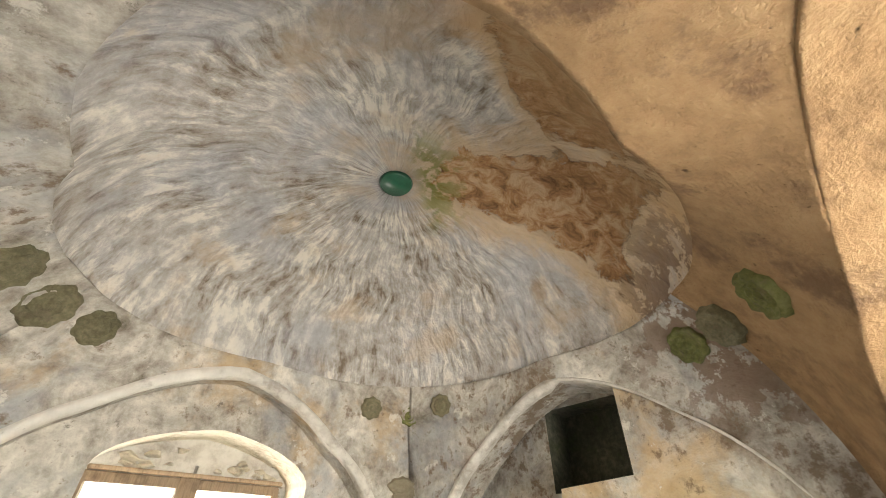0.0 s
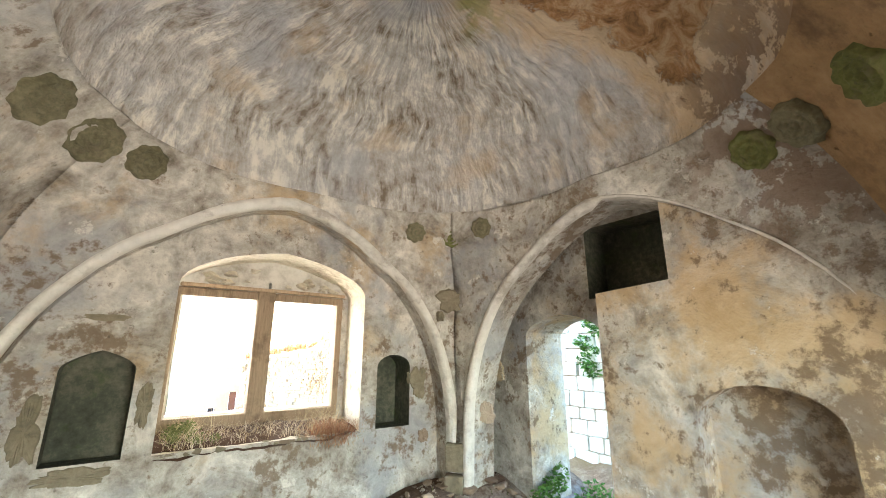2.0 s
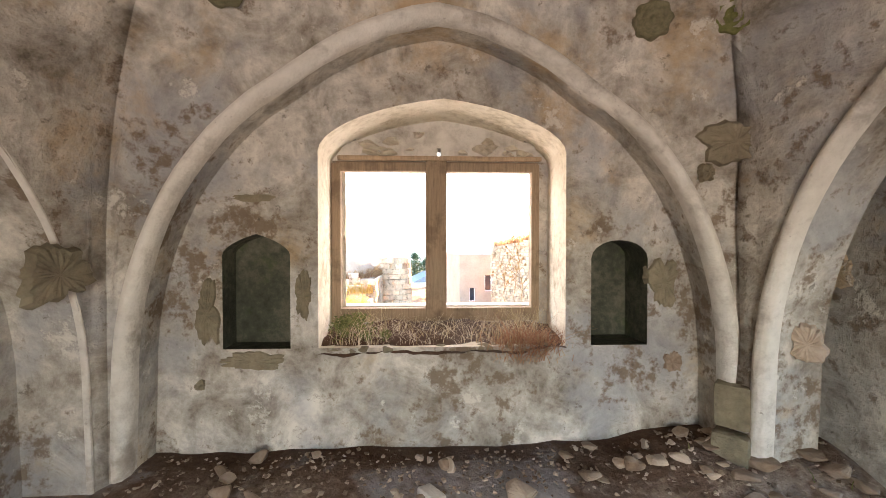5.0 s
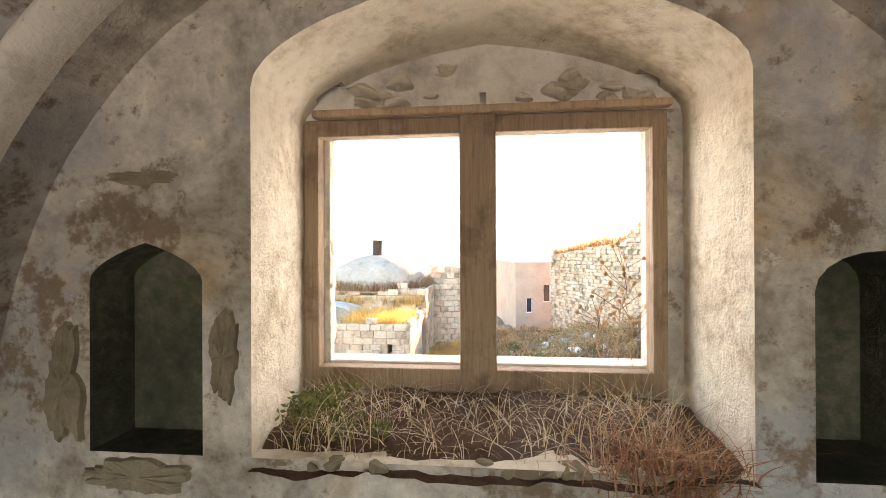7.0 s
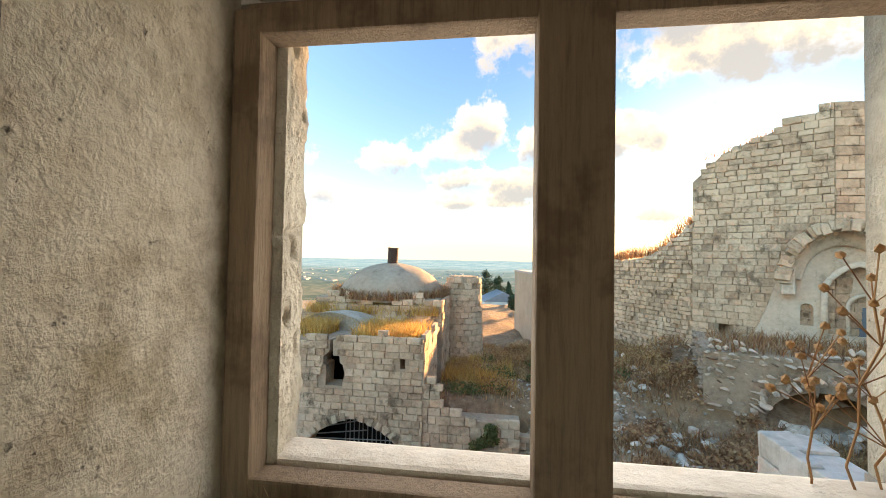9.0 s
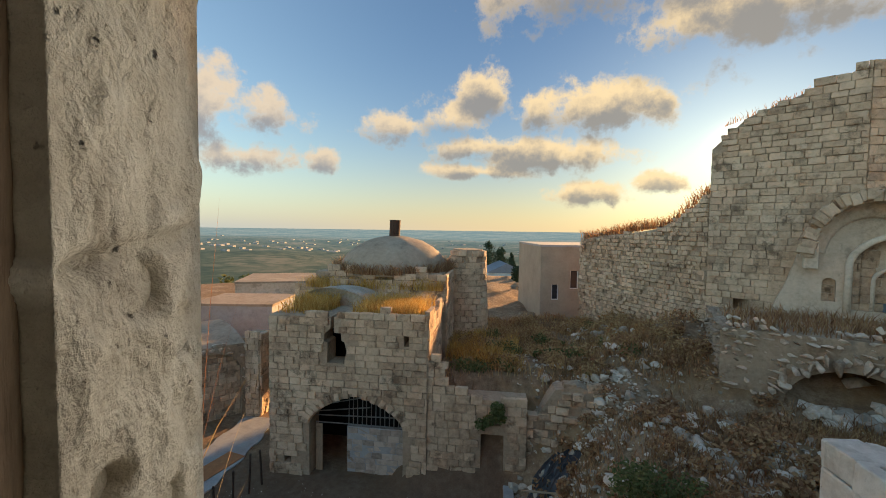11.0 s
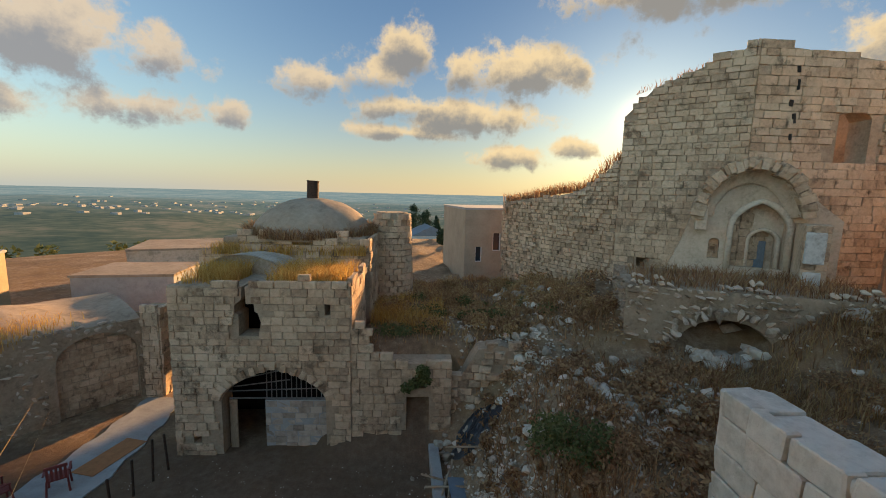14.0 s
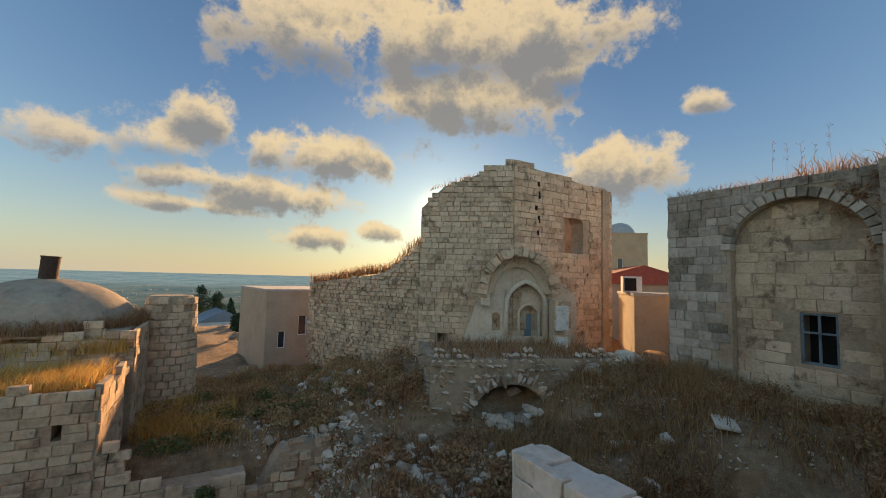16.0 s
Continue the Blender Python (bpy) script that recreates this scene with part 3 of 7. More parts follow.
def arched(x0, x1, z0, spring, crown, steps=14, point=0.0):
    """The outline of an arched opening; point lifts the crown to a peak."""
    c, h = (x0 + x1) / 2, (x1 - x0) / 2
    pts = [(x0, z0), (x1, z0)]
    for i in range(steps + 1):
        a = math.pi * i / steps
        d = math.cos(a)
        z = spring + (crown - spring) * (math.sin(a) * (1 - point) + point * (1 - abs(d)))
        pts.append((c + h * d, z))
    return pts


def tube(bm, p, q, r, sides=8, r2=None):
    p, q = Vector(p), Vector(q)
    d = q - p
    res = bmesh.ops.create_cone(bm, cap_ends=True, segments=sides, radius1=r, radius2=r if r2 is None else r2, depth=d.length)
    bmesh.ops.transform(bm, matrix=Matrix.Translation((p + q) / 2) @ d.to_track_quat("Z", "Y").to_matrix().to_4x4(), verts=res["verts"])
    return bm


def carve(ob, *cutters):
    """Cuts solids out of a mesh object and bakes the result into its mesh."""
    for bm in cutters:
        me = bpy.data.meshes.new("cutter")
        bm.to_mesh(me)
        bm.free()
        tool = new("cutter", me)
        mod = ob.modifiers.new("cut", "BOOLEAN")
        mod.operation, mod.solver, mod.object = "DIFFERENCE", "EXACT", tool
        deps = bpy.context.evaluated_depsgraph_get()
        deps.update()
        baked = bpy.data.meshes.new_from_object(ob.evaluated_get(deps))
        ob.modifiers.clear()
        old = ob.data
        ob.data = baked
        bpy.data.meshes.remove(old)
        bpy.data.objects.remove(tool)
        bpy.data.meshes.remove(me)
    return ob


def rock_mesh(name, material, seed, flat=0.7, n=13):
    r = random.Random(seed)
    bm = bmesh.new()
    for _ in range(n):
        v = Vector((r.gauss(0, 1), r.gauss(0, 1), r.gauss(0, 1))).normalized()
        bm.verts.new((v.x * r.uniform(0.8, 1.1), v.y * r.uniform(0.65, 1.0), v.z * flat * r.uniform(0.75, 1.0)))
    res = bmesh.ops.convex_hull(bm, input=bm.verts[:])
    bmesh.ops.delete(bm, geom=[g for g in res["geom_interior"] if isinstance(g, bmesh.types.BMVert)], context="VERTS")
    bmesh.ops.bevel(bm, geom=bm.edges[:], offset=0.07, segments=1, affect="EDGES")
    me = bpy.data.meshes.new(name)
    bm.to_mesh(me)
    bm.free()
    me.materials.append(material)
    return me


def rocks(name, spots, material, meshes=None, kind_label="", category="rubble stone", group="", parent=None):
    """Single stones: every spot is x, y, z, size."""
    meshes = meshes or [rock_mesh("rock", material, s) for s in range(40, 47)]
    for x, y, z, s in spots:
        ob = new(name, RNG.choice(meshes))
        ob.matrix_basis = pose(x, y, z + s * 0.35, RNG.uniform(-14, 14), RNG.uniform(-14, 14), RNG.uniform(0, 360)) @ Matrix.Diagonal((s, s, s * RNG.uniform(0.65, 1.0), 1))
        if parent:
            ob.parent = parent
        else:
            tagged(ob, kind_label, category, group)


def scatter_rocks(name, spots, material, label, category="rubble"):
    """A litter of stones too many to count, as one mesh."""
    src = [rock_mesh("chip", material, s, 0.6, 9) for s in range(60, 66)]
    shapes = [([v.co.copy() for v in m.vertices], [tuple(p.vertices) for p in m.polygons]) for m in src]
    for m in src:
        bpy.data.meshes.remove(m)
    verts, faces = [], []
    for x, y, z, s in spots:
        vs, fs = RNG.choice(shapes)
        m = pose(x, y, z + s * 0.25, RNG.uniform(-25, 25), RNG.uniform(-25, 25), RNG.uniform(0, 360)) @ Matrix.Scale(s, 4)
        k = len(verts)
        verts += [m @ v for v in vs]
        faces += [tuple(i + k for i in f) for f in fs]
    return tagged(new(name, mesh_of(name, verts, faces, material)), label, category, kind="stuff")


def grass(name, spots, material, label, category="grass", width=0.012, lean=0.5, segs=3, parent=None, kind="stuff"):
    """Bent blades: every spot is x, y, z, height."""
    verts, faces = [], []
    for x, y, z, h in spots:
        a = RNG.uniform(0, 2 * math.pi)
        bend = RNG.uniform(0.1, 1.0) * lean * h
        fa = RNG.uniform(0, math.pi)
        wx, wy = math.cos(fa) * width * 0.5, math.sin(fa) * width * 0.5
        k = len(verts)
        for i in range(segs):
            t = i / segs
            c = (x + math.cos(a) * bend * t * t, y + math.sin(a) * bend * t * t, z + h * t * (1 - 0.18 * t))
            w = 1 - 0.6 * t
            verts += [(c[0] - wx * w, c[1] - wy * w, c[2]), (c[0] + wx * w, c[1] + wy * w, c[2])]
        verts.append((x + math.cos(a) * bend, y + math.sin(a) * bend, z + h * 0.82))
        for i in range(segs - 1):
            faces.append((k + 2 * i, k + 2 * i + 1, k + 2 * i + 3, k + 2 * i + 2))
        faces.append((k + 2 * segs - 2, k + 2 * segs - 1, k + 2 * segs))
    ob = new(name, mesh_of(name, verts, faces, material))
    if parent:
        ob.parent = parent
        return ob
    return tagged(ob, label, category, kind=kind)


def leaves(verts, faces, centre, spread, count, size, rng):
    """Small leaf quads strewn through a ragged clump."""
    for _ in range(count):
        d = Vector((rng.gauss(0, 1), rng.gauss(0, 1), rng.gauss(0, 1))).normalized() * rng.uniform(0.25, 1.0) ** 0.6
        c = Vector(centre) + Vector((d.x * spread[0], d.y * spread[1], d.z * spread[2]))
        u = Vector((rng.gauss(0, 1), rng.gauss(0, 1), rng.gauss(0, 1))).normalized()
        w = u.orthogonal().normalized()
        s = size * rng.uniform(0.6, 1.3)
        k = len(verts)
        verts += [c - u * s, c - w * s * 0.45, c + u * s, c + w * s * 0.45]
        faces.append((k, k + 1, k + 2, k + 3))


def shrub(name, clumps, material, label, category="shrub", size=0.05, count=160, kind=""):
    rng = random.Random(len(clumps) * 7 + 3)
    verts, faces = [], []
    for c, s in clumps:
        leaves(verts, faces, c, s, count, size, rng)
    return tagged(new(name, mesh_of(name, verts, faces, material)), label, category, kind=kind)


def block_meshes(material, count=6, seed=5):
    """Unit blocks with chipped arrises, their face toward -y."""
    out = []
    for i in range(count):
        r = random.Random(seed * 31 + i)
        bm = bmesh.new()
        bmesh.ops.create_cube(bm, size=1.0)
        for v in bm.verts:
            v.co += Vector((r.uniform(-0.03, 0.03), r.uniform(-0.12, 0.12), r.uniform(-0.04, 0.04)))
        bmesh.ops.bevel(bm, geom=bm.edges[:], offset=0.055, segments=1, affect="EDGES")
        me = bpy.data.meshes.new("block")
        bm.to_mesh(me)
        bm.free()
        me.materials.append(material)
        out.append(me)
    return out


BLOCKS = {}


def masonry(parent, start, end, z0, top, keep=None, course=0.3, long=(0.32, 0.62), proud=0.05, material="limestone", limit=300, name="block",
            deep=0.16, gone=0.0, seed=1, jitter=0.02, tilt=1.0):
    """Courses of blocks on a wall face that runs from start to end, its outside on the right hand. top(s): height of the wall at s metres;
    keep(s, z): False where an opening is. Blocks past the limit are joined."""
    if material not in BLOCKS:
        if material == "ruin":
            BLOCKS[material] = [rock_mesh("field_stone", M[material], 90 + k, 0.95, 12) for k in range(7)]
            for me in BLOCKS[material]:
                me.transform(Matrix.Diagonal((0.62, 0.66, 0.68, 1)))
        else:
            BLOCKS[material] = block_meshes(M[material])
    rng = random.Random(seed)
    a, b = Vector((*start, 0)), Vector((*end, 0))
    run = (b - a).length
    ux = (b - a) / run
    yaw = math.degrees(math.atan2(ux.y, ux.x))
    made, rest_v, rest_f = 0, [], []
    z, row = z0, 0
    while z < z0 + 14:
        h = course * rng.uniform(0.82, 1.16)
        s = -rng.uniform(0, long[0])
        anyrow = False
        while s < run:
            w = rng.uniform(*long)
            lo, hi = max(s, 0.0), min(s + w, run)
            s += w
            if hi - lo < 0.07:
                continue
            mid = (lo + hi) / 2
            if z + h * 0.6 > top(mid):
                continue
            anyrow = True
            if keep and not (keep(mid, z + h / 2) and keep(lo + 0.04, z + h / 2) and keep(hi - 0.04, z + h / 2)):
                continue
            if rng.random() < gone:
                continue
            out = proud + rng.uniform(-jitter, jitter)
            p = a + ux * mid + Vector((ux.y, -ux.x, 0)) * (out - deep / 2)
            m = pose(p.x, p.y, z + h / 2, rng.uniform(-1.6, 1.6) * tilt, rng.uniform(-1.3, 1.3) * tilt, yaw + rng.uniform(-1.5, 1.5) * tilt) @ Matrix.Diagonal((hi - lo - 0.014, deep, h * rng.uniform(1 - 0.06 * (tilt - 1), 1) - 0.014, 1))
            me = rng.choice(BLOCKS[material])
            if made < limit:
                ob = new(name, me)
                ob.matrix_basis = m
                ob.parent = parent
                made += 1
            else:
                k = len(rest_v)
                rest_v += [m @ v.co for v in me.vertices]
                rest_f += [tuple(i + k for i in f.vertices) for f in me.polygons]
        z += h
        row += 1
        if not anyrow and row > 3:
            break
    if rest_v:
        far = {"limestone": "limestone_far", "rubble": "rubble_far"}.get(material, material)
        ob = new("masonry", mesh_of("masonry", rest_v, rest_f, M[far]))
        ob.parent = parent
        tagged(ob, kind="stuff")


def ss(a, b, x):
    t = min(1.0, max(0.0, (x - a) / (b - a)))
    return t * t * (3 - 2 * t)


def lerp(a, b, t):
    return a + (b - a) * t


def rough_at(x, y, s=1.0):
    return noise.fractal(Vector((x * s, y * s, 0.3)), 1.0, 2.1, 4)


def ground_z(x, y):
    """Height of the land outdoors: a sunken court, a rubble bank on the east, terraces beyond."""
    z = lerp(-7.0, -3.5, ss(1.6, 5.6, x))
    z = lerp(z, -3.5, ss(5.5, 9.0, x))
    z = lerp(z, -1.7, ss(10.5, 14.0, x))
    hill = lerp(-3.5, -4.7, ss(19, 34, y))
    hill = lerp(hill, -2.2, ss(3.5, 9.5, x) * ss(32, 22, y))
    hill = lerp(-7.0, hill, ss(-2.5, -1.0, x))
    z = lerp(z, hill, ss(16.9, 18.6, y))
    west = ss(-6.0, -9.5, x)
    z = lerp(z, lerp(-7.0, -5.2, ss(22, 27, y)), west)
    z = lerp(z, -0.25, ss(7.6, 5.2, y) * ss(4.6, 5.6, x))
    z = lerp(z, -0.25, ss(-1.2, -3.0, y))
    z = lerp(z, -3.6, ss(8.5, 6.0, y) * ss(-1.0, -4.0, x) * ss(-2.0, 1.0, y) * 0.6)
    amp = 0.10 + 0.30 * ss(1.2, 4.0, x) + 0.2 * ss(18, 20, y)
    z += rough_at(x, y, 0.55) * amp * ss(6.5, 8.0, x + y * 0.6 + 1.0)
    d = math.hypot(x, y - 12)
    z -= 34 * ss(42, 190, d)
    return z


# ---- the room ----
FL, FR, NR, NL = (-0.50, 3.66), (3.42, 3.66), (3.74, 0.0), (-0.50, -0.95)
RING_Z, CROWN_Z = 3.12, 4.22


def arch_height(d, spring, crown):
    d = min(1.0, abs(d))
    return spring + (crown - spring) * math.sqrt(max(0.0, 1 - d * d)) - 0.13 * (1 - abs(2 * d - 1))


def wall_columns(p, q, margin, spring, crown, shift=0.0, steps=40):
    """Points along one wall from p to q: the foot of the face above the blind arch."""
    p, q = Vector(p), Vector(q)
    run = (q - p).length
    u = (q - p) / run
    c, h = run / 2 + shift, run / 2 - margin
    inward = (Vector((DOME_X, DOME_Y)) - p).normalized() * 0.05
    far_in = (Vector((DOME_X, DOME_Y)) - q).normalized() * 0.05
    out = [(p + inward, -0.25), (p + u * (c - h - 0.035), -0.25)]
    for i in range(steps + 1):
        d = -math.cos(math.pi * i / steps)
        out.append((p + u * (c + h * d), arch_height(d, spring, crown)))
    out += [(p + u * (c + h + 0.035), -0.25), (q + far_in, -0.25)]
    return out


WALLS = {
    "north": (FL, FR, 0.06, 0.70, 3.0, 0.03),
    "east": (FR, NR, 0.10, 0.70, 2.95, 0.05),
    "south": (NR, NL, 0.12, 0.70, 2.95, 0.0),
    "west": (NL, FL, 0.12, 0.70, 2.95, 0.0),
}


def ring_point(px, py):
    a = math.atan2(py - DOME_Y, px - DOME_X)
    r = 1.72 * (1 + 0.13 * abs(math.sin(2 * a)))
    return Vector((DOME_X + r * math.cos(a), DOME_Y + r * math.sin(a)))


ROLL = {"north": 0.8, "east": 0.7, "south": 0.15, "west": 0.2}


def pendentives():
    """The faces over the four blind arches, curving in to the rim of the dome."""
    for key, args in WALLS.items():
        cols = wall_columns(*args)
        steps = 26
        verts, faces = [], []
        for p, zb in cols:
            q = ring_point(p.x, p.y)
            for j in range(steps + 1):
                t = j / steps
                z = lerp(zb, RING_Z, t)
                k = max(0.0, (z - 1.2) / (RING_Z - 1.2)) ** 2.6
                k0 = max(0.0, (zb - 1.2) / (RING_Z - 1.2)) ** 2.6
                f = 0.0 if k <= k0 else (k - k0) / (1 - k0)
                g = p.lerp(q, f)
                w = 0.02 * rough_at(g.x * 1.7 + z, g.y * 1.7 - z * 0.7)
                verts.append((g.x + w, g.y - w, z))
        n = steps + 1
        for i in range(len(cols) - 1):
            for j in range(steps):
                a = i * n + j
                faces.append((a, a + n, a + n + 1, a + 1))
        me = mesh_of("wall_" + key, verts, faces, M["brown_plaster" if key == "south" else "plaster"], True)
        mid = me.polygons[len(me.polygons) // 2]
        if mid.normal.dot(Vector((DOME_X, DOME_Y, 1.5)) - mid.center) < 0:
            me.flip_normals()
        ob = new("wall_" + key, me)
        sol = ob.modifiers.new("thick", "SOLIDIFY")
        sol.thickness, sol.offset = 0.04, -1.0
        tagged(ob, "curved plastered wall face over a blind arch, stained and flaking", "wall", kind="structure")
        # the arch's soffit and jambs
        c = Vector((DOME_X, DOME_Y))
        p, q = Vector(args[0]), Vector(args[1])
        u = (q - p).normalized()
        out = Vector((u.y, -u.x))
        if out.dot(p - c) < 0:
            out = -out
        verts, faces = [], []
        inner = cols[1:-1]
        deep = 0.34
        for i, (g, z) in enumerate(inner):
            d = (i / (len(inner) - 1) - 0.5) * 2
            rings = [(-0.004, 0.075), (-0.035, 0.05), (-0.042, 0.0), (-0.02, -0.045), (0.04, -0.065), (0.12, -0.055), (deep + 0.06, -0.03)]
            roll = ROLL[key] if key != "east" or g.y > 1.9 else 0.2
            for o, dz in rings:
                o, dz = (o, dz) if o > 0.2 else (o * roll, dz * roll)
                w = 0.012 * rough_at(g.x * 3 + o * 5, z * 3)
                side = u * (-dz if i < len(inner) / 2 else dz)
                verts.append((g.x + out.x * o + side.x * abs(d), g.y + out.y * o + side.y * abs(d), z + dz * (1 - abs(d)) + w))
        for i in range(len(inner) - 1):
            for j in range(6):
                a = i * 7 + j
                faces.append((a, a + 7, a + 8, a + 1))
        trim = mesh_of("arch_trim", verts, faces, M["limewash" if key != "south" else "brown_plaster"], True)
        trim.materials.append(M["plaster" if key != "south" else "brown_plaster"])
        for f, poly in enumerate(trim.polygons):
            poly.material_index = 1 if f % 6 == 5 else 0
        tagged(new("arch_trim", trim), "whitewashed rounded edge of a blind wall arch", "arch", kind="structure")


def dome():
    verts, faces = [], []
    na, nr = 144, 30
    for j in range(nr + 1):
        t = j / nr
        for i in range(na):
            a = 2 * math.pi * i / na
            r0 = 1.74 * (1 + 0.13 * abs(math.sin(2 * a)))
            r = r0 * math.sin(t * math.pi / 2) if j else 0.085
            z = RING_Z + (CROWN_Z - RING_Z) * math.cos(t * math.pi / 2) ** 1.15
            flute = 0.016 * math.cos(a * 26) * ss(0.1, 0.25, t) * ss(0.75, 0.4, t)
            lip = 0.03 * ss(0.30, 0.34, t) - 0.03 * ss(0.36, 0.40, t)
            z += flute - lip + 0.018 * rough_at(r * math.cos(a) * 2.2, r * math.sin(a) * 2.2)
            verts.append((DOME_X + r * math.cos(a), DOME_Y + r * math.sin(a), z))
    for j in range(nr):
        for i in range(na):
            k, l = j * na + i, j * na + (i + 1) % na
            faces.append((k, l, l + na, k + na))
    tagged(new("ceiling", mesh_of("ceiling", verts, faces, M["dome"], True)), "shallow dome with combed plaster, part fallen to rubble", "ceiling", kind="structure")
    bm = bmesh.new()
    bmesh.ops.create_cone(bm, cap_ends=True, segments=24, radius1=0.15, radius2=0.12, depth=0.05)
    bmesh.ops.bevel(bm, geom=bm.edges[:], offset=0.012, segments=2, affect="EDGES")
    cap = part("ceiling_boss", bm, M["green_glass"], None, "", True, pose(DOME_X, DOME_Y, CROWN_Z - 0.03, 180))
    tagged(cap, "dark green round boss at the crown of the dome", "ceiling boss")
    # flat roof added out of view to keep the sky out above the vault
    tagged(part("roof", boxes((-1.4, 4.9, -1.9, 4.78, 4.55, 4.8)), M["roof_cement"]), "flat cement roof added unseen over the domed room to block the sky", "roof", kind="structure")


def north_wall():
    ob = part("wall_window", boxes((-1.4, 5.2, 3.95, 4.80, -7.6, 4.55)), M["plaster"])
    tagged(ob, "thick stained plaster wall with a wide arched window", "wall", kind="structure")
    reveal = prism(arched(0.70, 2.386, 0.86, 2.20, 2.57, 18, 0.25), 3.7, 4.46)
    for v in reveal.verts:
        if v.co.y > 4:
            v.co.x = 1.543 + (v.co.x - 1.543) * 1.045
    carve(ob,
          reveal,
          prism([(0.745, 4.40), (2.31, 4.40), (2.39, 4.95), (0.66, 4.95)], 1.02, 2.40, "z"),
          boxes((0.69, 2.36, 4.66, 4.95, 0.75, 1.1)),
          prism(arched(0.05, 0.50, 0.86, 1.50, 1.64, 12, 0.45), 3.7, 4.15),
          prism(arched(2.58, 2.985, 0.86, 1.47, 1.60, 10, 0.0), 3.7, 4.27))
    me = ob.data
    me.materials.append(M["jamb"])
    me.materials.append(M["dark_recess"])
    me.materials.append(M["limestone"])
    me.materials.append(M["reveal"])
    for f in me.polygons:
        c = f.center
        if 4.465 < c.y < 4.795 and 0.6 < c.x < 2.45 and 1.0 < c.z < 2.3:
            f.material_index = 1
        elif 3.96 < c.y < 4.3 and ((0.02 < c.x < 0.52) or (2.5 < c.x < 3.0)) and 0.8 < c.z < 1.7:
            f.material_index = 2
        elif c.y > 4.79:
            f.material_index = 3
        elif 3.96 < c.y < 4.43 and 0.6 < c.x < 2.5 and 0.8 < c.z < 2.7:
            f.material_index = 4


def east_wall():
    ob = part("wall_door", boxes((4.05, 4.68, -1.2, 3.95, -7.6, 4.55)), M["plaster"])
    tagged(ob, "stained plaster wall with an arched doorway and a dark mossy recess", "wall", kind="structure")
    carve(ob,
          prism(arched(2.20, 3.17, -0.16, 1.80, 2.02, 12, 0.2), 3.9, 4.9, "x"),
          prism([(1.36, 2.14), (2.30, 2.14), (2.30, 2.86), (1.36, 2.86)], 3.9, 4.40, "x"))
    me = ob.data
    me.materials.append(M["plaster_warm"])
    me.materials.append(M["dark_recess"])
    for f in me.polygons:
        c = f.center
        if 4.06 < c.x < 4.66 and c.z < 2.05 and 2.1 < c.y < 3.3:
            f.material_index = 1
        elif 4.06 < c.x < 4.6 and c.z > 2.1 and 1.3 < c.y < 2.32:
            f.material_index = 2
    # masonry infill that narrows the arch, with a broken niche and a drain hole at its foot
    fill = part("infill_wall", prism([(2.0, -0.25), (2.0, 2.13), (1.36, 2.17), (1.36, 3.1), (0.0, 3.1), (0.0, -0.25)], 3.70, 4.04, "x"), M["plaster_warm"])
    tagged(fill, "ochre plastered infill wall with a broken shallow niche", "wall", kind="structure")
    bm = bmesh.new()
    tube(bm, (3.5, 1.17, 0.06), (3.95, 1.17, 0.06), 0.075, 16)
    carve(fill,
          prism(arched(0.52, 1.30, 0.42, 1.18, 1.42, 10, 0.0), 3.55, 3.93, "x"), bm)


def closing_walls():
    tagged(part("wall_west_back", boxes((-1.4, -0.86, -1.9, 3.95, -0.4, 4.55)), M["plaster"]), "stained plaster wall behind a blind arch", "wall", kind="structure")
    # unseen south wall; its opening is added to let the fill lamp in
    south = part("wall_south_back", boxes((-0.86, 4.68, -1.9, -1.32, -0.4, 4.55)), M["plaster"])
    tagged(south, "stained plaster wall out of view, with an opening added for light", "wall", kind="structure")
    carve(south, prism(arched(0.55, 2.75, -0.3, 1.9, 2.55, 12, 0.2), -2.2, -1.0))
    for v in ((0, 0, 0),):
        bm = bmesh.new()
        box(bm, 3.95, 4.05, -1.32, 0.06, -0.3, 4.55)
        tagged(part("wall_corner", bm, M["plaster"]), "plain plaster wall closing the room's corner", "wall", kind="structure")


def floor_z(x, y):
    z = 0.0 + 0.17 * ss(2.7, 3.8, y) + 0.10 * ss(2.4, 3.2, x) * ss(2.9, 3.6, y)
    z -= 0.12 * ss(3.3, 4.0, x) * ss(3.3, 2.8, y)
    return z + 0.03 * rough_at(x, y, 2.3)


def room_floor():
    nx, ny = 76, 76
    verts, faces = [], []
    for j in range(ny + 1):
        for i in range(nx + 1):
            x, y = lerp(-1.0, 5.0, i / nx), lerp(-1.5, 4.1, j / ny)
            verts.append((x, y, floor_z(x, y)))
    for j in range(ny):
        for i in range(nx):
            a = j * (nx + 1) + i
            faces.append((a, a + 1, a + nx + 2, a + nx + 1))
    ob = new("floor", mesh_of("floor", verts, faces, M["floor"], True))
    sol = ob.modifiers.new("thick", "SOLIDIFY")
    sol.thickness, sol.offset = 0.2, -1.0
    tagged(ob, "earth and plaster rubble covering a worn slab floor", "floor", kind="structure")


pendentives()
dome()
north_wall()
east_wall()
closing_walls()
room_floor()


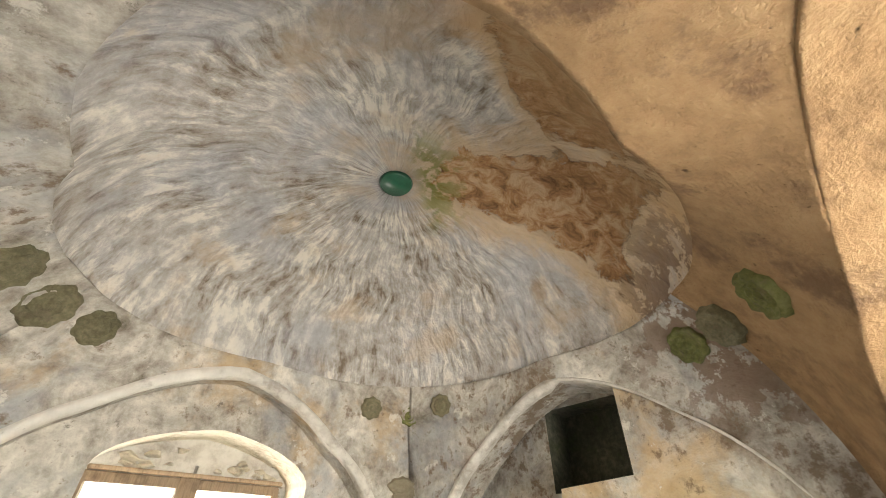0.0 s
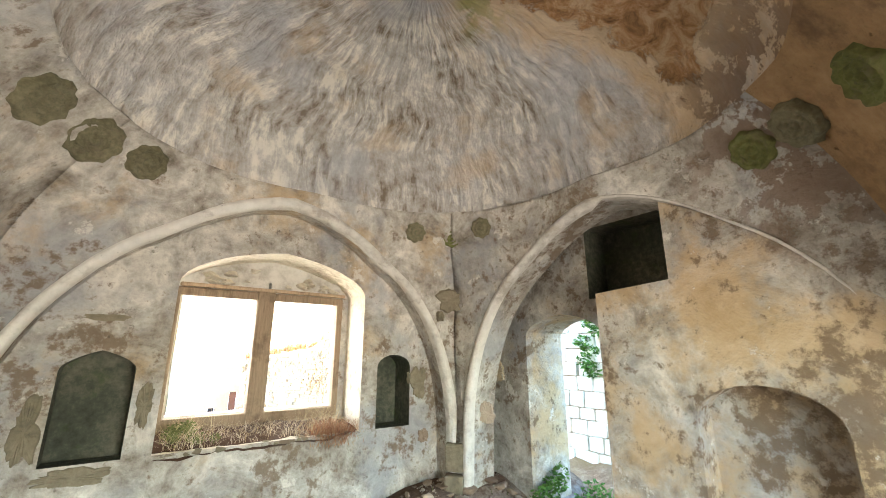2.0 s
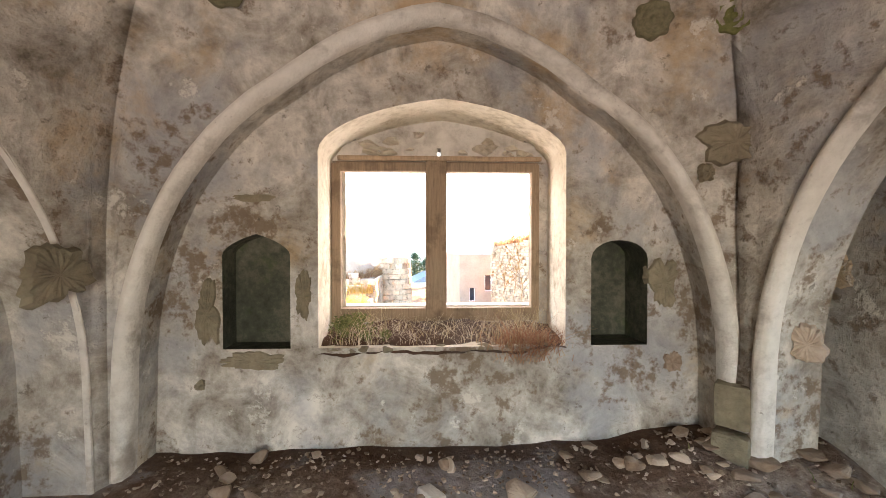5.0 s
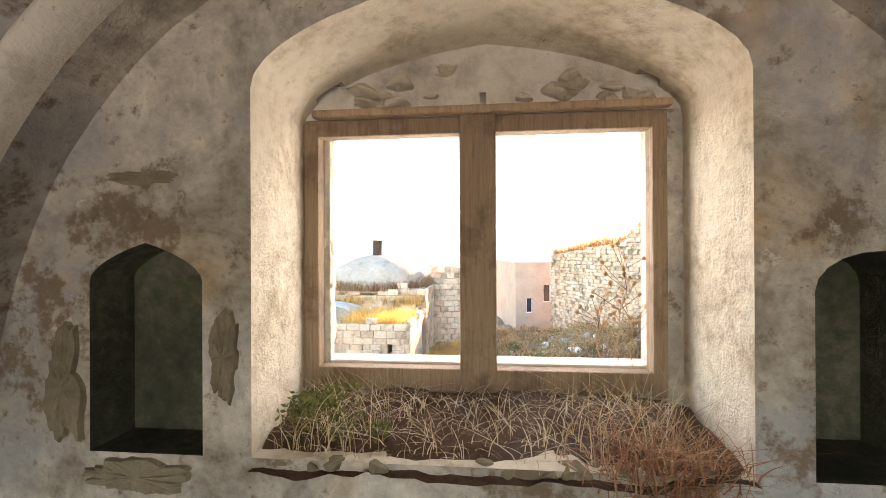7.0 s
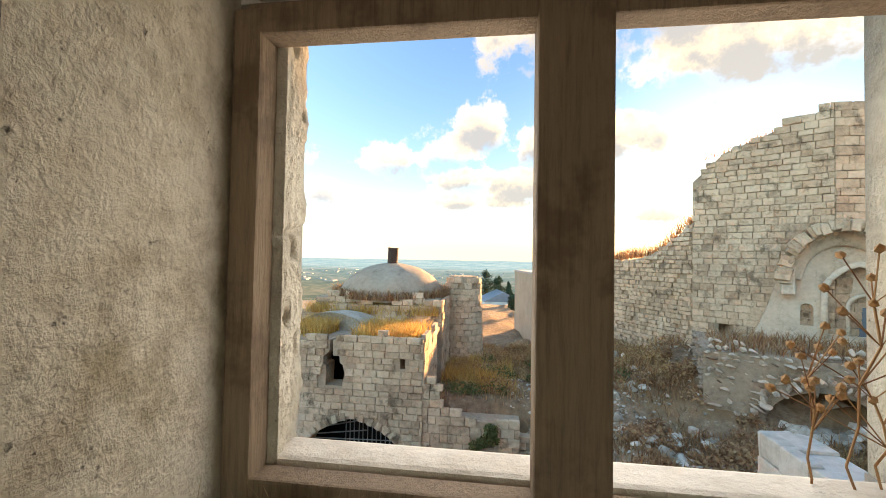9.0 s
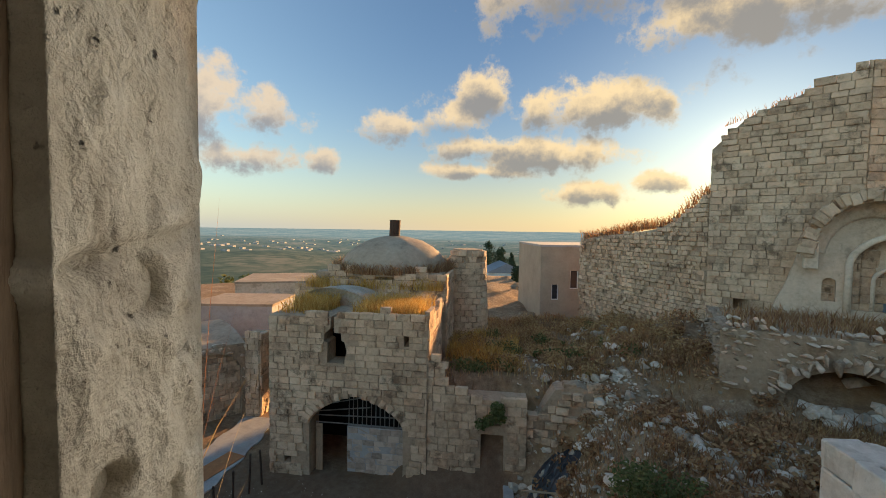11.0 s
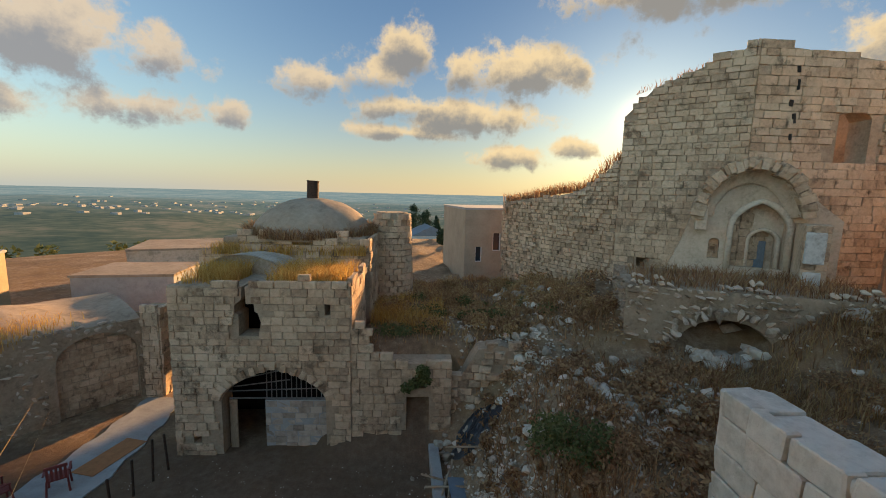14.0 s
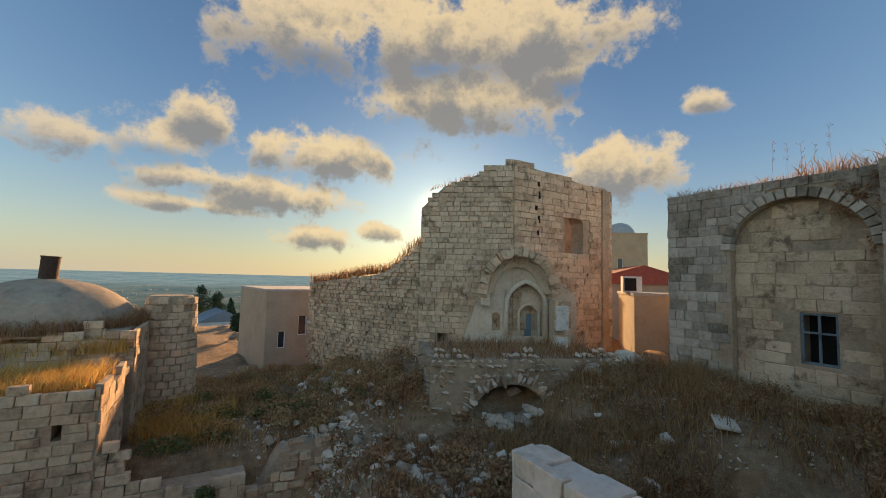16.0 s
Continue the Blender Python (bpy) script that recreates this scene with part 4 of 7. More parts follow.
# ---- ground and distance ----
def land():
    verts, faces = [], []
    xs = [-60 + 2.0 * i for i in range(20)] + [-20 + 0.4 * i for i in range(115)] + [26 + 2.0 * i for i in range(28)]
    ys = [-40 + 2.5 * i for i in range(16)] + [0.0 + 0.4 * i for i in range(90)] + [36 + 2.0 * i for i in range(40)]
    for y in ys:
        for x in xs:
            z = ground_z(x, y)
            if -1.6 < x < 4.9 and -2.2 < y < 4.85:
                z = min(z, -0.6)
            verts.append((x, y, z))
    n = len(xs)
    for j in range(len(ys) - 1):
        for i in range(n - 1):
            a = j * n + i
            faces.append((a, a + 1, a + n + 1, a + n))
    tagged(new("ground", mesh_of("ground", verts, faces, M["ground"], True)), "dry earth court and banks of brown rubble and straw", "ground", kind="structure")


def far_land():
    verts, faces = [], []
    na = 120
    radii = [38, 60, 90, 130, 180, 240, 320, 420, 560, 740, 980, 1300, 1700, 2200, 2900, 3700, 4600]
    for r in radii:
        for i in range(na):
            a = 2 * math.pi * i / na
            x, y = r * math.cos(a), 12 + r * math.sin(a)
            base = ground_z(x, y) - 2.5 if r < 200 else lerp(lerp(-40, -62, ss(200, 900, r)), -10, ss(3000, 4600, r))
            hills = rough_at(x * 0.0016 + 3, y * 0.0016) * 26 * ss(250, 900, r)
            west = ss(-0.2, -0.9, x / r) * 16 * ss(500, 1500, r)
            verts.append((x, y, base + hills * ss(4600, 2500, r) + west * ss(4600, 2900, r)))
    for j in range(len(radii) - 1):
        for i in range(na):
            k, l = j * na + i, j * na + (i + 1) % na
            faces.append((k, l, l + na, k + na))
    tagged(new("backdrop", mesh_of("backdrop", verts, faces, M["distance"], True)), "olive hills and plain out to the horizon, haze added as glow", "hills", kind="structure")


land()
far_land()


# ---- the window ----
def window():
    t = thing("window_1", "weathered brown two-light wooden window frame without glass", "window", kind="structure")
    y0, y1 = 4.44, 4.525
    part("jamb_post", boxes((0.665, 0.74, y0, y1, 0.94, 2.22), bevel=0.008), M["wood_frame"], t)
    part("jamb_post", boxes((2.285, 2.35, y0, y1, 0.94, 2.22), bevel=0.008), M["wood_frame"], t)
    part("mullion", boxes((1.42, 1.59, y0 - 0.01, y1 + 0.01, 0.96, 2.26), bevel=0.012), M["wood_frame"], t, "wide split brown mullion")
    part("head", boxes((0.70, 2.34, y0 + 0.004, y1 - 0.004, 2.155, 2.235), bevel=0.008), M["wood_frame"], t)
    part("bottom_rail", boxes((0.70, 2.34, y0 + 0.004, y1 - 0.004, 0.94, 1.05), bevel=0.008), M["wood_frame"], t)
    ledge = bmesh.new()
    box(ledge, 0.73, 2.33, 4.53, 4.67, 0.99, 1.062, bevel=0.02)
    part("outer_sill", ledge, M["white_block"], t, "pale stone outer sill")
    lint = bmesh.new()
    box(lint, 0.72, 2.36, 4.40, 4.452, 2.238, 2.275, bevel=0.014)
    tagged(part("lintel", lint, M["wood_pale"]), "split brown timber lintel above the window", "lintel", kind="structure")
    fill = part("lintel_fill", boxes((0.64, 2.44, 4.455, 4.62, 2.24, 2.60)), M["limewash"])
    carve(fill, boxes((1.515, 1.545, 4.3, 4.8, 2.27, 2.345)))
    tagged(fill, "rough stone packing over the window head", "wall", kind="structure")
    spots = []
    for i in range(30):
        x = lerp(0.86, 2.24, RNG.random())
        up = 0.12 * math.sin(math.pi * (x - 0.8) / 1.5)
        spots.append((x, RNG.uniform(4.42, 4.48), 2.25 + up * RNG.uniform(0.2, 1.6), RNG.uniform(0.045, 0.12)))
    spots = [p for p in spots if not 1.38 < p[0] < 1.68]
    rocks("lintel_stone", spots, M["jamb"], [rock_mesh("lintel_rock", M["jamb"], s, 0.6) for s in (3, 4, 5, 6, 7)], "rough broken stone packed above the lintel", "stone", "stones above the lintel")


window()


# ---- buildings outdoors ----
def gatehouse():
    t = thing("gatehouse", "ruined sandy limestone gatehouse with a barred pointed gateway", "building", (-4, 17.3, -7))
    off = Matrix.Translation((4, -17.3, 7))

    def kid(name, bm, material, label="", smooth=False):
        ob = part(name, bm, material, t, label, smooth)
        ob.matrix_basis = off
        return ob

    wall = part("wall", boxes((-6.75, -1.1, 17.34, 18.1, -7.4, -1.35)), M["mortar"])
    hole = [(-4.62, -2.95), (-4.0, -2.95), (-3.92, -2.5), (-4.0, -2.2), (-4.1, -2.15), (-4.12, -1.9), (-4.36, -1.9), (-4.38, -1.1), (-4.47, -1.1), (-4.5, -1.75), (-4.72, -1.95), (-4.72, -2.2), (-4.6, -2.25)]
    carve(wall, prism(arched(-5.27, -1.92, -7.5, -5.2, -4.05, 18, 0.35), 17.0, 18.6),
          prism(hole, 17.0, 18.6),
          prism([(-1.92, -2.25), (-1.74, -2.25), (-1.74, -1.8), (-1.92, -1.8)], 17.0, 18.6),
          boxes((-6.2, -5.95, 17.0, 17.7, -6.6, -6.3)))
    wall.parent, wall.matrix_basis = t, off

    def keep(s, z):
        x = -6.75 + s
        if -5.3 < x < -1.88 and z < -4.0:
            d = abs((x + 3.6) / 1.68)
            if z < -5.2 + 1.2 * (math.sqrt(max(0, 1 - d * d)) * 0.65 + 0.35 * (1 - d)) + 0.12:
                return False
        if -4.68 < x < -3.95 and -2.98 < z < -1.9:
            return False
        if -4.52 < x < -4.32 and z > -2:
            return False
        if -1.95 < x < -1.72 and -2.28 < z < -1.78:
            return False
        if -6.22 < x < -5.93 and -6.62 < z < -6.28:
            return False
        return True

    def top(s):
        return -1.15 + (0.25 if 1.9 < s < 2.5 else 0) + 0.18 * math.sin(s * 2.1) * 0.6 - (0.25 if s < 1.2 else 0) + (0.12 if s > 4.2 else 0)

    masonry(wall, (-6.75, 17.34), (-1.1, 17.34), -7.3, top, keep, 0.245, (0.28, 0.56), 0.05, "limestone", 300, seed=3)
    masonry(wall, (-1.1, 17.34), (-1.1, 20.4), -4.0, lambda s: -1.2 + 0.2 * math.sin(s * 3), None, 0.30, (0.34, 0.6), 0.04, "limestone", 40, seed=4)
    # voussoirs round the gateway
    for i in range(17):
        a = math.pi * (i + 0.5) / 17
        d = math.cos(a)
        zz = -5.2 + 1.15 * (math.sin(a) * 0.65 + 0.35 * (1 - abs(d)))
        b = part("voussoir", boxes((-0.14, 0.14, 17.26, 17.5, -0.09, 0.09), bevel=0.02), M["limestone"], t)
        b.matrix_basis = off @ Matrix.Translation((-3.595 + 1.82 * d, 0, zz + 0.13)) @ pose(0, 0, 0, 0, -math.degrees(a) * 0.9 - 5, 0)
    # black back sheet puts the passage's shade into colour
    kid("inner_dark", boxes((-6.4, -1.3, 20.2, 20.5, -7.4, -1.6)), M["dark"], "back of the passage, painted black for its shade")
    kid("inner_side", boxes((-6.7, -6.4, 18.1, 20.5, -7.4, -1.6)), M["mortar"])
    kid("inner_side", boxes((-1.4, -1.1, 18.1, 20.5, -7.4, -1.6)), M["mortar"])
    kid("roof", boxes((-6.7, -1.12, 18.1, 22.0, -1.62, -1.40)), M["roof_cement"])
    # low concrete-block screen, posts and bars in the gateway
    screen = part("block_screen", boxes((-4.05, -1.95, 17.78, 17.95, -7.3, -5.35)), M["concrete"])
    screen.parent, screen.matrix_basis = t, off
    masonry(screen, (-4.05, 17.78), (-1.95, 17.78), -7.1, lambda s: -5.3, None, 0.21, (0.38, 0.42), 0.015, "grey_block", 70, "screen_block", 0.06, seed=9)
    for i in range(13):
        x = -4.0 + i * 0.165
        kid("gate_bar", tube(bmesh.new(), (x, 17.8, -5.35), (x + RNG.uniform(-0.03, 0.03), 17.8, -4.25), 0.018, 6), M["steel"])
    for z, x0, x1, dz in ((-5.0, -5.2, -2.0, 0.1), (-4.85, -5.1, -3.2, 0.25), (-5.25, -5.2, -1.95, 0.0), (-4.6, -4.9, -3.4, 0.35)):
        kid("gate_rail", tube(bmesh.new(), (x0, 17.74, z), (x1, 17.74, z + dz), 0.022, 6), M["steel"])
    kid("gate_leaf", boxes((-5.2, -4.95, 17.7, 17.76, -7.2, -5.3), bevel=0.01), M["wood_pale"], "pale plank gate leaf")
    # stepped ruined wall running east from the gate, with a low doorway
    east = part("wall", boxes((-1.1, 2.2, 17.40, 18.2, -7.4, -3.9)), M["mortar"])
    carve(east, boxes((0.70, 1.46, 17.0, 18.5, -7.5, -5.05)), boxes((0.95, 1.35, 17.0, 17.9, -4.75, -4.3)))
    east.parent, east.matrix_basis = t, off
    # two black sheets paint the dark inside the low doorway
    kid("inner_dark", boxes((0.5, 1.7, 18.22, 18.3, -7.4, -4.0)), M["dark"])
    kid("door_leaf", boxes((0.72, 1.44, 17.78, 17.84, -7.0, -5.06), bevel=0.01), M["dark"], "black sheet that paints the low doorway's shade")
    masonry(east, (-1.1, 17.40), (2.2, 17.40), -7.3, lambda s: lerp(-2.7, -3.9, ss(0.2, 1.8, s)) + 0.2 * math.sin(s * 5),
            lambda s, z: not (0.68 < s - 1.1 < 1.48 and z < -5.0) and not (0.9 < s - 1.1 < 1.38 and -4.8 < z < -4.25), 0.28, (0.28, 0.5), 0.05, "limestone", 150, seed=5)


def bank_wall():
    t = thing("wall_stump", "tumbled stump of a stone wall at the foot of the bank", "wall", (2.2, 17.5, -7))
    off = Matrix.Translation((-2.2, -17.5, 7))
    core = part("core", prism([(2.2, -7.4), (4.6, -7.4), (4.6, -3.7), (3.9, -3.35), (3.1, -3.5), (2.6, -4.3), (2.2, -4.6)], 17.62, 18.3), M["mortar"], t)
    core.matrix_basis = off
    masonry(core, (2.2, 17.62), (4.6, 17.62), -7.2, lambda s: lerp(-4.5, -3.3, ss(0.1, 1.3, s)) + 0.2 * math.sin(s * 6), None, 0.26, (0.24, 0.5), 0.08, "limestone", 110, "stone", 0.3, 0.22, 7, 0.1, 4.0)
    kerb = part("kerb", boxes((-0.16, 0.16, -2.1, 2.0, -0.2, 0.32), bevel=0.03), M["concrete"], None, "", False, pose(1.72, 15.3, -6.95, 0, 0, 3))
    tagged(kerb, "long grey concrete kerb along the court's edge", "kerb", kind="structure")


def domed_house():
    t = thing("domed_house", "old domed stone house with a rusty drum on its dome", "house", (-4, 24, -4))
    off = Matrix.Translation((4, -24, 4))

    def kid(name, bm, material, label="", smooth=False):
        ob = part(name, bm, material, t, label, smooth)
        ob.matrix_basis = off
        return ob

    w = kid("wall", boxes((-8.0, -1.05, 21.6, 27.5, -5, -1.0)), M["mortar"])
    masonry(w, (-8.0, 21.6), (-1.05, 21.6), -1.9, lambda s: lerp(-1.0, -0.35, ss(0.5, 3.5, s)) + 0.12 * math.sin(s * 4), None, 0.28, (0.35, 0.6), 0.04, "limestone", 90, seed=12)
    masonry(w, (-1.05, 21.6), (-1.05, 27.5), -4.6, lambda s: -0.25 + 0.15 * math.sin(s * 3), None, 0.3, (0.35, 0.6), 0.04, "limestone", 160, seed=13)
    d = kid("drum", boxes((-7.2, -1.3, 22.0, 27.2, -1.2, -0.3), bevel=0.05), M["mortar"])
    masonry(d, (-6.6, 21.95), (-1.9, 21.95), -1.0, lambda s: 0.0 + 0.1 * math.sin(s * 6), None, 0.24, (0.3, 0.55), 0.03, "limestone", 40, seed=14)
    verts, faces = [], []
    na, nr = 48, 12
    for j in range(nr + 1):
        a = math.pi / 2 * j / nr
        for i in range(na):
            b = 2 * math.pi * i / na
            r = 2.75 * math.sin(a)
            verts.append((-4.05 + r * math.cos(b), 24.3 + r * math.sin(b), -0.45 + 1.8 * math.cos(a) ** 1.05 + 0.03 * rough_at(r * math.cos(b), r * math.sin(b), 1.6)))
    for j in range(nr):
        for i in range(na):
            k, l = j * na + i, j * na + (i + 1) % na
            faces.append((k, k + na, l + na, l))
    ob = new("dome", mesh_of("dome", verts, faces, M["roof_cement"], True))
    ob.parent, ob.matrix_basis = t, off
    bm = bmesh.new()
    res = bmesh.ops.create_cone(bm, cap_ends=True, segments=24, radius1=0.27, radius2=0.27, depth=0.85)
    rim = bmesh.ops.create_cone(bm, cap_ends=True, segments=24, radius1=0.29, radius2=0.29, depth=0.04)
    bmesh.ops.translate(bm, verts=rim["verts"], vec=(0, 0, 0.40))
    bm2 = part("vent_drum", bm, M["iron"], t, "rusty iron drum")
    bm2.matrix_basis = off @ pose(-4.05, 24.3, 1.72, 2, 3, 0)
    # weathered vault hump on the terrace in front
    verts, faces = [], []
    for j in range(9):
        for i in range(25):
            u, v = i / 24, j / 8
            a = math.pi * u
            verts.append((-5.4 + 1.5 * math.cos(a), 19.6 + 1.9 * v, -1.45 + 0.75 * math.sin(a) * (1 - 0.2 * v) + 0.06 * rough_at(u * 4, v * 3)))
    for j in range(8):
        for i in range(24):
            k = j * 25 + i
            faces.append((k, k + 25, k + 26, k + 1))
    faces.append(tuple(range(24, -1, -1)))
    ob = new("vault_hump", mesh_of("vault_hump", verts, faces, M["rubble"], True))
    ob.parent, ob.matrix_basis = t, off


def turret():
    t = thing("turret", "broken round stone turret stump topped with dry weeds", "turret", (-0.4, 25.4, -4))
    bm = bmesh.new()
    bmesh.ops.create_cone(bm, cap_ends=True, segments=20, radius1=1.0, radius2=0.78, depth=5.0)
    bmesh.ops.translate(bm, verts=bm.verts[:], vec=(0, 0, 2.2))
    core = part("core", bm, M["mortar"], t)
    for k in range(14):
        z = 0.6 + k * 0.3
        r = lerp(1.02, 0.84, z / 4.8)
        for i in range(9):
            a = math.radians(180 + i * 22 + (k % 2) * 11)
            if k > 11 and RNG.random() < 0.35:
                continue
            b = new("block", RNG.choice(BLOCKS["limestone"]))
            b.matrix_basis = pose(r * math.cos(a), r * math.sin(a), z + RNG.uniform(-0.01, 0.01), 0, 0, math.degrees(a) + 90) @ Matrix.Diagonal((0.37, 0.2, 0.28, 1))
            b.parent = core


TL, TM, TR = (9.95, 22.7), (13.6, 20.0), (20.7, 20.0)


def tower():
    t = thing("tower", "tall ruined limestone tower with weeds along its top", "tower", (14, 22, -2))
    off = Matrix.Translation((-14, -22, 2))

    def slab(p, q, tops, thick, z0=-3.0, inset=0.05):
        p, q = Vector(p), Vector(q)
        u = (q - p).normalized()
        out = Vector((u.y, -u.x))
        run = (q - p).length
        bm = bmesh.new()
        n = len(tops)
        rows = []
        for o in (-inset, -thick):
            lo = [bm.verts.new((*(p + u * (run * i / (n - 1)) + out * o), z0)) for i in range(n)]
            hi = [bm.verts.new((*(p + u * (run * i / (n - 1)) + out * o), tops[i])) for i in range(n)]
            rows.append((lo, hi))
        (a, b), (c, d) = rows
        for i in range(n - 1):
            bm.faces.new((a[i], a[i + 1], b[i + 1], b[i]))
            bm.faces.new((c[i + 1], c[i], d[i], d[i + 1]))
            bm.faces.new((b[i], b[i + 1], d[i + 1], d[i]))
            bm.faces.new((c[i], c[i + 1], a[i + 1], a[i]))
        for i in (0, n - 1):
            bm.faces.new((a[i], b[i], d[i], c[i]))
        return bm

    left = part("wall", slab(TL, TM, [5.2, 6.3, 6.7, 7.1, 7.45], 0.9), M["mortar"], None)
    carve(left, boxes((10.75, 11.15, 21.2, 23.2, -1.45, -0.95)))
    left.parent, left.matrix_basis = t, off

    def ltop(s):
        return 5.15 if s < 0.45 else (5.9 if s < 0.8 else lerp(6.2, 7.6, ss(0.6, 4.5, s)))

    masonry(left, TL, TM, -2.6, ltop, lambda s, z: not (0.85 < s < 1.5 and -1.5 < z < -0.9), 0.27, (0.3, 0.6), 0.04, "limestone", 300, seed=21)
    right = part("wall", slab(TM, TR, [7.5, 7.35, 7.2, 7.0, 6.85], 0.9), M["mortar"], None)
    carve(right, prism([(17.1, 3.2), (18.45, 3.2), (18.45, 4.9), (17.9, 5.6), (17.1, 5.0)], 19.6, 21.5))
    right.parent, right.matrix_basis = t, off

    def rkeep(s, z):
        if 3.45 < s < 4.9 and 3.15 < z < 5.1:
            return False
        return True

    masonry(right, TM, TR, -2.6, lambda s: lerp(7.6, 6.9, s / 7.1) + 0.08 * math.sin(s * 7), rkeep, 0.32, (0.4, 0.75), 0.04, "limestone", 300, seed=22)
    # near-black boxes on the blocks paint a crack's shade; nothing is cut away
    for i in range(5):
        bm = boxes((-0.05 - 0.03 * (i % 3), 0.05, -0.02, 0.05, 0, 0.24 + 0.14 * (i % 2)), bevel=0.02)
        b = part("crack", bm, M["dark"], right, "dark box painted as the shade of a crack")
        b.matrix_basis = pose(TM[0] + 1.55 + 0.13 * math.sin(i * 2.3), TM[1] - 0.05, 4.0 + i * 0.62, 0, 9 * math.sin(i * 4.1), 0)
    back = part("wall", slab(TR, (19.6, 26.5), [6.9, 6.6, 5.8], 0.9), M["mortar"], t)
    back.matrix_basis = off
    far = part("wall", slab((12.0, 26.0), TL, [3.0, 4.2, 5.2], 0.9), M["mortar"], t)
    far.matrix_basis = off


def portal():
    """The broken half-dome porch against the tower."""
    t = thing("porch", "ruined plastered porch with a niche arch and small recesses", "porch", (11.3, 21.1, -1.2), -31.0)
    run = 5.5
    wall = part("wall", prism([(0, -0.4), (run, -0.4), (run, 2.2), (4.6, 3.0), (3.9, 3.7), (2.7, 4.3), (1.5, 3.5), (1.0, 2.7), (0.6, 1.2)], 0.0, 0.9), M["porch"])
    wall.matrix_basis = Matrix.Identity(4)
    carve(wall, prism(arched(2.32, 3.95, 0.3, 1.9, 2.78, 16, 0.3), -0.3, 0.45),
          prism(arched(2.45, 2.72, 0.45, 1.05, 1.2, 8), 0.2, 0.7),
          prism(arched(1.55, 1.92, 0.55, 1.2, 1.38, 8), -0.3, 0.3),
          prism(arched(2.95, 3.75, -0.1, 1.35, 1.7, 10, 0.2), 0.2, 0.8))
    wall.parent = t
    part("door_leaf", boxes((3.02, 3.5, 0.6, 0.67, -0.1, 1.3), bevel=0.01), M["wood_blue"], t, "faded blue wooden door leaf")
    def arc_band(cx, spring, rx, rz, wide, y0, y1, legs, point=0.3, steps=22):
        """A moulded arch band with straight legs down to a base."""
        bm = bmesh.new()
        rows = []
        path = [(cx + rx, legs, 1.0, 0.0)] + [(cx + rx * math.cos(math.pi * k / steps), spring + rz * (math.sin(math.pi * k / steps) * (1 - point) + point * (1 - abs(math.cos(math.pi * k / steps)))),
                                              math.cos(math.pi * k / steps), math.sin(math.pi * k / steps)) for k in range(steps + 1)] + [(cx - rx, legs, -1.0, 0.0)]
        for x, z, dx, dz in path:
            sect = ((0.0, y1), (0.0, y0 + 0.03), (0.25, y0), (0.75, y0 - 0.02), (1.0, y0 + 0.03), (1.0, y1))
            rows.append([bm.verts.new((x + dx * wide * f, y, z + dz * wide * f)) for f, y in sect])
        for a, b in zip(rows, rows[1:]):
            for k in range(5):
                bm.faces.new((a[k], a[k + 1], b[k + 1], b[k]))
        for row in (rows[0], rows[-1]):
            bm.faces.new(row)
        return bm

    part("arch_moulding", arc_band(3.13, 1.85, 0.82, 0.92, 0.2, -0.14, 0.06, 0.2), M["porch_pale"], t, "pale moulded band round the niche", True)
    part("inner_arch", arc_band(3.35, 1.3, 0.42, 0.42, 0.13, 0.33, 0.5, 0.0, 0.15), M["porch_pale"], t, "low moulded arch over the door", True)
    part("niche_surround", arc_band(2.585, 1.02, 0.15, 0.2, 0.1, 0.4, 0.5, 0.3, 0.0), M["limewash"], t, "whitewashed band round a small recess", True)
    # fluted half-dome that springs forward over the arch
    verts, faces = [], []
    na, nr = 72, 8
    for k in range(nr + 1):
        f = k / nr
        for i in range(na + 1):
            a = math.pi * (0.04 + 0.92 * i / na)
            rr = lerp(1.15, 1.62, math.sin(f * math.pi / 2)) * (1 + 0.018 * math.cos(a * 36) * f)
            verts.append((2.7 + rr * math.cos(a), 0.02 - 0.62 * (1 - math.cos(f * math.pi / 2)) - 0.1 * f, 2.05 + rr * 1.28 * math.sin(a)))
    for k in range(nr):
        for i in range(na):
            b = k * (na + 1) + i
            faces.append((b, b + 1, b + na + 2, b + na + 1))
    shell = new("half_dome", mesh_of("half_dome", verts, faces, M["porch"], True))
    shell.modifiers.new("thick", "SOLIDIFY").thickness = 0.12
    shell.parent = t
    tagged(shell, "fluted plaster half-dome, broken at its front")
    for x, z, w, h in ((4.5, 0.1, 0.5, 0.75), (4.5, 1.3, 0.56, 1.1)):
        part("plaster_patch", boxes((x - w / 2, x + w / 2, -1.32, -1.2, z - h / 2, z + h / 2), bevel=0.05), M["limewash"], t, "patch of white plaster left on the pier")
    # ragged springing of the fallen half-dome
    for i in range(26):
        a = math.pi * (0.06 + 0.9 * i / 25)
        d = math.cos(a)
        for k in range(2):
            w = RNG.uniform(0.3, 0.5)
            b = new("half_dome_stone", RNG.choice(BLOCKS["limestone"]))
            b.matrix_basis = pose(2.7 + 1.68 * d, -0.25 - 0.34 * k + RNG.uniform(-0.08, 0.08), 2.1 + 2.12 * math.sin(a) + RNG.uniform(-0.06, 0.06),
                                  RNG.uniform(-12, 12), -math.degrees(a), RNG.uniform(-12, 12)) @ Matrix.Diagonal((w, 0.5, w * 0.6, 1))
            b.parent = t
    pier = part("pier", boxes((4.2, 4.9, -1.2, 0.05, -1.4, 2.1)), M["porch"], t, "leaning pier with patches of white plaster")
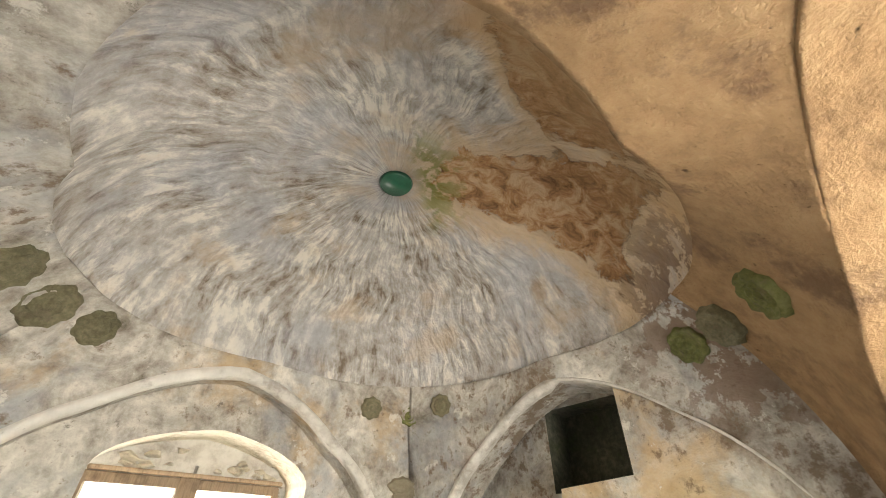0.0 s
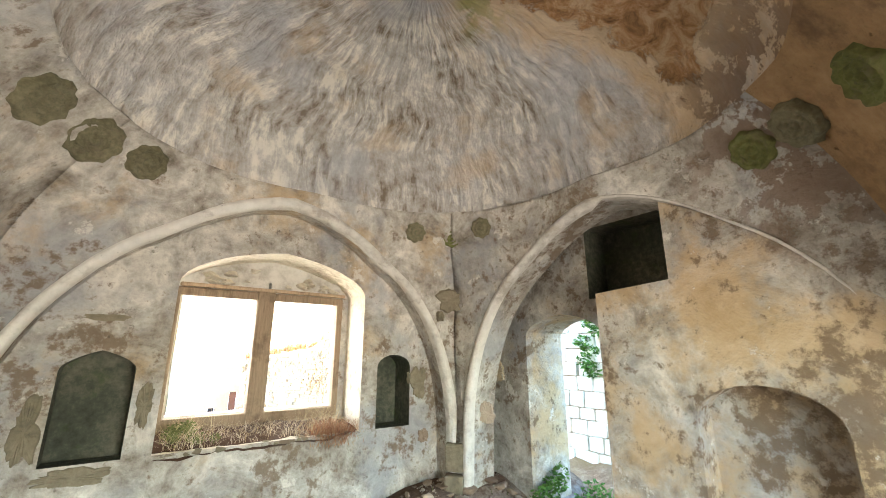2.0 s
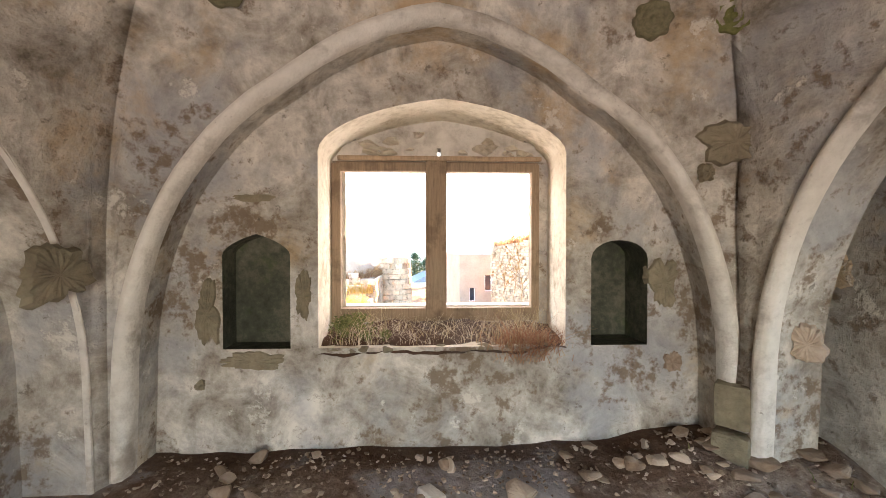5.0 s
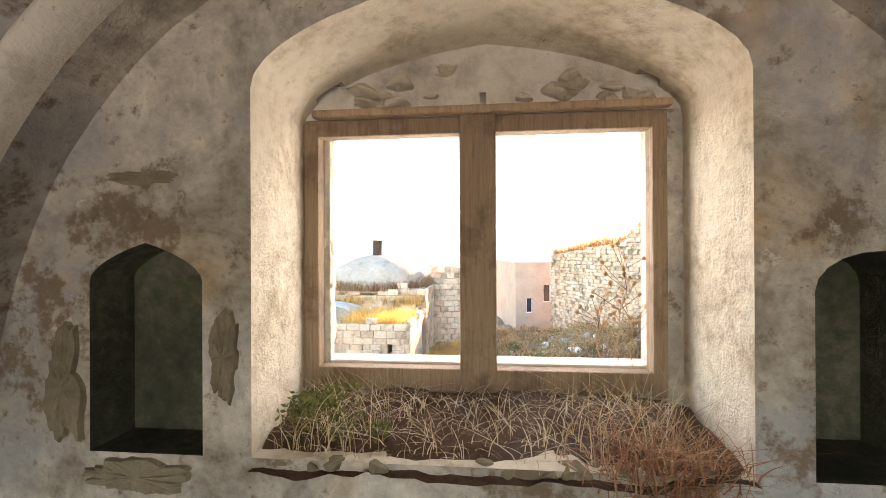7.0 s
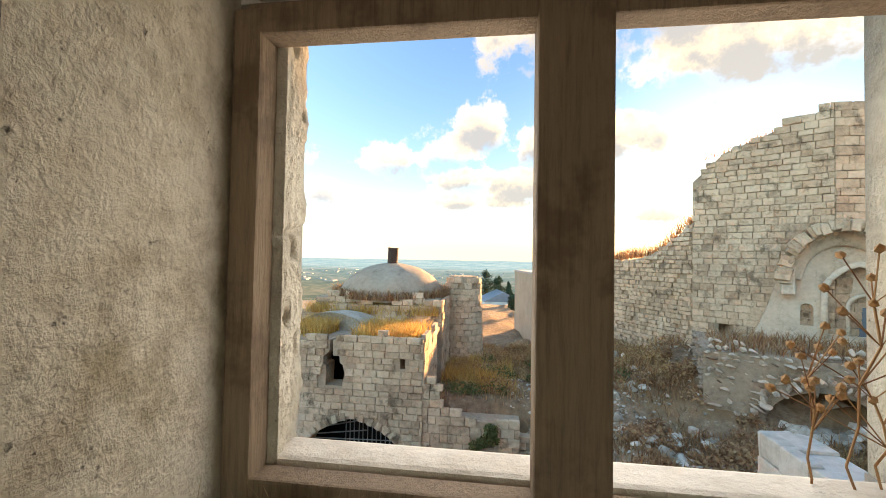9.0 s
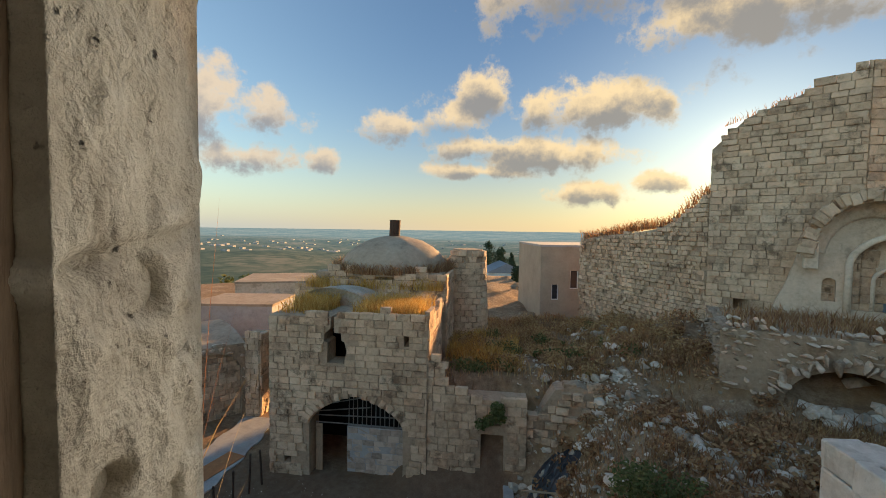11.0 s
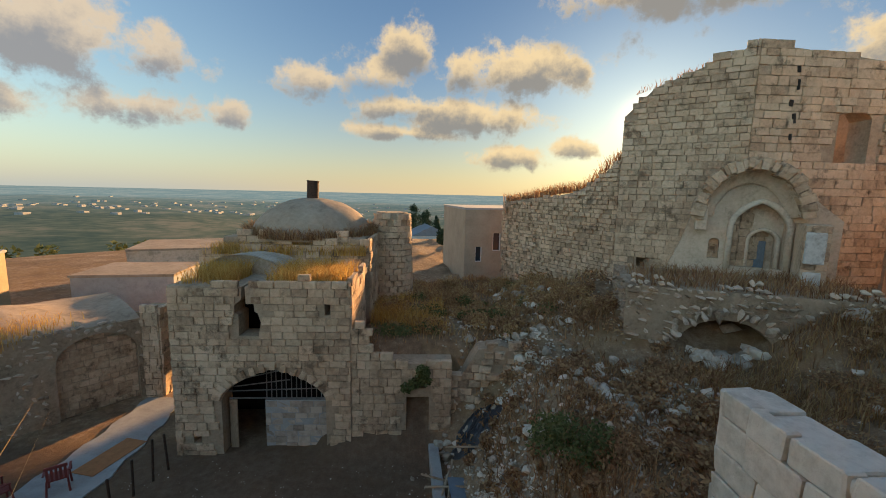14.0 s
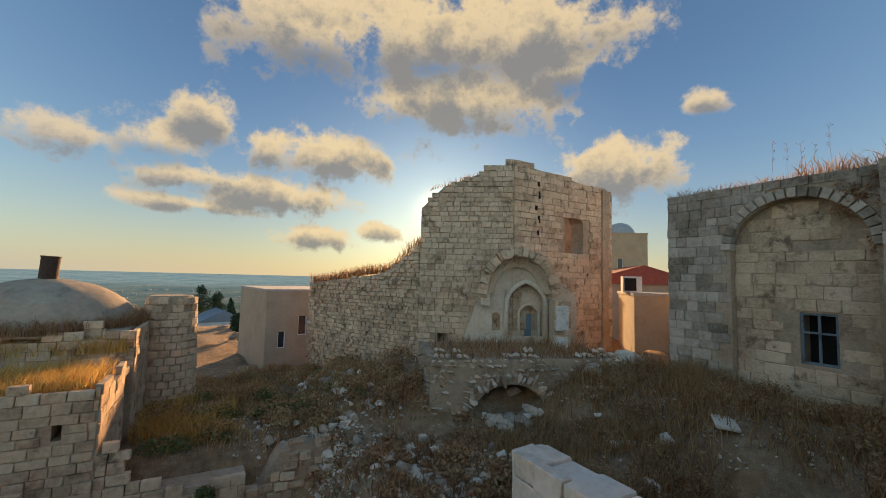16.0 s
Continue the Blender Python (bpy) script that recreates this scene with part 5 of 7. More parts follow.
    masonry(pier, (4.18, -1.22), (4.9, -1.22), -1.3, lambda s: 2.1 + 0.2 * math.sin(s * 5), lambda s, z: not (s < 0.6 and z < 0.7), 0.3, (0.35, 0.6), 0.04, "limestone", 40, seed=31)
    bm = bmesh.new()
    box(bm, 1.0, 1.4, -0.55, 0.05, 1.7, 2.7, 0.06)
    box(bm, 0.9, 1.3, -0.75, 0.05, 2.1, 2.75, 0.08)
    part("bracket", bm, M["porch_pale"], t, "jutting corbel stub")


def terrace():
    """Vaulted substructure below the porch, its mouth broken open."""
    t = thing("vaulted_terrace", "broken stone terrace over a dark collapsed vault", "terrace", (8.0, 17.6, -4.2), -20.0)
    body = part("body", boxes((0, 7.4, 0.05, 4.2, -1.2, 3.0)), M["mortar"])
    carve(body, prism(arched(1.6, 4.4, -2.0, 1.0, 2.1, 14), -0.6, 2.8))
    body.parent = t
    masonry(body, (0, 0.05), (7.4, 0.05), -0.8, lambda s: 3.2 + 0.22 * math.sin(s * 2.2) + 0.12 * math.sin(s * 7),
            lambda s, z: not (1.5 < s < 4.5 and z < 1.0 + 1.25 * math.sqrt(max(0, 1 - ((s - 3.0) / 1.5) ** 2))), 0.19, (0.16, 0.42), 0.1, "ruin", 300, "stone", 0.36, 0.10, 41, 0.13, 6.0)
    masonry(body, (0, 4.0), (0, 0.05), -0.8, lambda s: 3.1, None, 0.19, (0.16, 0.42), 0.08, "ruin", 60, "stone", 0.36, 0.10, 42, 0.13, 6.0)
    for i in range(26):
        a = math.pi * (i + 0.5) / 26
        r = RNG.uniform(1.5, 1.85)
        b = new("stone", RNG.choice(BLOCKS["ruin"]))
        b.matrix_basis = pose(3.0 + r * math.cos(a), RNG.uniform(-0.12, 0.1), 1.0 + 0.8 * r * math.sin(a), RNG.uniform(-20, 20), -math.degrees(a) + RNG.uniform(-15, 15), 0) @ Matrix.Diagonal((RNG.uniform(0.3, 0.5), 0.4, RNG.uniform(0.16, 0.26), 1))
        b.parent = body


def link_wall():
    """Ruined wall that climbs from the buff house to the tower."""
    t = thing("ruined_wall", "ruined rubble wall climbing to the tower, weeds on top", "wall", (6.4, 29.5, -3))
    core = part("core", bmesh.new(), M["mortar"])
    p, q = Vector((6.2, 30.0)), Vector(TL)
    u = (q - p).normalized()
    out = Vector((u.y, -u.x))
    run = (q - p).length
    bm = bmesh.new()
    prof = [(0.0, 1.2), (0.25, 1.5), (0.5, 1.65), (0.7, 1.9), (0.85, 2.5), (1.0, 3.4)]
    rows = []
    for o in (-0.04, -0.9):
        lo = [bm.verts.new((*(p + u * run * f + out * o), -3.6)) for f, z in prof]
        hi = [bm.verts.new((*(p + u * run * f + out * o), z)) for f, z in prof]
        rows.append((lo, hi))
    (a, b), (c, d) = rows
    for i in range(len(prof) - 1):
        bm.faces.new((a[i], a[i + 1], b[i + 1], b[i]))
        bm.faces.new((c[i + 1], c[i], d[i], d[i + 1]))
        bm.faces.new((b[i], b[i + 1], d[i + 1], d[i]))
    bm.faces.new((a[0], b[0], d[0], c[0]))
    bm.faces.new((a[-1], b[-1], d[-1], c[-1]))
    bmesh.ops.recalc_face_normals(bm, faces=bm.faces[:])
    bm.to_mesh(core.data)
    bm.free()
    core.parent = t
    core.matrix_basis = Matrix.Translation((-6.4, -29.5, 3))

    def top(s):
        f = s / run
        for (f0, z0), (f1, z1) in zip(prof, prof[1:]):
            if f <= f1:
                return lerp(z0, z1, (f - f0) / (f1 - f0)) + 0.1 * math.sin(s * 9)
        return 3.4

    masonry(core, tuple(p), tuple(q), -3.4, top, None, 0.21, (0.18, 0.42), 0.05, "limestone", 300, "stone", 0.24, 0.07, 51, 0.07, 3.0)


def right_building():
    t = thing("arched_building", "grey and buff stone building with a blind arch and barred window", "building", (17, 10, -1.6))
    off = Matrix.Translation((-17, -10, 1.6))
    wall = part("wall", boxes((16.35, 24, 3.0, 14.0, -2.4, 4.95)), M["mortar"])
    carve(wall, prism(arched(8.35, 11.85, -2.6, 2.9, 4.55, 18, 0.2), 16.0, 16.65, "x"),
          boxes((16.2, 17.4, 9.27, 10.15, -0.56, 0.97)))
    wall.parent, wall.matrix_basis = t, off

    def outside(s, z):
        y = 14.0 - s
        d = (y - 10.1) / 1.75
        return not (abs(d) < 1.03 and z < 2.9 + 1.7 * math.sqrt(max(0, 1.06 - d * d)))

    masonry(wall, (16.35, 14.0), (16.35, 3.0), -2.2, lambda s: 5.1, outside, 0.33, (0.34, 0.7), 0.04, "grey_block", 260, seed=61)

    def inside(s, z):
        y = 11.85 - s
        d = (y - 10.1) / 1.75
        if 9.2 < y < 10.22 and -0.62 < z < 1.04:
            return False
        if (y - 9.6) ** 2 + (z - 2.95) ** 2 < 0.05:
            return False
        return z < 2.85 + 1.6 * math.sqrt(max(0, 1 - d * d))

    masonry(wall, (16.65, 11.85), (16.65, 8.35), -2.2, lambda s: 4.8, inside, 0.36, (0.45, 0.85), 0.03, "limestone", 160, seed=62)
    masonry(wall, (24, 14.0), (16.35, 14.0), -2.2, lambda s: 5.0, None, 0.34, (0.4, 0.8), 0.03, "grey_block", 60, seed=63)
    for i in range(21):
        a = math.pi * (i + 0.5) / 21
        b = part("voussoir", boxes((16.22, 16.62, -0.15, 0.15, -0.11, 0.11), bevel=0.02), M["grey_block"], wall)
        b.matrix_basis = Matrix.Translation((0, 10.1 + 1.86 * math.cos(a), 2.9 + 1.70 * math.sin(a))) @ pose(0, 0, 0, math.degrees(a), 0, 0)
    wf = part("window", boxes((16.7, 16.78, 9.27, 9.34, -0.56, 0.97), (16.7, 16.78, 10.08, 10.15, -0.56, 0.97), (16.7, 16.78, 9.34, 10.08, 0.9, 0.97),
                              (16.7, 16.78, 9.34, 10.08, -0.56, -0.48), (16.7, 16.76, 9.68, 9.74, -0.48, 0.9), (16.7, 16.76, 9.34, 10.08, 0.35, 0.41)), M["wood_blue"], t, "dark wooden window frame")
    wf.matrix_basis = off
    # black sheet behind the opening paints the window's unlit depth
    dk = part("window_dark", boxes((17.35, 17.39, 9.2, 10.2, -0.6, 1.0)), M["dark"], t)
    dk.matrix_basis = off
    # a second bay stands forward at the south end
    bay = part("pilaster", boxes((15.95, 16.4, 3.0, 8.15, -2.4, 5.1)), M["mortar"], t)
    bay.matrix_basis = off
    masonry(bay, (15.95, 8.15), (15.95, 5.5), -2.2, lambda s: 5.1, None, 0.34, (0.4, 0.8), 0.03, "grey_block", 80, seed=64)


def near_wall():
    t = thing("broken_wall", "broken wall of pale dressed blocks below the window", "wall", (4.2, 8.4, -4))
    off = Matrix.Translation((-4.2, -8.4, 4))
    core = part("core", boxes((4.28, 4.66, 4.9, 8.40, -4.5, -0.42)), M["mortar"], t)
    core.matrix_basis = off
    top = lambda s: -0.22 - 0.05 * math.sin(s * 3)
    masonry(core, (4.25, 8.43), (4.25, 4.9), -4.2, top, None, 0.32, (0.38, 0.62), 0.05, "white_block", 120, seed=71)
    masonry(core, (4.70, 8.43), (4.25, 8.43), -4.2, top, None, 0.32, (0.4, 0.46), 0.05, "white_block", 30, seed=72)
    for i in range(9):
        y = 8.2 - i * 0.4
        b = part("coping_block", boxes((4.22, 4.72, y - 0.19, y + 0.21, -0.40, -0.24 - 0.03 * (i % 2)), bevel=0.03), M["white_block"], t)
        b.matrix_basis = off


def west_building():
    """Low vaulted building on the court's west side."""
    t = thing("vaulted_building", "low rubble-stone vaulted building with black openings", "building", (-12.5, 18.5, -7))
    off = Matrix.Translation((12.5, -18.5, 7))
    a, b = Vector((-15.8, 14.6)), Vector((-10.3, 21.3))
    run = (b - a).length
    ang = math.degrees(math.atan2(b.y - a.y, b.x - a.x))
    m = pose(a.x, a.y, 0, 0, 0, ang)
    body = part("wall", boxes((-3.0, run, 0.06, 6.0, -7.4, -3.65)), M["mortar"])
    carve(body, boxes((1.5, 2.45, -0.5, 1.5, -4.9, -4.25)), prism(arched(1.6, 2.7, -6.7, -6.15, -5.75, 8), -0.5, 1.5), boxes((3.9, 4.55, -0.5, 1.5, -6.4, -5.15)),
          prism(arched(6.0, 8.5, -7.5, -4.9, -3.95, 12), -0.5, 0.3))
    body.matrix_basis = off @ m
    body.parent = t

    def keep(s, z):
        if 1.45 < s < 2.5 and -4.95 < z < -4.2:
            return False
        if 1.5 < s < 2.8 and -6.75 < z < -5.7:
            return False
        if 3.85 < s < 4.6 and -6.45 < z < -5.1:
            return False
        d = (s - 7.25) / 1.3
        return not (abs(d) < 1 and z < -4.9 + 1.0 * math.sqrt(1 - d * d))

    masonry(body, (-3.0, 0.06), (run, 0.06), -7.2, lambda s: -3.75 + 0.3 * math.sin(s * 0.8 + 0.4) + 0.1 * math.sin(s * 6), lambda s, z: keep(s - 3.0, z), 0.2, (0.17, 0.4), 0.05, "ruin", 300, "stone", 0.24, 0.07, 81, 0.06, 3.0)
    masonry(body, (6.0, 0.3), (8.5, 0.3), -7.2, lambda s: -4.9 + 0.9 * math.sqrt(max(0, 1 - ((s - 1.25) / 1.25) ** 2)), None, 0.24, (0.25, 0.5), 0.04, "limestone", 90, "stone", 0.2, 0.0, 82, 0.03)
    verts, faces = [], []
    nx, ny = 36, 20
    for j in range(ny + 1):
        for i in range(nx + 1):
            x, y = lerp(-3.0, run, i / nx), lerp(0.1, 6.0, j / ny)
            z = -3.65 + 0.62 * max(0, math.sin(math.pi * j / ny)) * (0.65 + 0.35 * math.cos(x * 1.3)) + 0.05 * rough_at(x, y)
            verts.append((x, y, z))
    for j in range(ny):
        for i in range(nx):
            k = j * (nx + 1) + i
            faces.append((k, k + 1, k + nx + 2, k + nx + 1))
    r = new("roof", mesh_of("roof", verts, faces, M["roof_cement"], True))
    r.matrix_basis, r.parent = off @ m, t
    p = part("buttress", boxes((-10.25, -9.55, 21.2, 22.0, -7.4, -3.2)), M["mortar"], t)
    p.matrix_basis = off
    masonry(p, (-10.25, 21.2), (-9.55, 21.2), -7.2, lambda s: -3.1, None, 0.28, (0.28, 0.42), 0.06, "limestone", 60, "stone", 0.2, 0.0, 83, 0.04)
    masonry(p, (-9.55, 21.2), (-9.55, 22.0), -7.2, lambda s: -3.1, None, 0.28, (0.28, 0.42), 0.06, "limestone", 60, "stone", 0.2, 0.0, 84, 0.04)


def house(name, label, x, y, z, w, d, h, turn, wall, roof, rows=(), pitch=0.0):
    """A plain block house with a parapet roof and real window openings."""
    t = thing(name, label, "house", (x, y, z), turn)
    body = part("wall", boxes((0, w, 0, d, -3, h)), M[wall])
    cut = bmesh.new()
    for wx, wz, ww, wh in rows:
        box(cut, wx, wx + ww, -0.3, 0.25, wz, wz + wh)
    if rows:
        carve(body, cut)
    else:
        cut.free()
    body.parent = t
    for wx, wz, ww, wh in rows:
        win = part("window", boxes((wx, wx + ww, 0.17, 0.22, wz, wz + wh)), M["pane"], t)
        part("frame", boxes((wx, wx + 0.06, 0.1, 0.16, wz, wz + wh), (wx + ww - 0.06, wx + ww, 0.1, 0.16, wz, wz + wh), (wx + 0.06, wx + ww - 0.06, 0.1, 0.16, wz, wz + 0.06)), M["white_wall"], win)
    bm = bmesh.new()
    if pitch:
        prism([(-0.2, h - 0.02), (w + 0.2, h - 0.02), (w / 2, h + pitch)], -0.2, d + 0.2, bm=bm)
    else:
        box(bm, -0.06, w + 0.06, -0.06, d + 0.06, h - 0.02, h + 0.12)
    part("roof", bm, M[roof], t)
    return t


gatehouse()
bank_wall()
domed_house()
turret()
tower()
portal()
terrace()
link_wall()
right_building()
near_wall()
west_building()
house("buff_house", "buff rendered flat-roofed house with small windows", 4.2, 33.5, -4.8, 6.5, 8, 5.4, 8, "stucco_pink", "concrete", [(0.8, 1.6, 0.5, 1.1), (2.1, 2.4, 0.6, 1.3), (3.2, 1.2, 0.7, 1.4)])


# ---- things in the room ----
def rosette(name, at, normal, radius, material, label, group):
    """A carved plaster rosette with a scalloped rim, set against the vault."""
    rings = [(0.0, 0.16), (0.14, 0.17), (0.2, 0.09), (0.34, 0.07), (0.40, 0.15), (0.52, 0.13), (0.58, 0.05), (0.74, 0.09), (0.86, 0.16), (0.98, 0.10), (1.06, -0.12)]
    verts, faces = [], []
    n = 40
    rng = random.Random(int(at[0] * 100))
    for j, (r, h) in enumerate(rings):
        for i in range(n):
            a = 2 * math.pi * i / n
            pet = 1 + (0.07 * math.cos(a * 8) if r > 0.6 else 0.03 * math.cos(a * 12))
            rr = r * pet * radius * (1 + rng.uniform(-0.03, 0.03))
            verts.append((rr * math.cos(a), rr * math.sin(a), radius * (h * 1.7 + rng.uniform(-0.025, 0.025) + (0.04 * math.cos(a * 8) if 0.5 < r < 0.95 else 0))))
    for j in range(len(rings) - 1):
        for i in range(n):
            k, l = j * n + i, j * n + (i + 1) % n
            faces.append((k, k + n, l + n, l))
    ob = new(name, mesh_of(name, verts, faces, material, True))
    nv = Vector(normal)
    if nv.dot(Vector((1.7, 1.85, 1.6)) - Vector(at)) < 0:
        nv = -nv
    q = nv.to_track_quat("Z", "Y").to_matrix().to_4x4()
    ob.matrix_basis = Matrix.Translation(Vector(at) + nv.normalized() * 0.01) @ q
    tagged(ob, label, "rosette", group)


for p, nv, r, k in (((2.77, 3.54, 2.91), (-0.31, -0.92, -0.24), 0.14, "stone_ochre"), ((3.17, 3.40, 2.87), (-0.6, -0.7, -0.35), 0.125, "stone_moss"), ((3.31, 3.06, 2.94), (-0.85, -0.41, -0.32), 0.14, "stone_ochre"),
                    ((-0.13, 2.72, 2.95), (0.73, -0.25, -0.64), 0.20, "stone_ochre"), ((0.05, 3.13, 2.96), (0.47, -0.57, -0.68), 0.215, "stone_ochre"), ((0.34, 3.37, 2.97), (0.53, -0.65, -0.55), 0.17, "stone_ochre"),
                    ((3.44, 0.62, 2.87), (-0.79, 0.33, -0.52), 0.17, "stone_moss"), ((3.27, 0.36, 2.86), (-0.55, 0.55, -0.6), 0.18, "stone_ochre"), ((2.85, 0.03, 2.79), (-0.35, 0.8, -0.48), 0.19, "stone_moss")):
    rosette("rosette", p, nv, r * 0.76, M[k], "weathered carved stone rosette, green-brown, set in the vault", "vault rosettes")


def bare_patch(at, normal, w, h, seed, material="bare", label="patch of bare stone where the plaster has fallen", thick=0.02):
    """Ragged plate of bared stone with a broken rim."""
    rng = random.Random(seed)
    verts, faces = [(0, 0, thick)], []
    n = 44
    for ring, (f, z) in enumerate(((0.45, thick), (0.85, thick * 0.9), (1.0, -0.03))):
        for i in range(n):
            a = 2 * math.pi * i / n
            r = 0.95 + 0.42 * noise.noise(Vector((math.cos(a) * 1.6 + seed, math.sin(a) * 1.6, seed * 0.7))) + 0.24 * noise.noise(Vector((math.cos(a) * 5, math.sin(a) * 5, seed)))
            sq = 1 / max(abs(math.cos(a)), abs(math.sin(a))) ** 0.3
            verts.append((w * f * r * sq * math.cos(a), h * f * r * sq * math.sin(a), z + rng.uniform(-0.3, 0.3) * thick))
    for i in range(n):
        faces.append((0, 1 + i, 1 + (i + 1) % n))
        for k in (0, 1):
            a, b = 1 + k * n + i, 1 + k * n + (i + 1) % n
            faces.append((a, a + n, b + n, b))
    nv = Vector(normal).normalized()
    up = Vector((0, 0, 1))
    xa = up.cross(nv).normalized()
    ya = nv.cross(xa)
    m = Matrix((xa, ya, nv)).transposed().to_4x4()
    ob = new("bare_stone_patch", mesh_of("bare_stone_patch", verts, faces, M[material]))
    ob.matrix_basis = Matrix.Translation(at) @ m
    tagged(ob, label, "stone patch", kind="structure")


bare_patch((3.30, 3.55, 2.20), (-0.35, -0.9, -0.2), 0.21, 0.14, 3)
bare_patch((0.59, 3.95, 1.22), (0, -1, 0), 0.06, 0.17, 21)
bare_patch((-0.05, 3.95, 1.10), (0, -1, 0), 0.09, 0.26, 22)
bare_patch((0.26, 3.95, 0.78), (0, -1, 0), 0.25, 0.06, 23)
bare_patch((0.28, 3.955, 1.88), (0, -1, 0), 0.18, 0.03, 24, "bare", "streak of bare stone above a niche", 0.012)
bare_patch((3.16, 3.60, 2.02), (-0.1, -1, -0.1), 0.04, 0.06, 4)
bare_patch((-0.45, 3.30, 1.42), (1.0, -0.25, 0), 0.17, 0.15, 5)
bare_patch((4.05, 3.62, 1.40), (-1, 0, 0), 0.10, 0.12, 6, "plaster_warm", "round patch of thin ochre plaster")
bare_patch((3.66, 3.44, 0.98), (-0.7, -0.7, 0), 0.09, 0.12, 7, "rubble_in", "bared round stone in the wall")
bare_patch((3.10, 3.95, 1.30), (0, -1, 0), 0.11, 0.19, 8)
bare_patch((3.16, 3.95, 0.74), (0, -1, 0), 0.07, 0.09, 9, "rubble_in")
bare_patch((-0.1, 3.95, 0.62), (0, -1, 0), 0.04, 0.04, 15)
bare_patch((3.70, 1.5, 0.25), (-1, 0, 0), 0.10, 0.08, 18, "rubble_in", "knocked-out hollow in the plaster")

for i, (x, y, z, w, h) in enumerate(((3.40, 3.66, 0.24, 0.34, 0.30), (3.43, 3.69, 0.55, 0.28, 0.28))):
    bm = boxes((-w / 2, w / 2, -0.1, 0.1, -h / 2, h / 2), bevel=0.03)
    ob = part("pier_stone", bm, M["bare"], None, "", False, pose(x, y, z, RNG.uniform(-3, 3), RNG.uniform(-4, 4), 45 + RNG.uniform(-4, 4)))
    tagged(ob, "worn brown block at the foot of the corner pier", "stone block", "corner pier blocks")

# stones and chips on the floor
spots = []
for i in range(46):
    x = RNG.uniform(-0.2, 3.7)
    y = 3.86 - abs(RNG.gauss(0, 0.32))
    s = RNG.uniform(0.035, 0.085)
    spots.append((x, y, floor_z(x, y), s))
for i in range(34):
    x, y = 3.45 + RNG.gauss(0, 0.33), 3.3 + RNG.gauss(0, 0.28)
    if x < 3.95 and y < 3.9:
        spots.append((x, y, floor_z(x, y), RNG.uniform(0.05, 0.11)))
for x, y, s in ((0.28, 3.45, 0.11), (2.4, 3.55, 0.10), (1.95, 3.4, 0.12), (2.2, 2.95, 0.09), (1.75, 2.75, 0.07), (3.85, 1.9, 0.12), (3.0, 2.5, 0.06), (2.55, 3.0, 0.08), (1.2, 3.0, 0.06), (0.9, 2.3, 0.05), (2.7, 3.6, 0.09)):
    spots.append((x, y, floor_z(x, y), s))
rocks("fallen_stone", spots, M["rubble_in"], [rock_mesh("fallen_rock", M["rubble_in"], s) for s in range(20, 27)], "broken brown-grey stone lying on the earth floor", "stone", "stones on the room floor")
for x, y, w, d, turn in ((1.85, 3.2, 0.2, 0.13, 20), (2.05, 2.75, 0.17, 0.11, 65), (1.45, 3.45, 0.15, 0.1, 130), (2.6, 2.4, 0.14, 0.1, 10), (1.7, 2.45, 0.12, 0.09, 80), (2.9, 3.2, 0.16, 0.11, 40)):
    bm = boxes((-w / 2, w / 2, -d / 2, d / 2, -0.02, 0.025), bevel=0.012)
    ob = part("plaster_slab", bm, M["limewash"], None, "", False, pose(x, y, floor_z(x, y) + 0.025, RNG.uniform(-10, 10), RNG.uniform(-10, 10), turn))
    tagged(ob, "flat piece of fallen white plaster on the floor", "plaster piece", "fallen plaster pieces")
spots = []
for i in range(2600):
    x = RNG.uniform(-0.5, 4.0)
    y = 3.9 - abs(RNG.gauss(0, 1.05)) if RNG.random() < 0.8 else RNG.uniform(-0.5, 3.8)
    spots.append((x, y, floor_z(x, y), RNG.uniform(0.006, 0.026)))
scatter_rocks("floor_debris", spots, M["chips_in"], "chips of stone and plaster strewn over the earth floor")


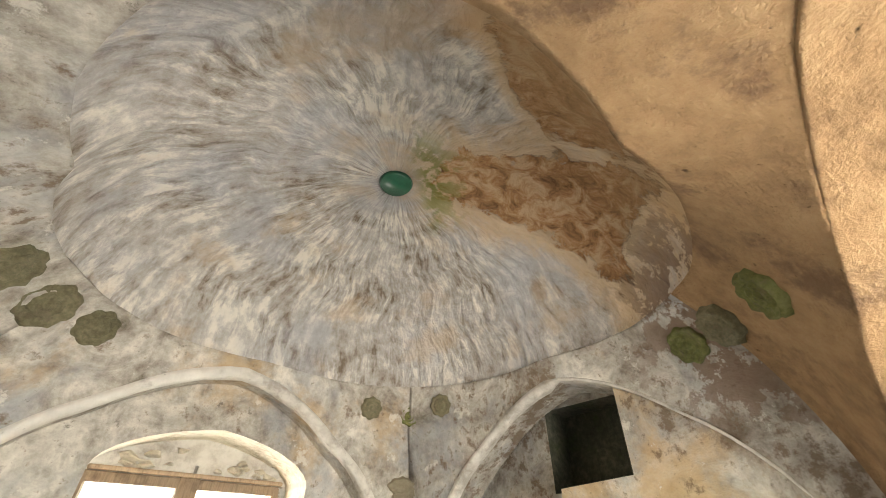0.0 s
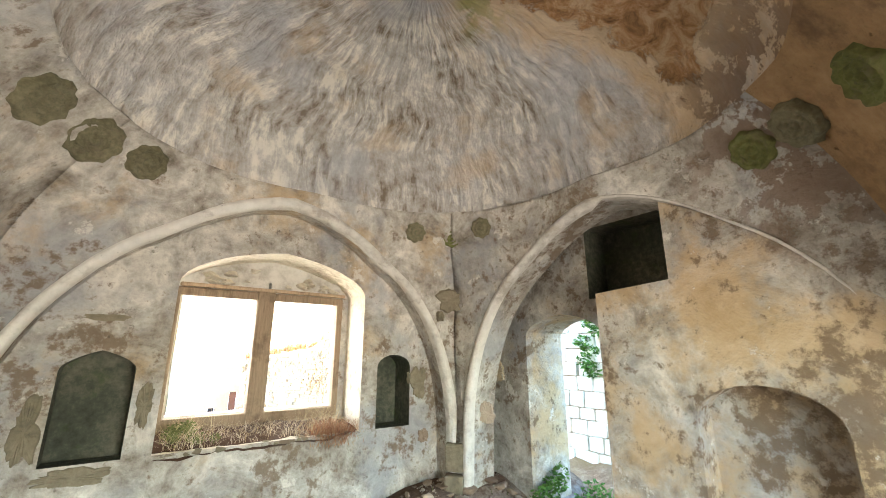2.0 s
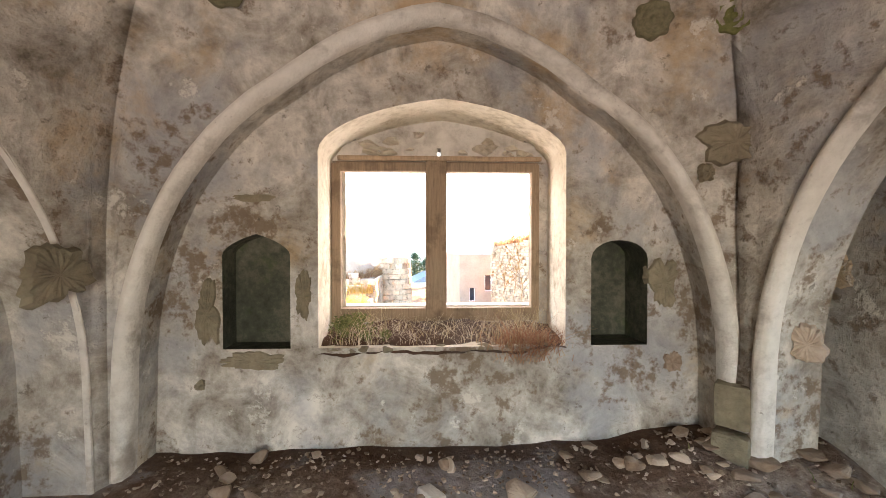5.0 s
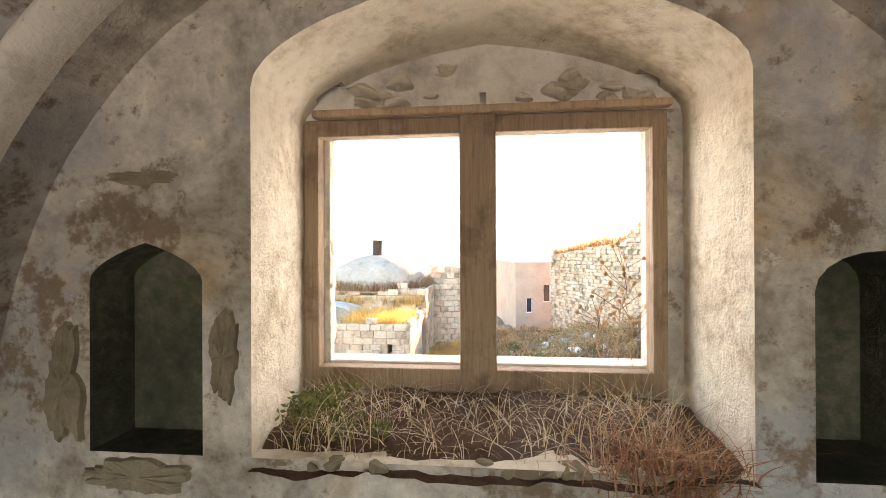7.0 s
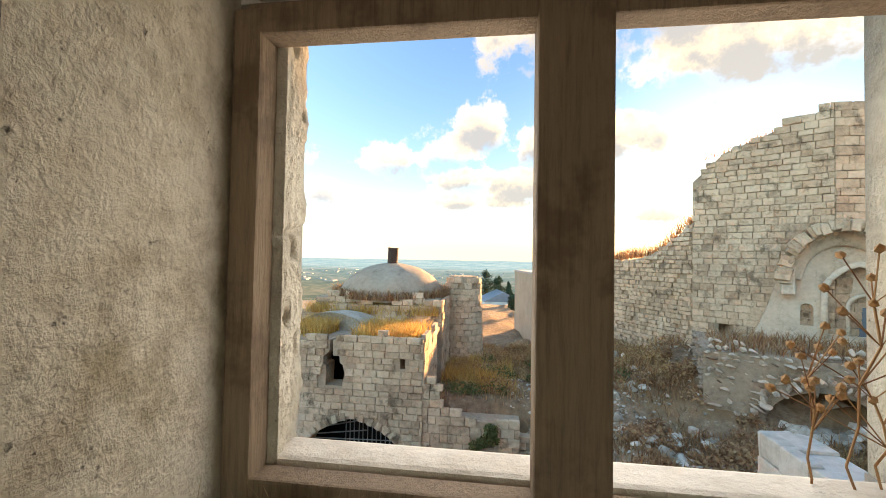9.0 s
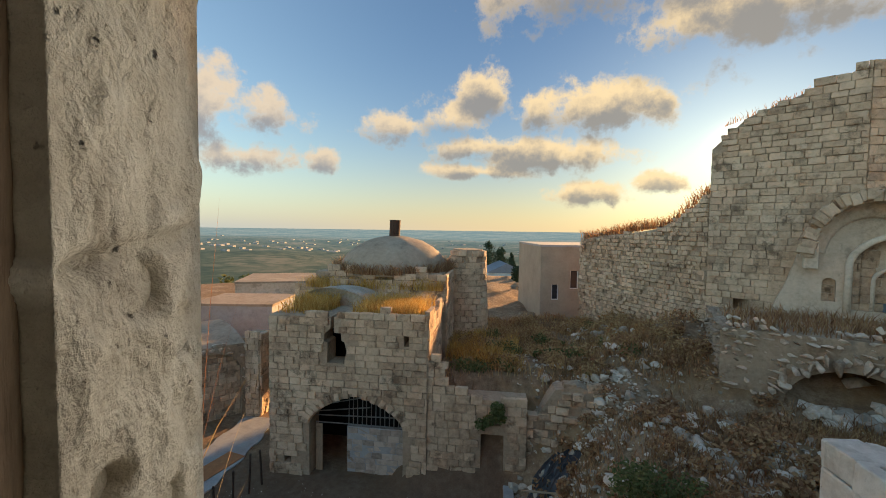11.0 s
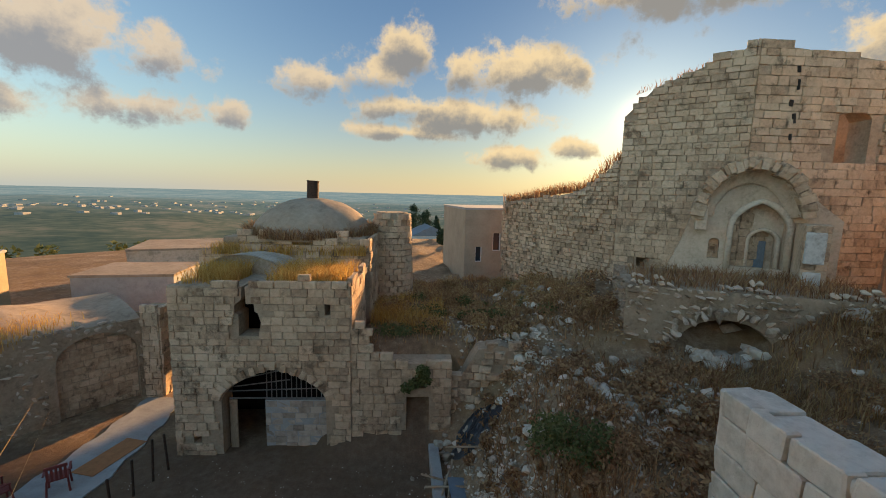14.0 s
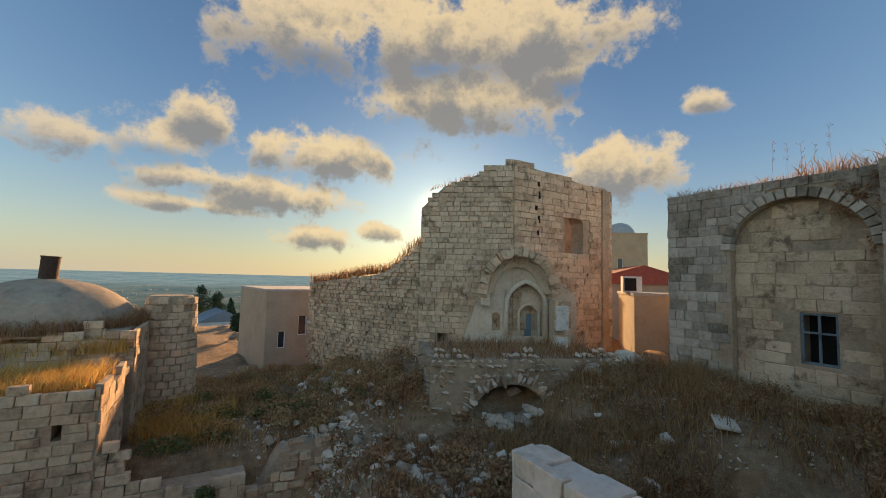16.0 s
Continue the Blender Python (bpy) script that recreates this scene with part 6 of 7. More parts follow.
# ---- window sill growth ----
def sill_growth():
    nx, ny = 40, 14
    verts, faces = [], []
    for j in range(ny + 1):
        for i in range(nx + 1):
            x, y = lerp(0.69, 2.40, i / nx), lerp(3.92, 4.45, j / ny)
            z = 0.83 + 0.06 * ss(3.92, 4.1, y) + 0.05 * ss(4.1, 4.42, y) + 0.035 * rough_at(x, y, 6)
            verts.append((x, y, z))
    for j in range(ny):
        for i in range(nx):
            a = j * (nx + 1) + i
            faces.append((a, a + 1, a + nx + 2, a + nx + 1))
    tagged(new("sill_soil", mesh_of("sill_soil", verts, faces, M["floor"], True)), "mound of grey earth and chaff on the window sill", "soil", kind="stuff")
    pts = []
    for i in range(700):
        x, y = RNG.uniform(0.75, 2.33), RNG.uniform(3.96, 4.42)
        pts.append((x, y, 0.87 + 0.05 * ss(4.0, 4.4, y), RNG.uniform(0.04, 0.13)))
    grass("sill_twigs", pts, M["twig"], "bleached dry twigs and roots tangled on the sill", "twigs", 0.0045, 3.2, 4)
    pts = []
    for i in range(360):
        x = RNG.choice((RNG.gauss(0.92, 0.13), RNG.gauss(2.12, 0.15), RNG.uniform(0.8, 2.3)))
        if 0.72 < x < 2.36:
            pts.append((x, RNG.uniform(3.97, 4.4), 0.87, RNG.uniform(0.08, 0.2) if 1.15 < x < 1.9 else RNG.uniform(0.1, 0.34)))
    grass("sill_grass", pts, M["straw"], "dry straw-coloured grass growing on the sill", "grass", 0.0035, 1.3, 5)
    pts = []
    for i in range(700):
        x, y = RNG.gauss(2.12, 0.12), RNG.gauss(3.97, 0.05)
        pts.append((x, min(y, 4.15), 0.83 + RNG.uniform(-0.08, 0.08), RNG.uniform(0.05, 0.19)))
    grass("sill_russet_plant", pts, M["redstem"], "russet dried plant drooping over the sill edge", "plant", 0.006, 2.0, 3)
    shrub("sill_weed", [((0.78 + RNG.uniform(0, 0.35), 4.0 + RNG.uniform(0, 0.15), 0.9 + RNG.uniform(0, 0.14)), (0.05, 0.05, 0.05)) for _ in range(9)] + [((0.82, 4.05, 0.95), (0.1, 0.06, 0.09)), ((1.0, 4.12, 0.94), (0.1, 0.06, 0.07)), ((0.9, 4.3, 0.98), (0.1, 0.05, 0.08))], M["olive"], "small yellow-green weed on the sill", "weed", 0.014, 70, "stuff")
    spots = [(RNG.uniform(0.75, 2.3), RNG.uniform(3.94, 4.02), 0.83, RNG.uniform(0.03, 0.06)) for _ in range(24)]
    rocks("sill_stone", spots, M["bare"], [rock_mesh("sill_rock", M["bare"], s) for s in (31, 32, 33)], "dark crumbled stone along the broken sill edge", "stone", "stones of the sill edge")


def thistle(x, y, z, h, seed, name="dry_thistle"):
    rng = random.Random(seed)
    t = thing(name, "dry brown thistle stalk with round seed heads", "thistle", (x, y, z), group="dry thistles")
    bm = bmesh.new()
    heads = []
    prev = Vector((0, 0, -0.05))
    for i in range(5):
        nxt = prev + Vector((rng.uniform(-0.03, 0.03), rng.uniform(-0.03, 0.03), h / 5))
        tube(bm, prev, nxt, 0.003, 5)
        if i > 1:
            for k in range(4):
                tip = nxt + Vector((rng.uniform(-0.12, 0.12), rng.uniform(-0.08, 0.08), rng.uniform(0.04, 0.14)))
                tube(bm, nxt, tip, 0.0016, 4)
                heads.append(tip)
        prev = nxt
    heads.append(prev)
    part("stalk", bm, M["brush"], t)
    for p in heads:
        b = bmesh.new()
        bmesh.ops.create_icosphere(b, subdivisions=1, radius=0.011)
        for v in b.verts:
            v.co *= rng.uniform(0.8, 1.25)
        part("seed_head", b, M["brush"], t, "", False, Matrix.Translation(p))


sill_growth()
thistle(2.20, 4.60, 1.06, 0.5, 1)
thistle(2.08, 4.60, 1.06, 0.30, 2)
thistle(2.27, 4.62, 1.06, 0.26, 3)


def jamb_face():
    """Hacked stone on the outer jamb beside the left light."""
    verts, faces = [], []
    ns, nz = 60, 210
    for j in range(nz + 1):
        for i in range(ns + 1):
            s, z = i / ns, lerp(1.0, 2.50, j / nz)
            ragged = 1 + 0.10 * noise.noise(Vector((3.1, 7.7, z * 5))) + 0.05 * noise.noise(Vector((1.1, 2.7, z * 17)))
            y = lerp(4.53, 4.765, s * ragged)
            x = lerp(0.752, 0.690, s)
            d = 0.009 * noise.fractal(Vector((y * 12, z * 9, 1.7)), 0.9, 2.0, 4) + 0.007 * noise.noise(Vector((y * 30, z * 24, 4.4))) + 0.004 * noise.noise(Vector((y * 90 + z * 40, z * 55, 2.2)))
            for hy, hz, hr in ((4.62, 2.22, 0.03), (4.72, 2.05, 0.022), (4.66, 1.62, 0.035), (4.74, 1.55, 0.03), (4.60, 1.42, 0.025), (4.70, 1.33, 0.03)):
                q = ((y - hy) ** 2 + (z - hz) ** 2) / hr ** 2
                d -= 0.045 * math.exp(-q * q)
            d -= 0.025 * math.exp(-((z - 1.66 - 0.15 * (y - 4.6)) / 0.012) ** 2)
            verts.append((x + d * ss(0.0, 0.12, s) + 0.012, y, z))
    for j in range(nz):
        for i in range(ns):
            a = j * (ns + 1) + i
            faces.append((a, a + 1, a + ns + 2, a + ns + 1))
    ob = new("jamb_stone", mesh_of("jamb_stone", verts, faces, M["jamb"], True))
    sol = ob.modifiers.new("thick", "SOLIDIFY")
    sol.thickness, sol.offset = 0.05, -1.0
    tagged(ob, "hacked grey-green stone face of the outer window jamb", "jamb", kind="structure")


jamb_face()


# ---- doorway and yard ----
def door_greenery():
    cl = []
    for i in range(16):
        x, y = RNG.uniform(3.95, 5.0), RNG.uniform(2.1, 3.1)
        cl.append(((x, y, floor_z(min(x, 4.6), y) + RNG.uniform(0.03, 0.2)), (0.13, 0.13, 0.13)))
    for i in range(5):
        cl.append(((4.0 + 0.1 * i, 3.08, 0.12 + 0.05 * i), (0.1, 0.08, 0.16)))
    shrub("doorway_weeds", cl, M["leaf"], "fresh green weeds growing across the doorway threshold", "weeds", 0.03, 90, "stuff")
    pts = [(RNG.uniform(3.0, 4.2), RNG.gauss(2.75, 0.25), 0.0, RNG.uniform(0.03, 0.1)) for _ in range(500)]
    grass("threshold_grass", [(x, y, floor_z(x, y) - 0.01, h) for x, y, z, h in pts], M["olive"], "thin olive grass near the doorway", "grass", 0.008, 0.9, 2)
    t = thing("yard_wall", "sunlit pale stone yard wall with ivy outside the door", "wall", (7.6, 4, -0.3))
    core = part("core", boxes((-0.1, 0.5, -2.2, 2.0, -0.4, 2.9)), M["mortar"], t)
    masonry(core, (-0.1, 2.0), (-0.1, -2.2), -0.3, lambda s: 2.8 + 0.2 * math.sin(s * 4), None, 0.26, (0.3, 0.55), 0.05, "white_block", 130, seed=91)
    cl = [((7.42, 4.6 + RNG.uniform(-0.25, 0.25), 1.3 + 0.18 * i), (0.1, 0.22, 0.16)) for i in range(7)]
    shrub("ivy", cl, M["leaf"], "bright green ivy hanging on the yard wall", "ivy", 0.05, 110, "stuff")


door_greenery()


# ---- court and ruins: loose things ----
def west_ledge():
    """Broken buttress head left of the window, overgrown with tall grass."""
    t = thing("buttress", "broken rubble buttress outside the window, overgrown with grass", "buttress", (-0.9, 5.5, -7))
    core = part("core", boxes((-1.5, 1.1, -0.68, 0.35, -0.4, 6.3)), M["mortar"], t)
    masonry(core, (1.1, -0.6), (1.1, 0.35), 0.0, lambda s: 6.3, None, 0.3, (0.3, 0.5), 0.04, "limestone", 80, seed=95)
    masonry(core, (1.1, 0.35), (-1.5, 0.35), 0.0, lambda s: 6.3, None, 0.3, (0.3, 0.5), 0.04, "limestone", 40, seed=96)
    def beside(n, lo, hi, near, deep):
        out = []
        for _ in range(n):
            y = RNG.uniform(5.0, 5.78)
            x = 1.02 - 1.42 * (y - 4.632) - near - deep * RNG.random() ** 1.6
            out.append((x, y, -0.72, RNG.uniform(lo, hi)))
        return out

    grass("tall_grass", beside(240, 0.9, 1.7, 0.05, 1.1), M["goldgrass"], "tall golden dry grass on the broken buttress", "grass", 0.008, 0.35, 5)
    grass("grass_stems", beside(16, 2.3, 3.4, 0.0, 0.4), M["redstem"], "long russet grass stems leaning past the window", "grass", 0.008, 0.22, 7)
    pts = beside(60, 1.5, 2.5, 0.0, 0.7)
    grass("golden_stems", pts, M["straw"], "golden dry stems standing at the buttress edge", "grass", 0.007, 0.3, 6)
    # feathery seed heads on the long stems
    heads = []
    for x, y, z, h in pts[:16]:
        for k in range(16):
            heads.append((x + RNG.uniform(-0.07, 0.07), y + RNG.uniform(-0.1, 0.1), -0.72 + h * RNG.uniform(0.64, 0.82), RNG.uniform(0.05, 0.13)))
    grass("seed_heads", heads, M["redstem"], "loose russet seed heads of the long grass", "grass", 0.007, 0.8, 2)


west_ledge()


def plastic_chair():
    t = thing("plastic_chair", "red-brown moulded plastic armchair on the court path", "chair", (0, 0, 0), group="chairs in the court")
    part("seat", boxes((-0.24, 0.24, -0.22, 0.24, 0.40, 0.44), bevel=0.015), M["chair_red"], t)
    for x, y in ((-0.22, -0.2), (0.22, -0.2), (-0.22, 0.22), (0.22, 0.22)):
        part("leg", tube(bmesh.new(), (x * 1.12, y * 1.15, 0), (x, y, 0.41), 0.028, 6, 0.024), M["chair_red"], t)
    for x in (-0.19, -0.095, 0, 0.095, 0.19):
        part("back_slat", boxes((x - 0.03, x + 0.03, 0.24, 0.26, 0.44, 0.80), bevel=0.006), M["chair_red"], t)
    part("back_rail", boxes((-0.25, 0.25, 0.235, 0.275, 0.78, 0.87), bevel=0.018), M["chair_red"], t)
    for s in (-1, 1):
        part("armrest", boxes((s * 0.27 - 0.03, s * 0.27 + 0.03, -0.2, 0.25, 0.62, 0.65), bevel=0.012), M["chair_red"], t)
        part("arm_post", tube(bmesh.new(), (s * 0.27, -0.17, 0.42), (s * 0.27, -0.17, 0.63), 0.022, 6), M["chair_red"], t)
    return t


CH = plastic_chair()
for x, y, turn in ((-10.15, 15.15, 150), (-10.45, 14.45, 200), (-8.25, 13.3, 170)):
    copy_thing(CH, pose(x, y, -6.94, 0, 0, turn))
CH.matrix_basis = pose(-9.1, 15.75, -6.94, 0, 0, 215)


SLAB = (13.0, 10.5)


def court():
    verts, faces = [], []
    n = 24
    for i in range(n + 1):
        t = i / n
        cx, cy = lerp(-9.9, -9.4, t) + 0.5 * math.sin(t * 3), lerp(11.5, 21.0, t)
        w = lerp(1.3, 0.75, t) + 0.08 * math.sin(i * 1.7)
        verts += [(cx - w, cy, -6.945), (cx + w, cy, -6.945), (cx - w, cy, -7.1), (cx + w, cy, -7.1)]
    for i in range(n):
        k = 4 * i
        faces += [(k, k + 1, k + 5, k + 4), (k + 1, k + 3, k + 7, k + 5), (k + 2, k, k + 4, k + 6)]
    tagged(new("path", mesh_of("path", verts, faces, M["concrete"])), "worn grey concrete path along the low building", "path", kind="structure")
    ob = part("mat", boxes((-0.4, 0.4, -0.9, 0.9, 0, 0.02), bevel=0.006), M["mat_orange"], None, "", False, pose(-8.75, 17.2, -6.943, 0, 0, -14))
    tagged(ob, "orange-brown mat lying on the concrete path", "mat")
    for x, y, h in ((-6.75, 16.1, 1.3), (-6.9, 15.5, 1.1), (-7.05, 14.9, 1.0), (-6.6, 16.6, 1.2), (-7.1, 14.3, 0.9)):
        bm = tube(bmesh.new(), (0, 0, -0.1), (RNG.uniform(-0.06, 0.06), RNG.uniform(-0.06, 0.06), h), 0.035, 8)
        ob = part("iron_post", bm, M["iron"], None, "", False, Matrix.Translation((x, y, -7.0)))
        tagged(ob, "short dark iron post standing in the court", "post", "iron posts in the court")
    z = ground_z(3.3, 16.4)
    verts, faces = [], []
    for j in range(13):
        for i in range(17):
            u, v = i / 16 * 2 - 1, j / 12 * 2 - 1
            k = max(0, 1 - u * u - v * v)
            verts.append((3.0 + u * 0.9, 16.8 + v * 0.6, ground_z(3.0 + u * 0.9, 16.8 + v * 0.6) - 0.03 + k * 0.4 + 0.14 * k * rough_at(u * 3, v * 3, 1.5)))
    for j in range(12):
        for i in range(16):
            k = j * 17 + i
            faces.append((k, k + 1, k + 18, k + 17))
    tagged(new("plastic_sheet", mesh_of("plastic_sheet", verts, faces, M["bag"], False)), "crumpled black plastic sheet on the rubble bank", "plastic sheet")
    for i in range(5):
        a = RNG.uniform(0, 180)
        bm = tube(bmesh.new(), (-0.7, 0, 0), (0.7, 0, 0.08), 0.035, 6)
        x, y = 2.2 + RNG.uniform(-0.4, 0.5), 15.6 + RNG.uniform(-0.8, 0.6)
        ob = part("loose_pole", bm, M["wood_pale"], None, "", False, pose(x, y, ground_z(x, y) + 0.28, RNG.uniform(-10, 10), RNG.uniform(-25, 10), a))
        tagged(ob, "loose weathered pole lying on the rubble bank", "pole", "poles on the rubble bank")
    ob = part("sheet_metal", boxes((-0.3, 0.3, -0.9, 0.9, 0, 0.02), bevel=0.005), M["roof_blue"], None, "", False, pose(2.35, 14.5, ground_z(2.35, 14.5) + 0.12, 4, 8, 6))
    tagged(ob, "pale blue-grey metal sheet leaning on the bank", "metal sheet")
    ob = part("fallen_slab", boxes((-0.42, 0.42, -0.27, 0.27, 0, 0.08), bevel=0.03), M["rubble"], None, "", False, pose(SLAB[0], SLAB[1], ground_z(*SLAB) + 0.14, 4, -5, 35))
    tagged(ob, "grey concrete slab lying in the dry grass", "slab")


court()


def bank_stones():
    near = []
    for cx, cy, sx, sy, n, lo, hi in ((7.0, 13.6, 1.0, 0.8, 60, 0.08, 0.22), (4.6, 17.2, 0.9, 1.4, 40, 0.10, 0.24), (6.0, 23.5, 0.7, 2.2, 60, 0.12, 0.28), (6.3, 15.6, 0.7, 0.5, 22, 0.12, 0.26),
                                      (10.7, 16.3, 0.6, 0.4, 30, 0.14, 0.30), (3.0, 13.8, 0.6, 1.0, 34, 0.07, 0.18), (2.6, 17.0, 0.5, 0.5, 20, 0.1, 0.22), (14.8, 15.6, 0.8, 0.5, 12, 0.2, 0.45), (11.0, 13.5, 1.6, 1.0, 18, 0.1, 0.25)):
        for _ in range(n):
            x, y = RNG.gauss(cx, sx), RNG.gauss(cy, sy)
            if 4.0 < x < 4.9 and y < 8.7:
                continue
            near.append((x, y, ground_z(x, y) - 0.02, RNG.uniform(lo, hi) * 1.3))
    rocks("fallen_block", near[:300], M["rubble"], [rock_mesh("fallen_block_mesh", M["rubble"], s, 0.8) for s in range(70, 78)], "pale limestone block fallen on the rubble bank", "stone", "fallen blocks on the bank")
    far = []
    for _ in range(2700):
        x = RNG.choice((RNG.uniform(1.6, 9.5), RNG.gauss(3.0, 0.8), RNG.gauss(6.5, 1.6)))
        y = RNG.uniform(8.5, 24.0)
        if (4.0 < x < 4.9 and y < 8.7) or (x < 1.9 and y > 17):
            continue
        far.append((x, y, ground_z(x, y) - 0.01, RNG.uniform(0.03, 0.15) * RNG.uniform(0.5, 1.0)))
    for cx, cy, sx, sy, n in ((3.1, 13.2, 0.5, 1.0, 1500), (7.0, 13.6, 0.8, 0.6, 900), (6.0, 23.4, 0.6, 1.8, 800), (4.6, 17.4, 0.6, 1.0, 500)):
        for _ in range(n):
            x, y = RNG.gauss(cx, sx), RNG.gauss(cy, sy)
            far.append((x, y, ground_z(x, y), RNG.uniform(0.03, 0.11)))
    for _ in range(700):
        x, y = RNG.uniform(8.5, 15.5), RNG.uniform(6.5, 16)
        far.append((x, y, ground_z(x, y), RNG.uniform(0.03, 0.1)))
    for _ in range(500):
        x, y = RNG.uniform(-8, 1.5), RNG.uniform(9, 17)
        far.append((x, y, ground_z(x, y), RNG.uniform(0.01, 0.035)))
    scatter_rocks("bank_rubble", far, M["rubble_far"], "pale rubble and chips strewn over the banks and court")


bank_stones()


def dry_growth():
    def patch(n, x0, x1, y0, y1, lo, hi, clump=0.5, zf=ground_z):
        out = []
        while len(out) < n:
            x, y = RNG.uniform(x0, x1), RNG.uniform(y0, y1)
            if noise.noise(Vector((x * 0.55, y * 0.55, 2.2))) + RNG.uniform(-0.45, 0.45) < clump - 0.5:
                continue
            if (4.05 < x < 4.85 and y < 8.6) or (8.0 < x < 16 and 14.8 < y < 22 and y > 20.2 - (x - 8) * 0.36 - 2.6):
                continue
            out.append((x, y, zf(x, y) - 0.02, RNG.uniform(lo, hi)))
        return out

    grass("bank_brush", patch(9000, 3.0, 10.5, 10.0, 22.0, 0.12, 0.5, 0.55), M["brush"], "brown dry brush covering the rubble bank", "brush", 0.03, 0.9, 3)
    grass("hill_grass", patch(9000, -0.9, 9.0, 18.4, 33.0, 0.15, 0.55, 0.5), M["drygrass"], "straw-coloured grass on the slope behind the gatehouse", "grass", 0.03, 0.7, 3)
    grass("hill_brush", patch(6000, -0.9, 9.5, 18.0, 33.0, 0.2, 0.6, 0.6), M["brush"], "brown scrub on the slope behind the gatehouse", "brush", 0.035, 0.9, 3)
    # sunlight here is in the blade colour; buildings block the sun lamp
    grass("sunlit_grass", patch(2400, -0.9, 2.2, 19.5, 25.0, 0.3, 0.8, 0.5), M["goldgrass"], "golden grass beside the domed house, sunlight put into its colour", "grass", 0.03, 0.6, 3)
    grass("terrace_grass", patch(9000, 8.8, 16.2, 5.8, 15.5, 0.2, 0.75, 0.45), M["drygrass"], "dry grass before the arched building", "grass", 0.025, 0.7, 3)
    grass("terrace_brush", patch(7000, 8.5, 16.2, 6.0, 16.0, 0.2, 0.7, 0.5), M["brush"], "brown scrub before the arched building", "brush", 0.03, 0.9, 3)
    flat = lambda z: (lambda x, y: z)
    roofs = []
    roofs += patch(1900, -6.6, -5.0, 17.6, 20.5, 0.3, 0.85, 0.4, flat(-1.4))
    roofs += patch(2200, -3.9, -1.3, 17.6, 20.5, 0.3, 0.85, 0.4, flat(-1.4))
    roofs += patch(2000, -7.9, -1.2, 21.4, 22.1, 0.3, 0.75, 0.4, flat(-0.95))
    ring = []
    for _ in range(1500):
        a, r = RNG.uniform(-math.pi, math.pi), RNG.uniform(2.3, 2.95)
        ring.append((-4.05 + r * math.cos(a), 24.3 + 0.85 * r * math.sin(a), -0.32, RNG.uniform(0.25, 0.85)))
    grass("dome_grass", ring, M["brush"], "russet dry weeds round the foot of the dome", "weeds", 0.03, 0.8, 3)
    grass("gatehouse_grass", roofs, M["goldgrass"], "golden dry grass on the gatehouse roof", "grass", 0.025, 0.7, 3)
    ring = []
    for _ in range(2200):
        a = RNG.uniform(math.pi * 0.9, math.pi * 2.15)
        r = RNG.uniform(2.55, 3.0)
        ring.append((-4.05 + r * math.cos(a), 24.3 + r * math.sin(a), -0.35, RNG.uniform(0.2, 0.7)))
    grass("dome_grass", ring, M["brush"], "brown weeds round the foot of the dome", "grass", 0.03, 0.9, 3)
    tops = []
    for _ in range(1700):
        f = RNG.random()
        x, y = lerp(6.2, 9.9, f) + RNG.uniform(0, 0.6), lerp(30.0, 22.7, f) + RNG.uniform(0, 0.4)
        z = lerp(1.25, 1.9, ss(0, 0.7, f)) + 1.4 * ss(0.72, 1.0, f)
        tops.append((x, y, z, RNG.uniform(0.2, 0.8)))
    for _ in range(260):
        f = RNG.random()
        if RNG.random() < 0.5:
            tops.append((lerp(10.2, 13.5, f) + 0.25, lerp(22.5, 20.1, f) + 0.3, lerp(6.15, 7.4, f), RNG.uniform(0.1, 0.4)))
        else:
            tops.append((lerp(13.7, 20.5, f), 20.35, lerp(7.4, 6.8, f), RNG.uniform(0.1, 0.35)))
    grass("wall_top_weeds", tops, M["brush"], "dry weeds along the tops of the ruined walls", "weeds", 0.03, 0.7, 3)
    ter = []
    for _ in range(1800):
        u, v = RNG.uniform(0.3, 7.0), RNG.uniform(0.1, 3.4)
        c, s = math.cos(radians(-20)), math.sin(radians(-20))
        ter.append((8.0 + u * c - v * s, 17.6 + u * s + v * c, -1.22, RNG.uniform(0.2, 0.65)))
    grass("porch_grass", ter, M["brush"], "dry brown grass on the terrace before the porch", "grass", 0.03, 0.8, 3)
    roof = []
    for _ in range(1700):
        y = RNG.uniform(5.5, 14.0)
        roof.append((RNG.uniform(16.3, 17.2), y, 4.9, RNG.uniform(0.1, 0.55) * (1.7 if y < 10 else 1.0)))
    grass("roof_weeds", roof, M["brush"], "dry weeds on the roof edge of the arched building", "weeds", 0.025, 0.9, 3)
    vault = [(lerp(-15.5, -11.5, RNG.random()) + RNG.uniform(-2, 0.2), lerp(15.0, 19.0, RNG.random()) + RNG.uniform(0, 2), -3.45, RNG.uniform(0.15, 0.5)) for _ in range(2600)]
    grass("vault_grass", vault, M["goldgrass"], "golden grass on the vaulted building's roof", "grass", 0.025, 0.7, 3)


dry_growth()


def scrub_clumps(name, n, x0, x1, y0, y1, lo, hi, material, label, size, count):
    cl = []
    while len(cl) < n:
        x, y = RNG.uniform(x0, x1), RNG.uniform(y0, y1)
        if noise.noise(Vector((x * 0.5, y * 0.5, 7.7))) + RNG.uniform(-0.4, 0.4) < 0.02 or (4.0 < x < 4.9 and y < 8.9):
            continue
        h = RNG.uniform(lo, hi)
        cl.append(((x, y, ground_z(x, y) + h * 0.55), (h * RNG.uniform(0.8, 1.5), h * RNG.uniform(0.8, 1.5), h * 0.7)))
    shrub(name, cl, M[material], label, "scrub", size, count, "stuff")


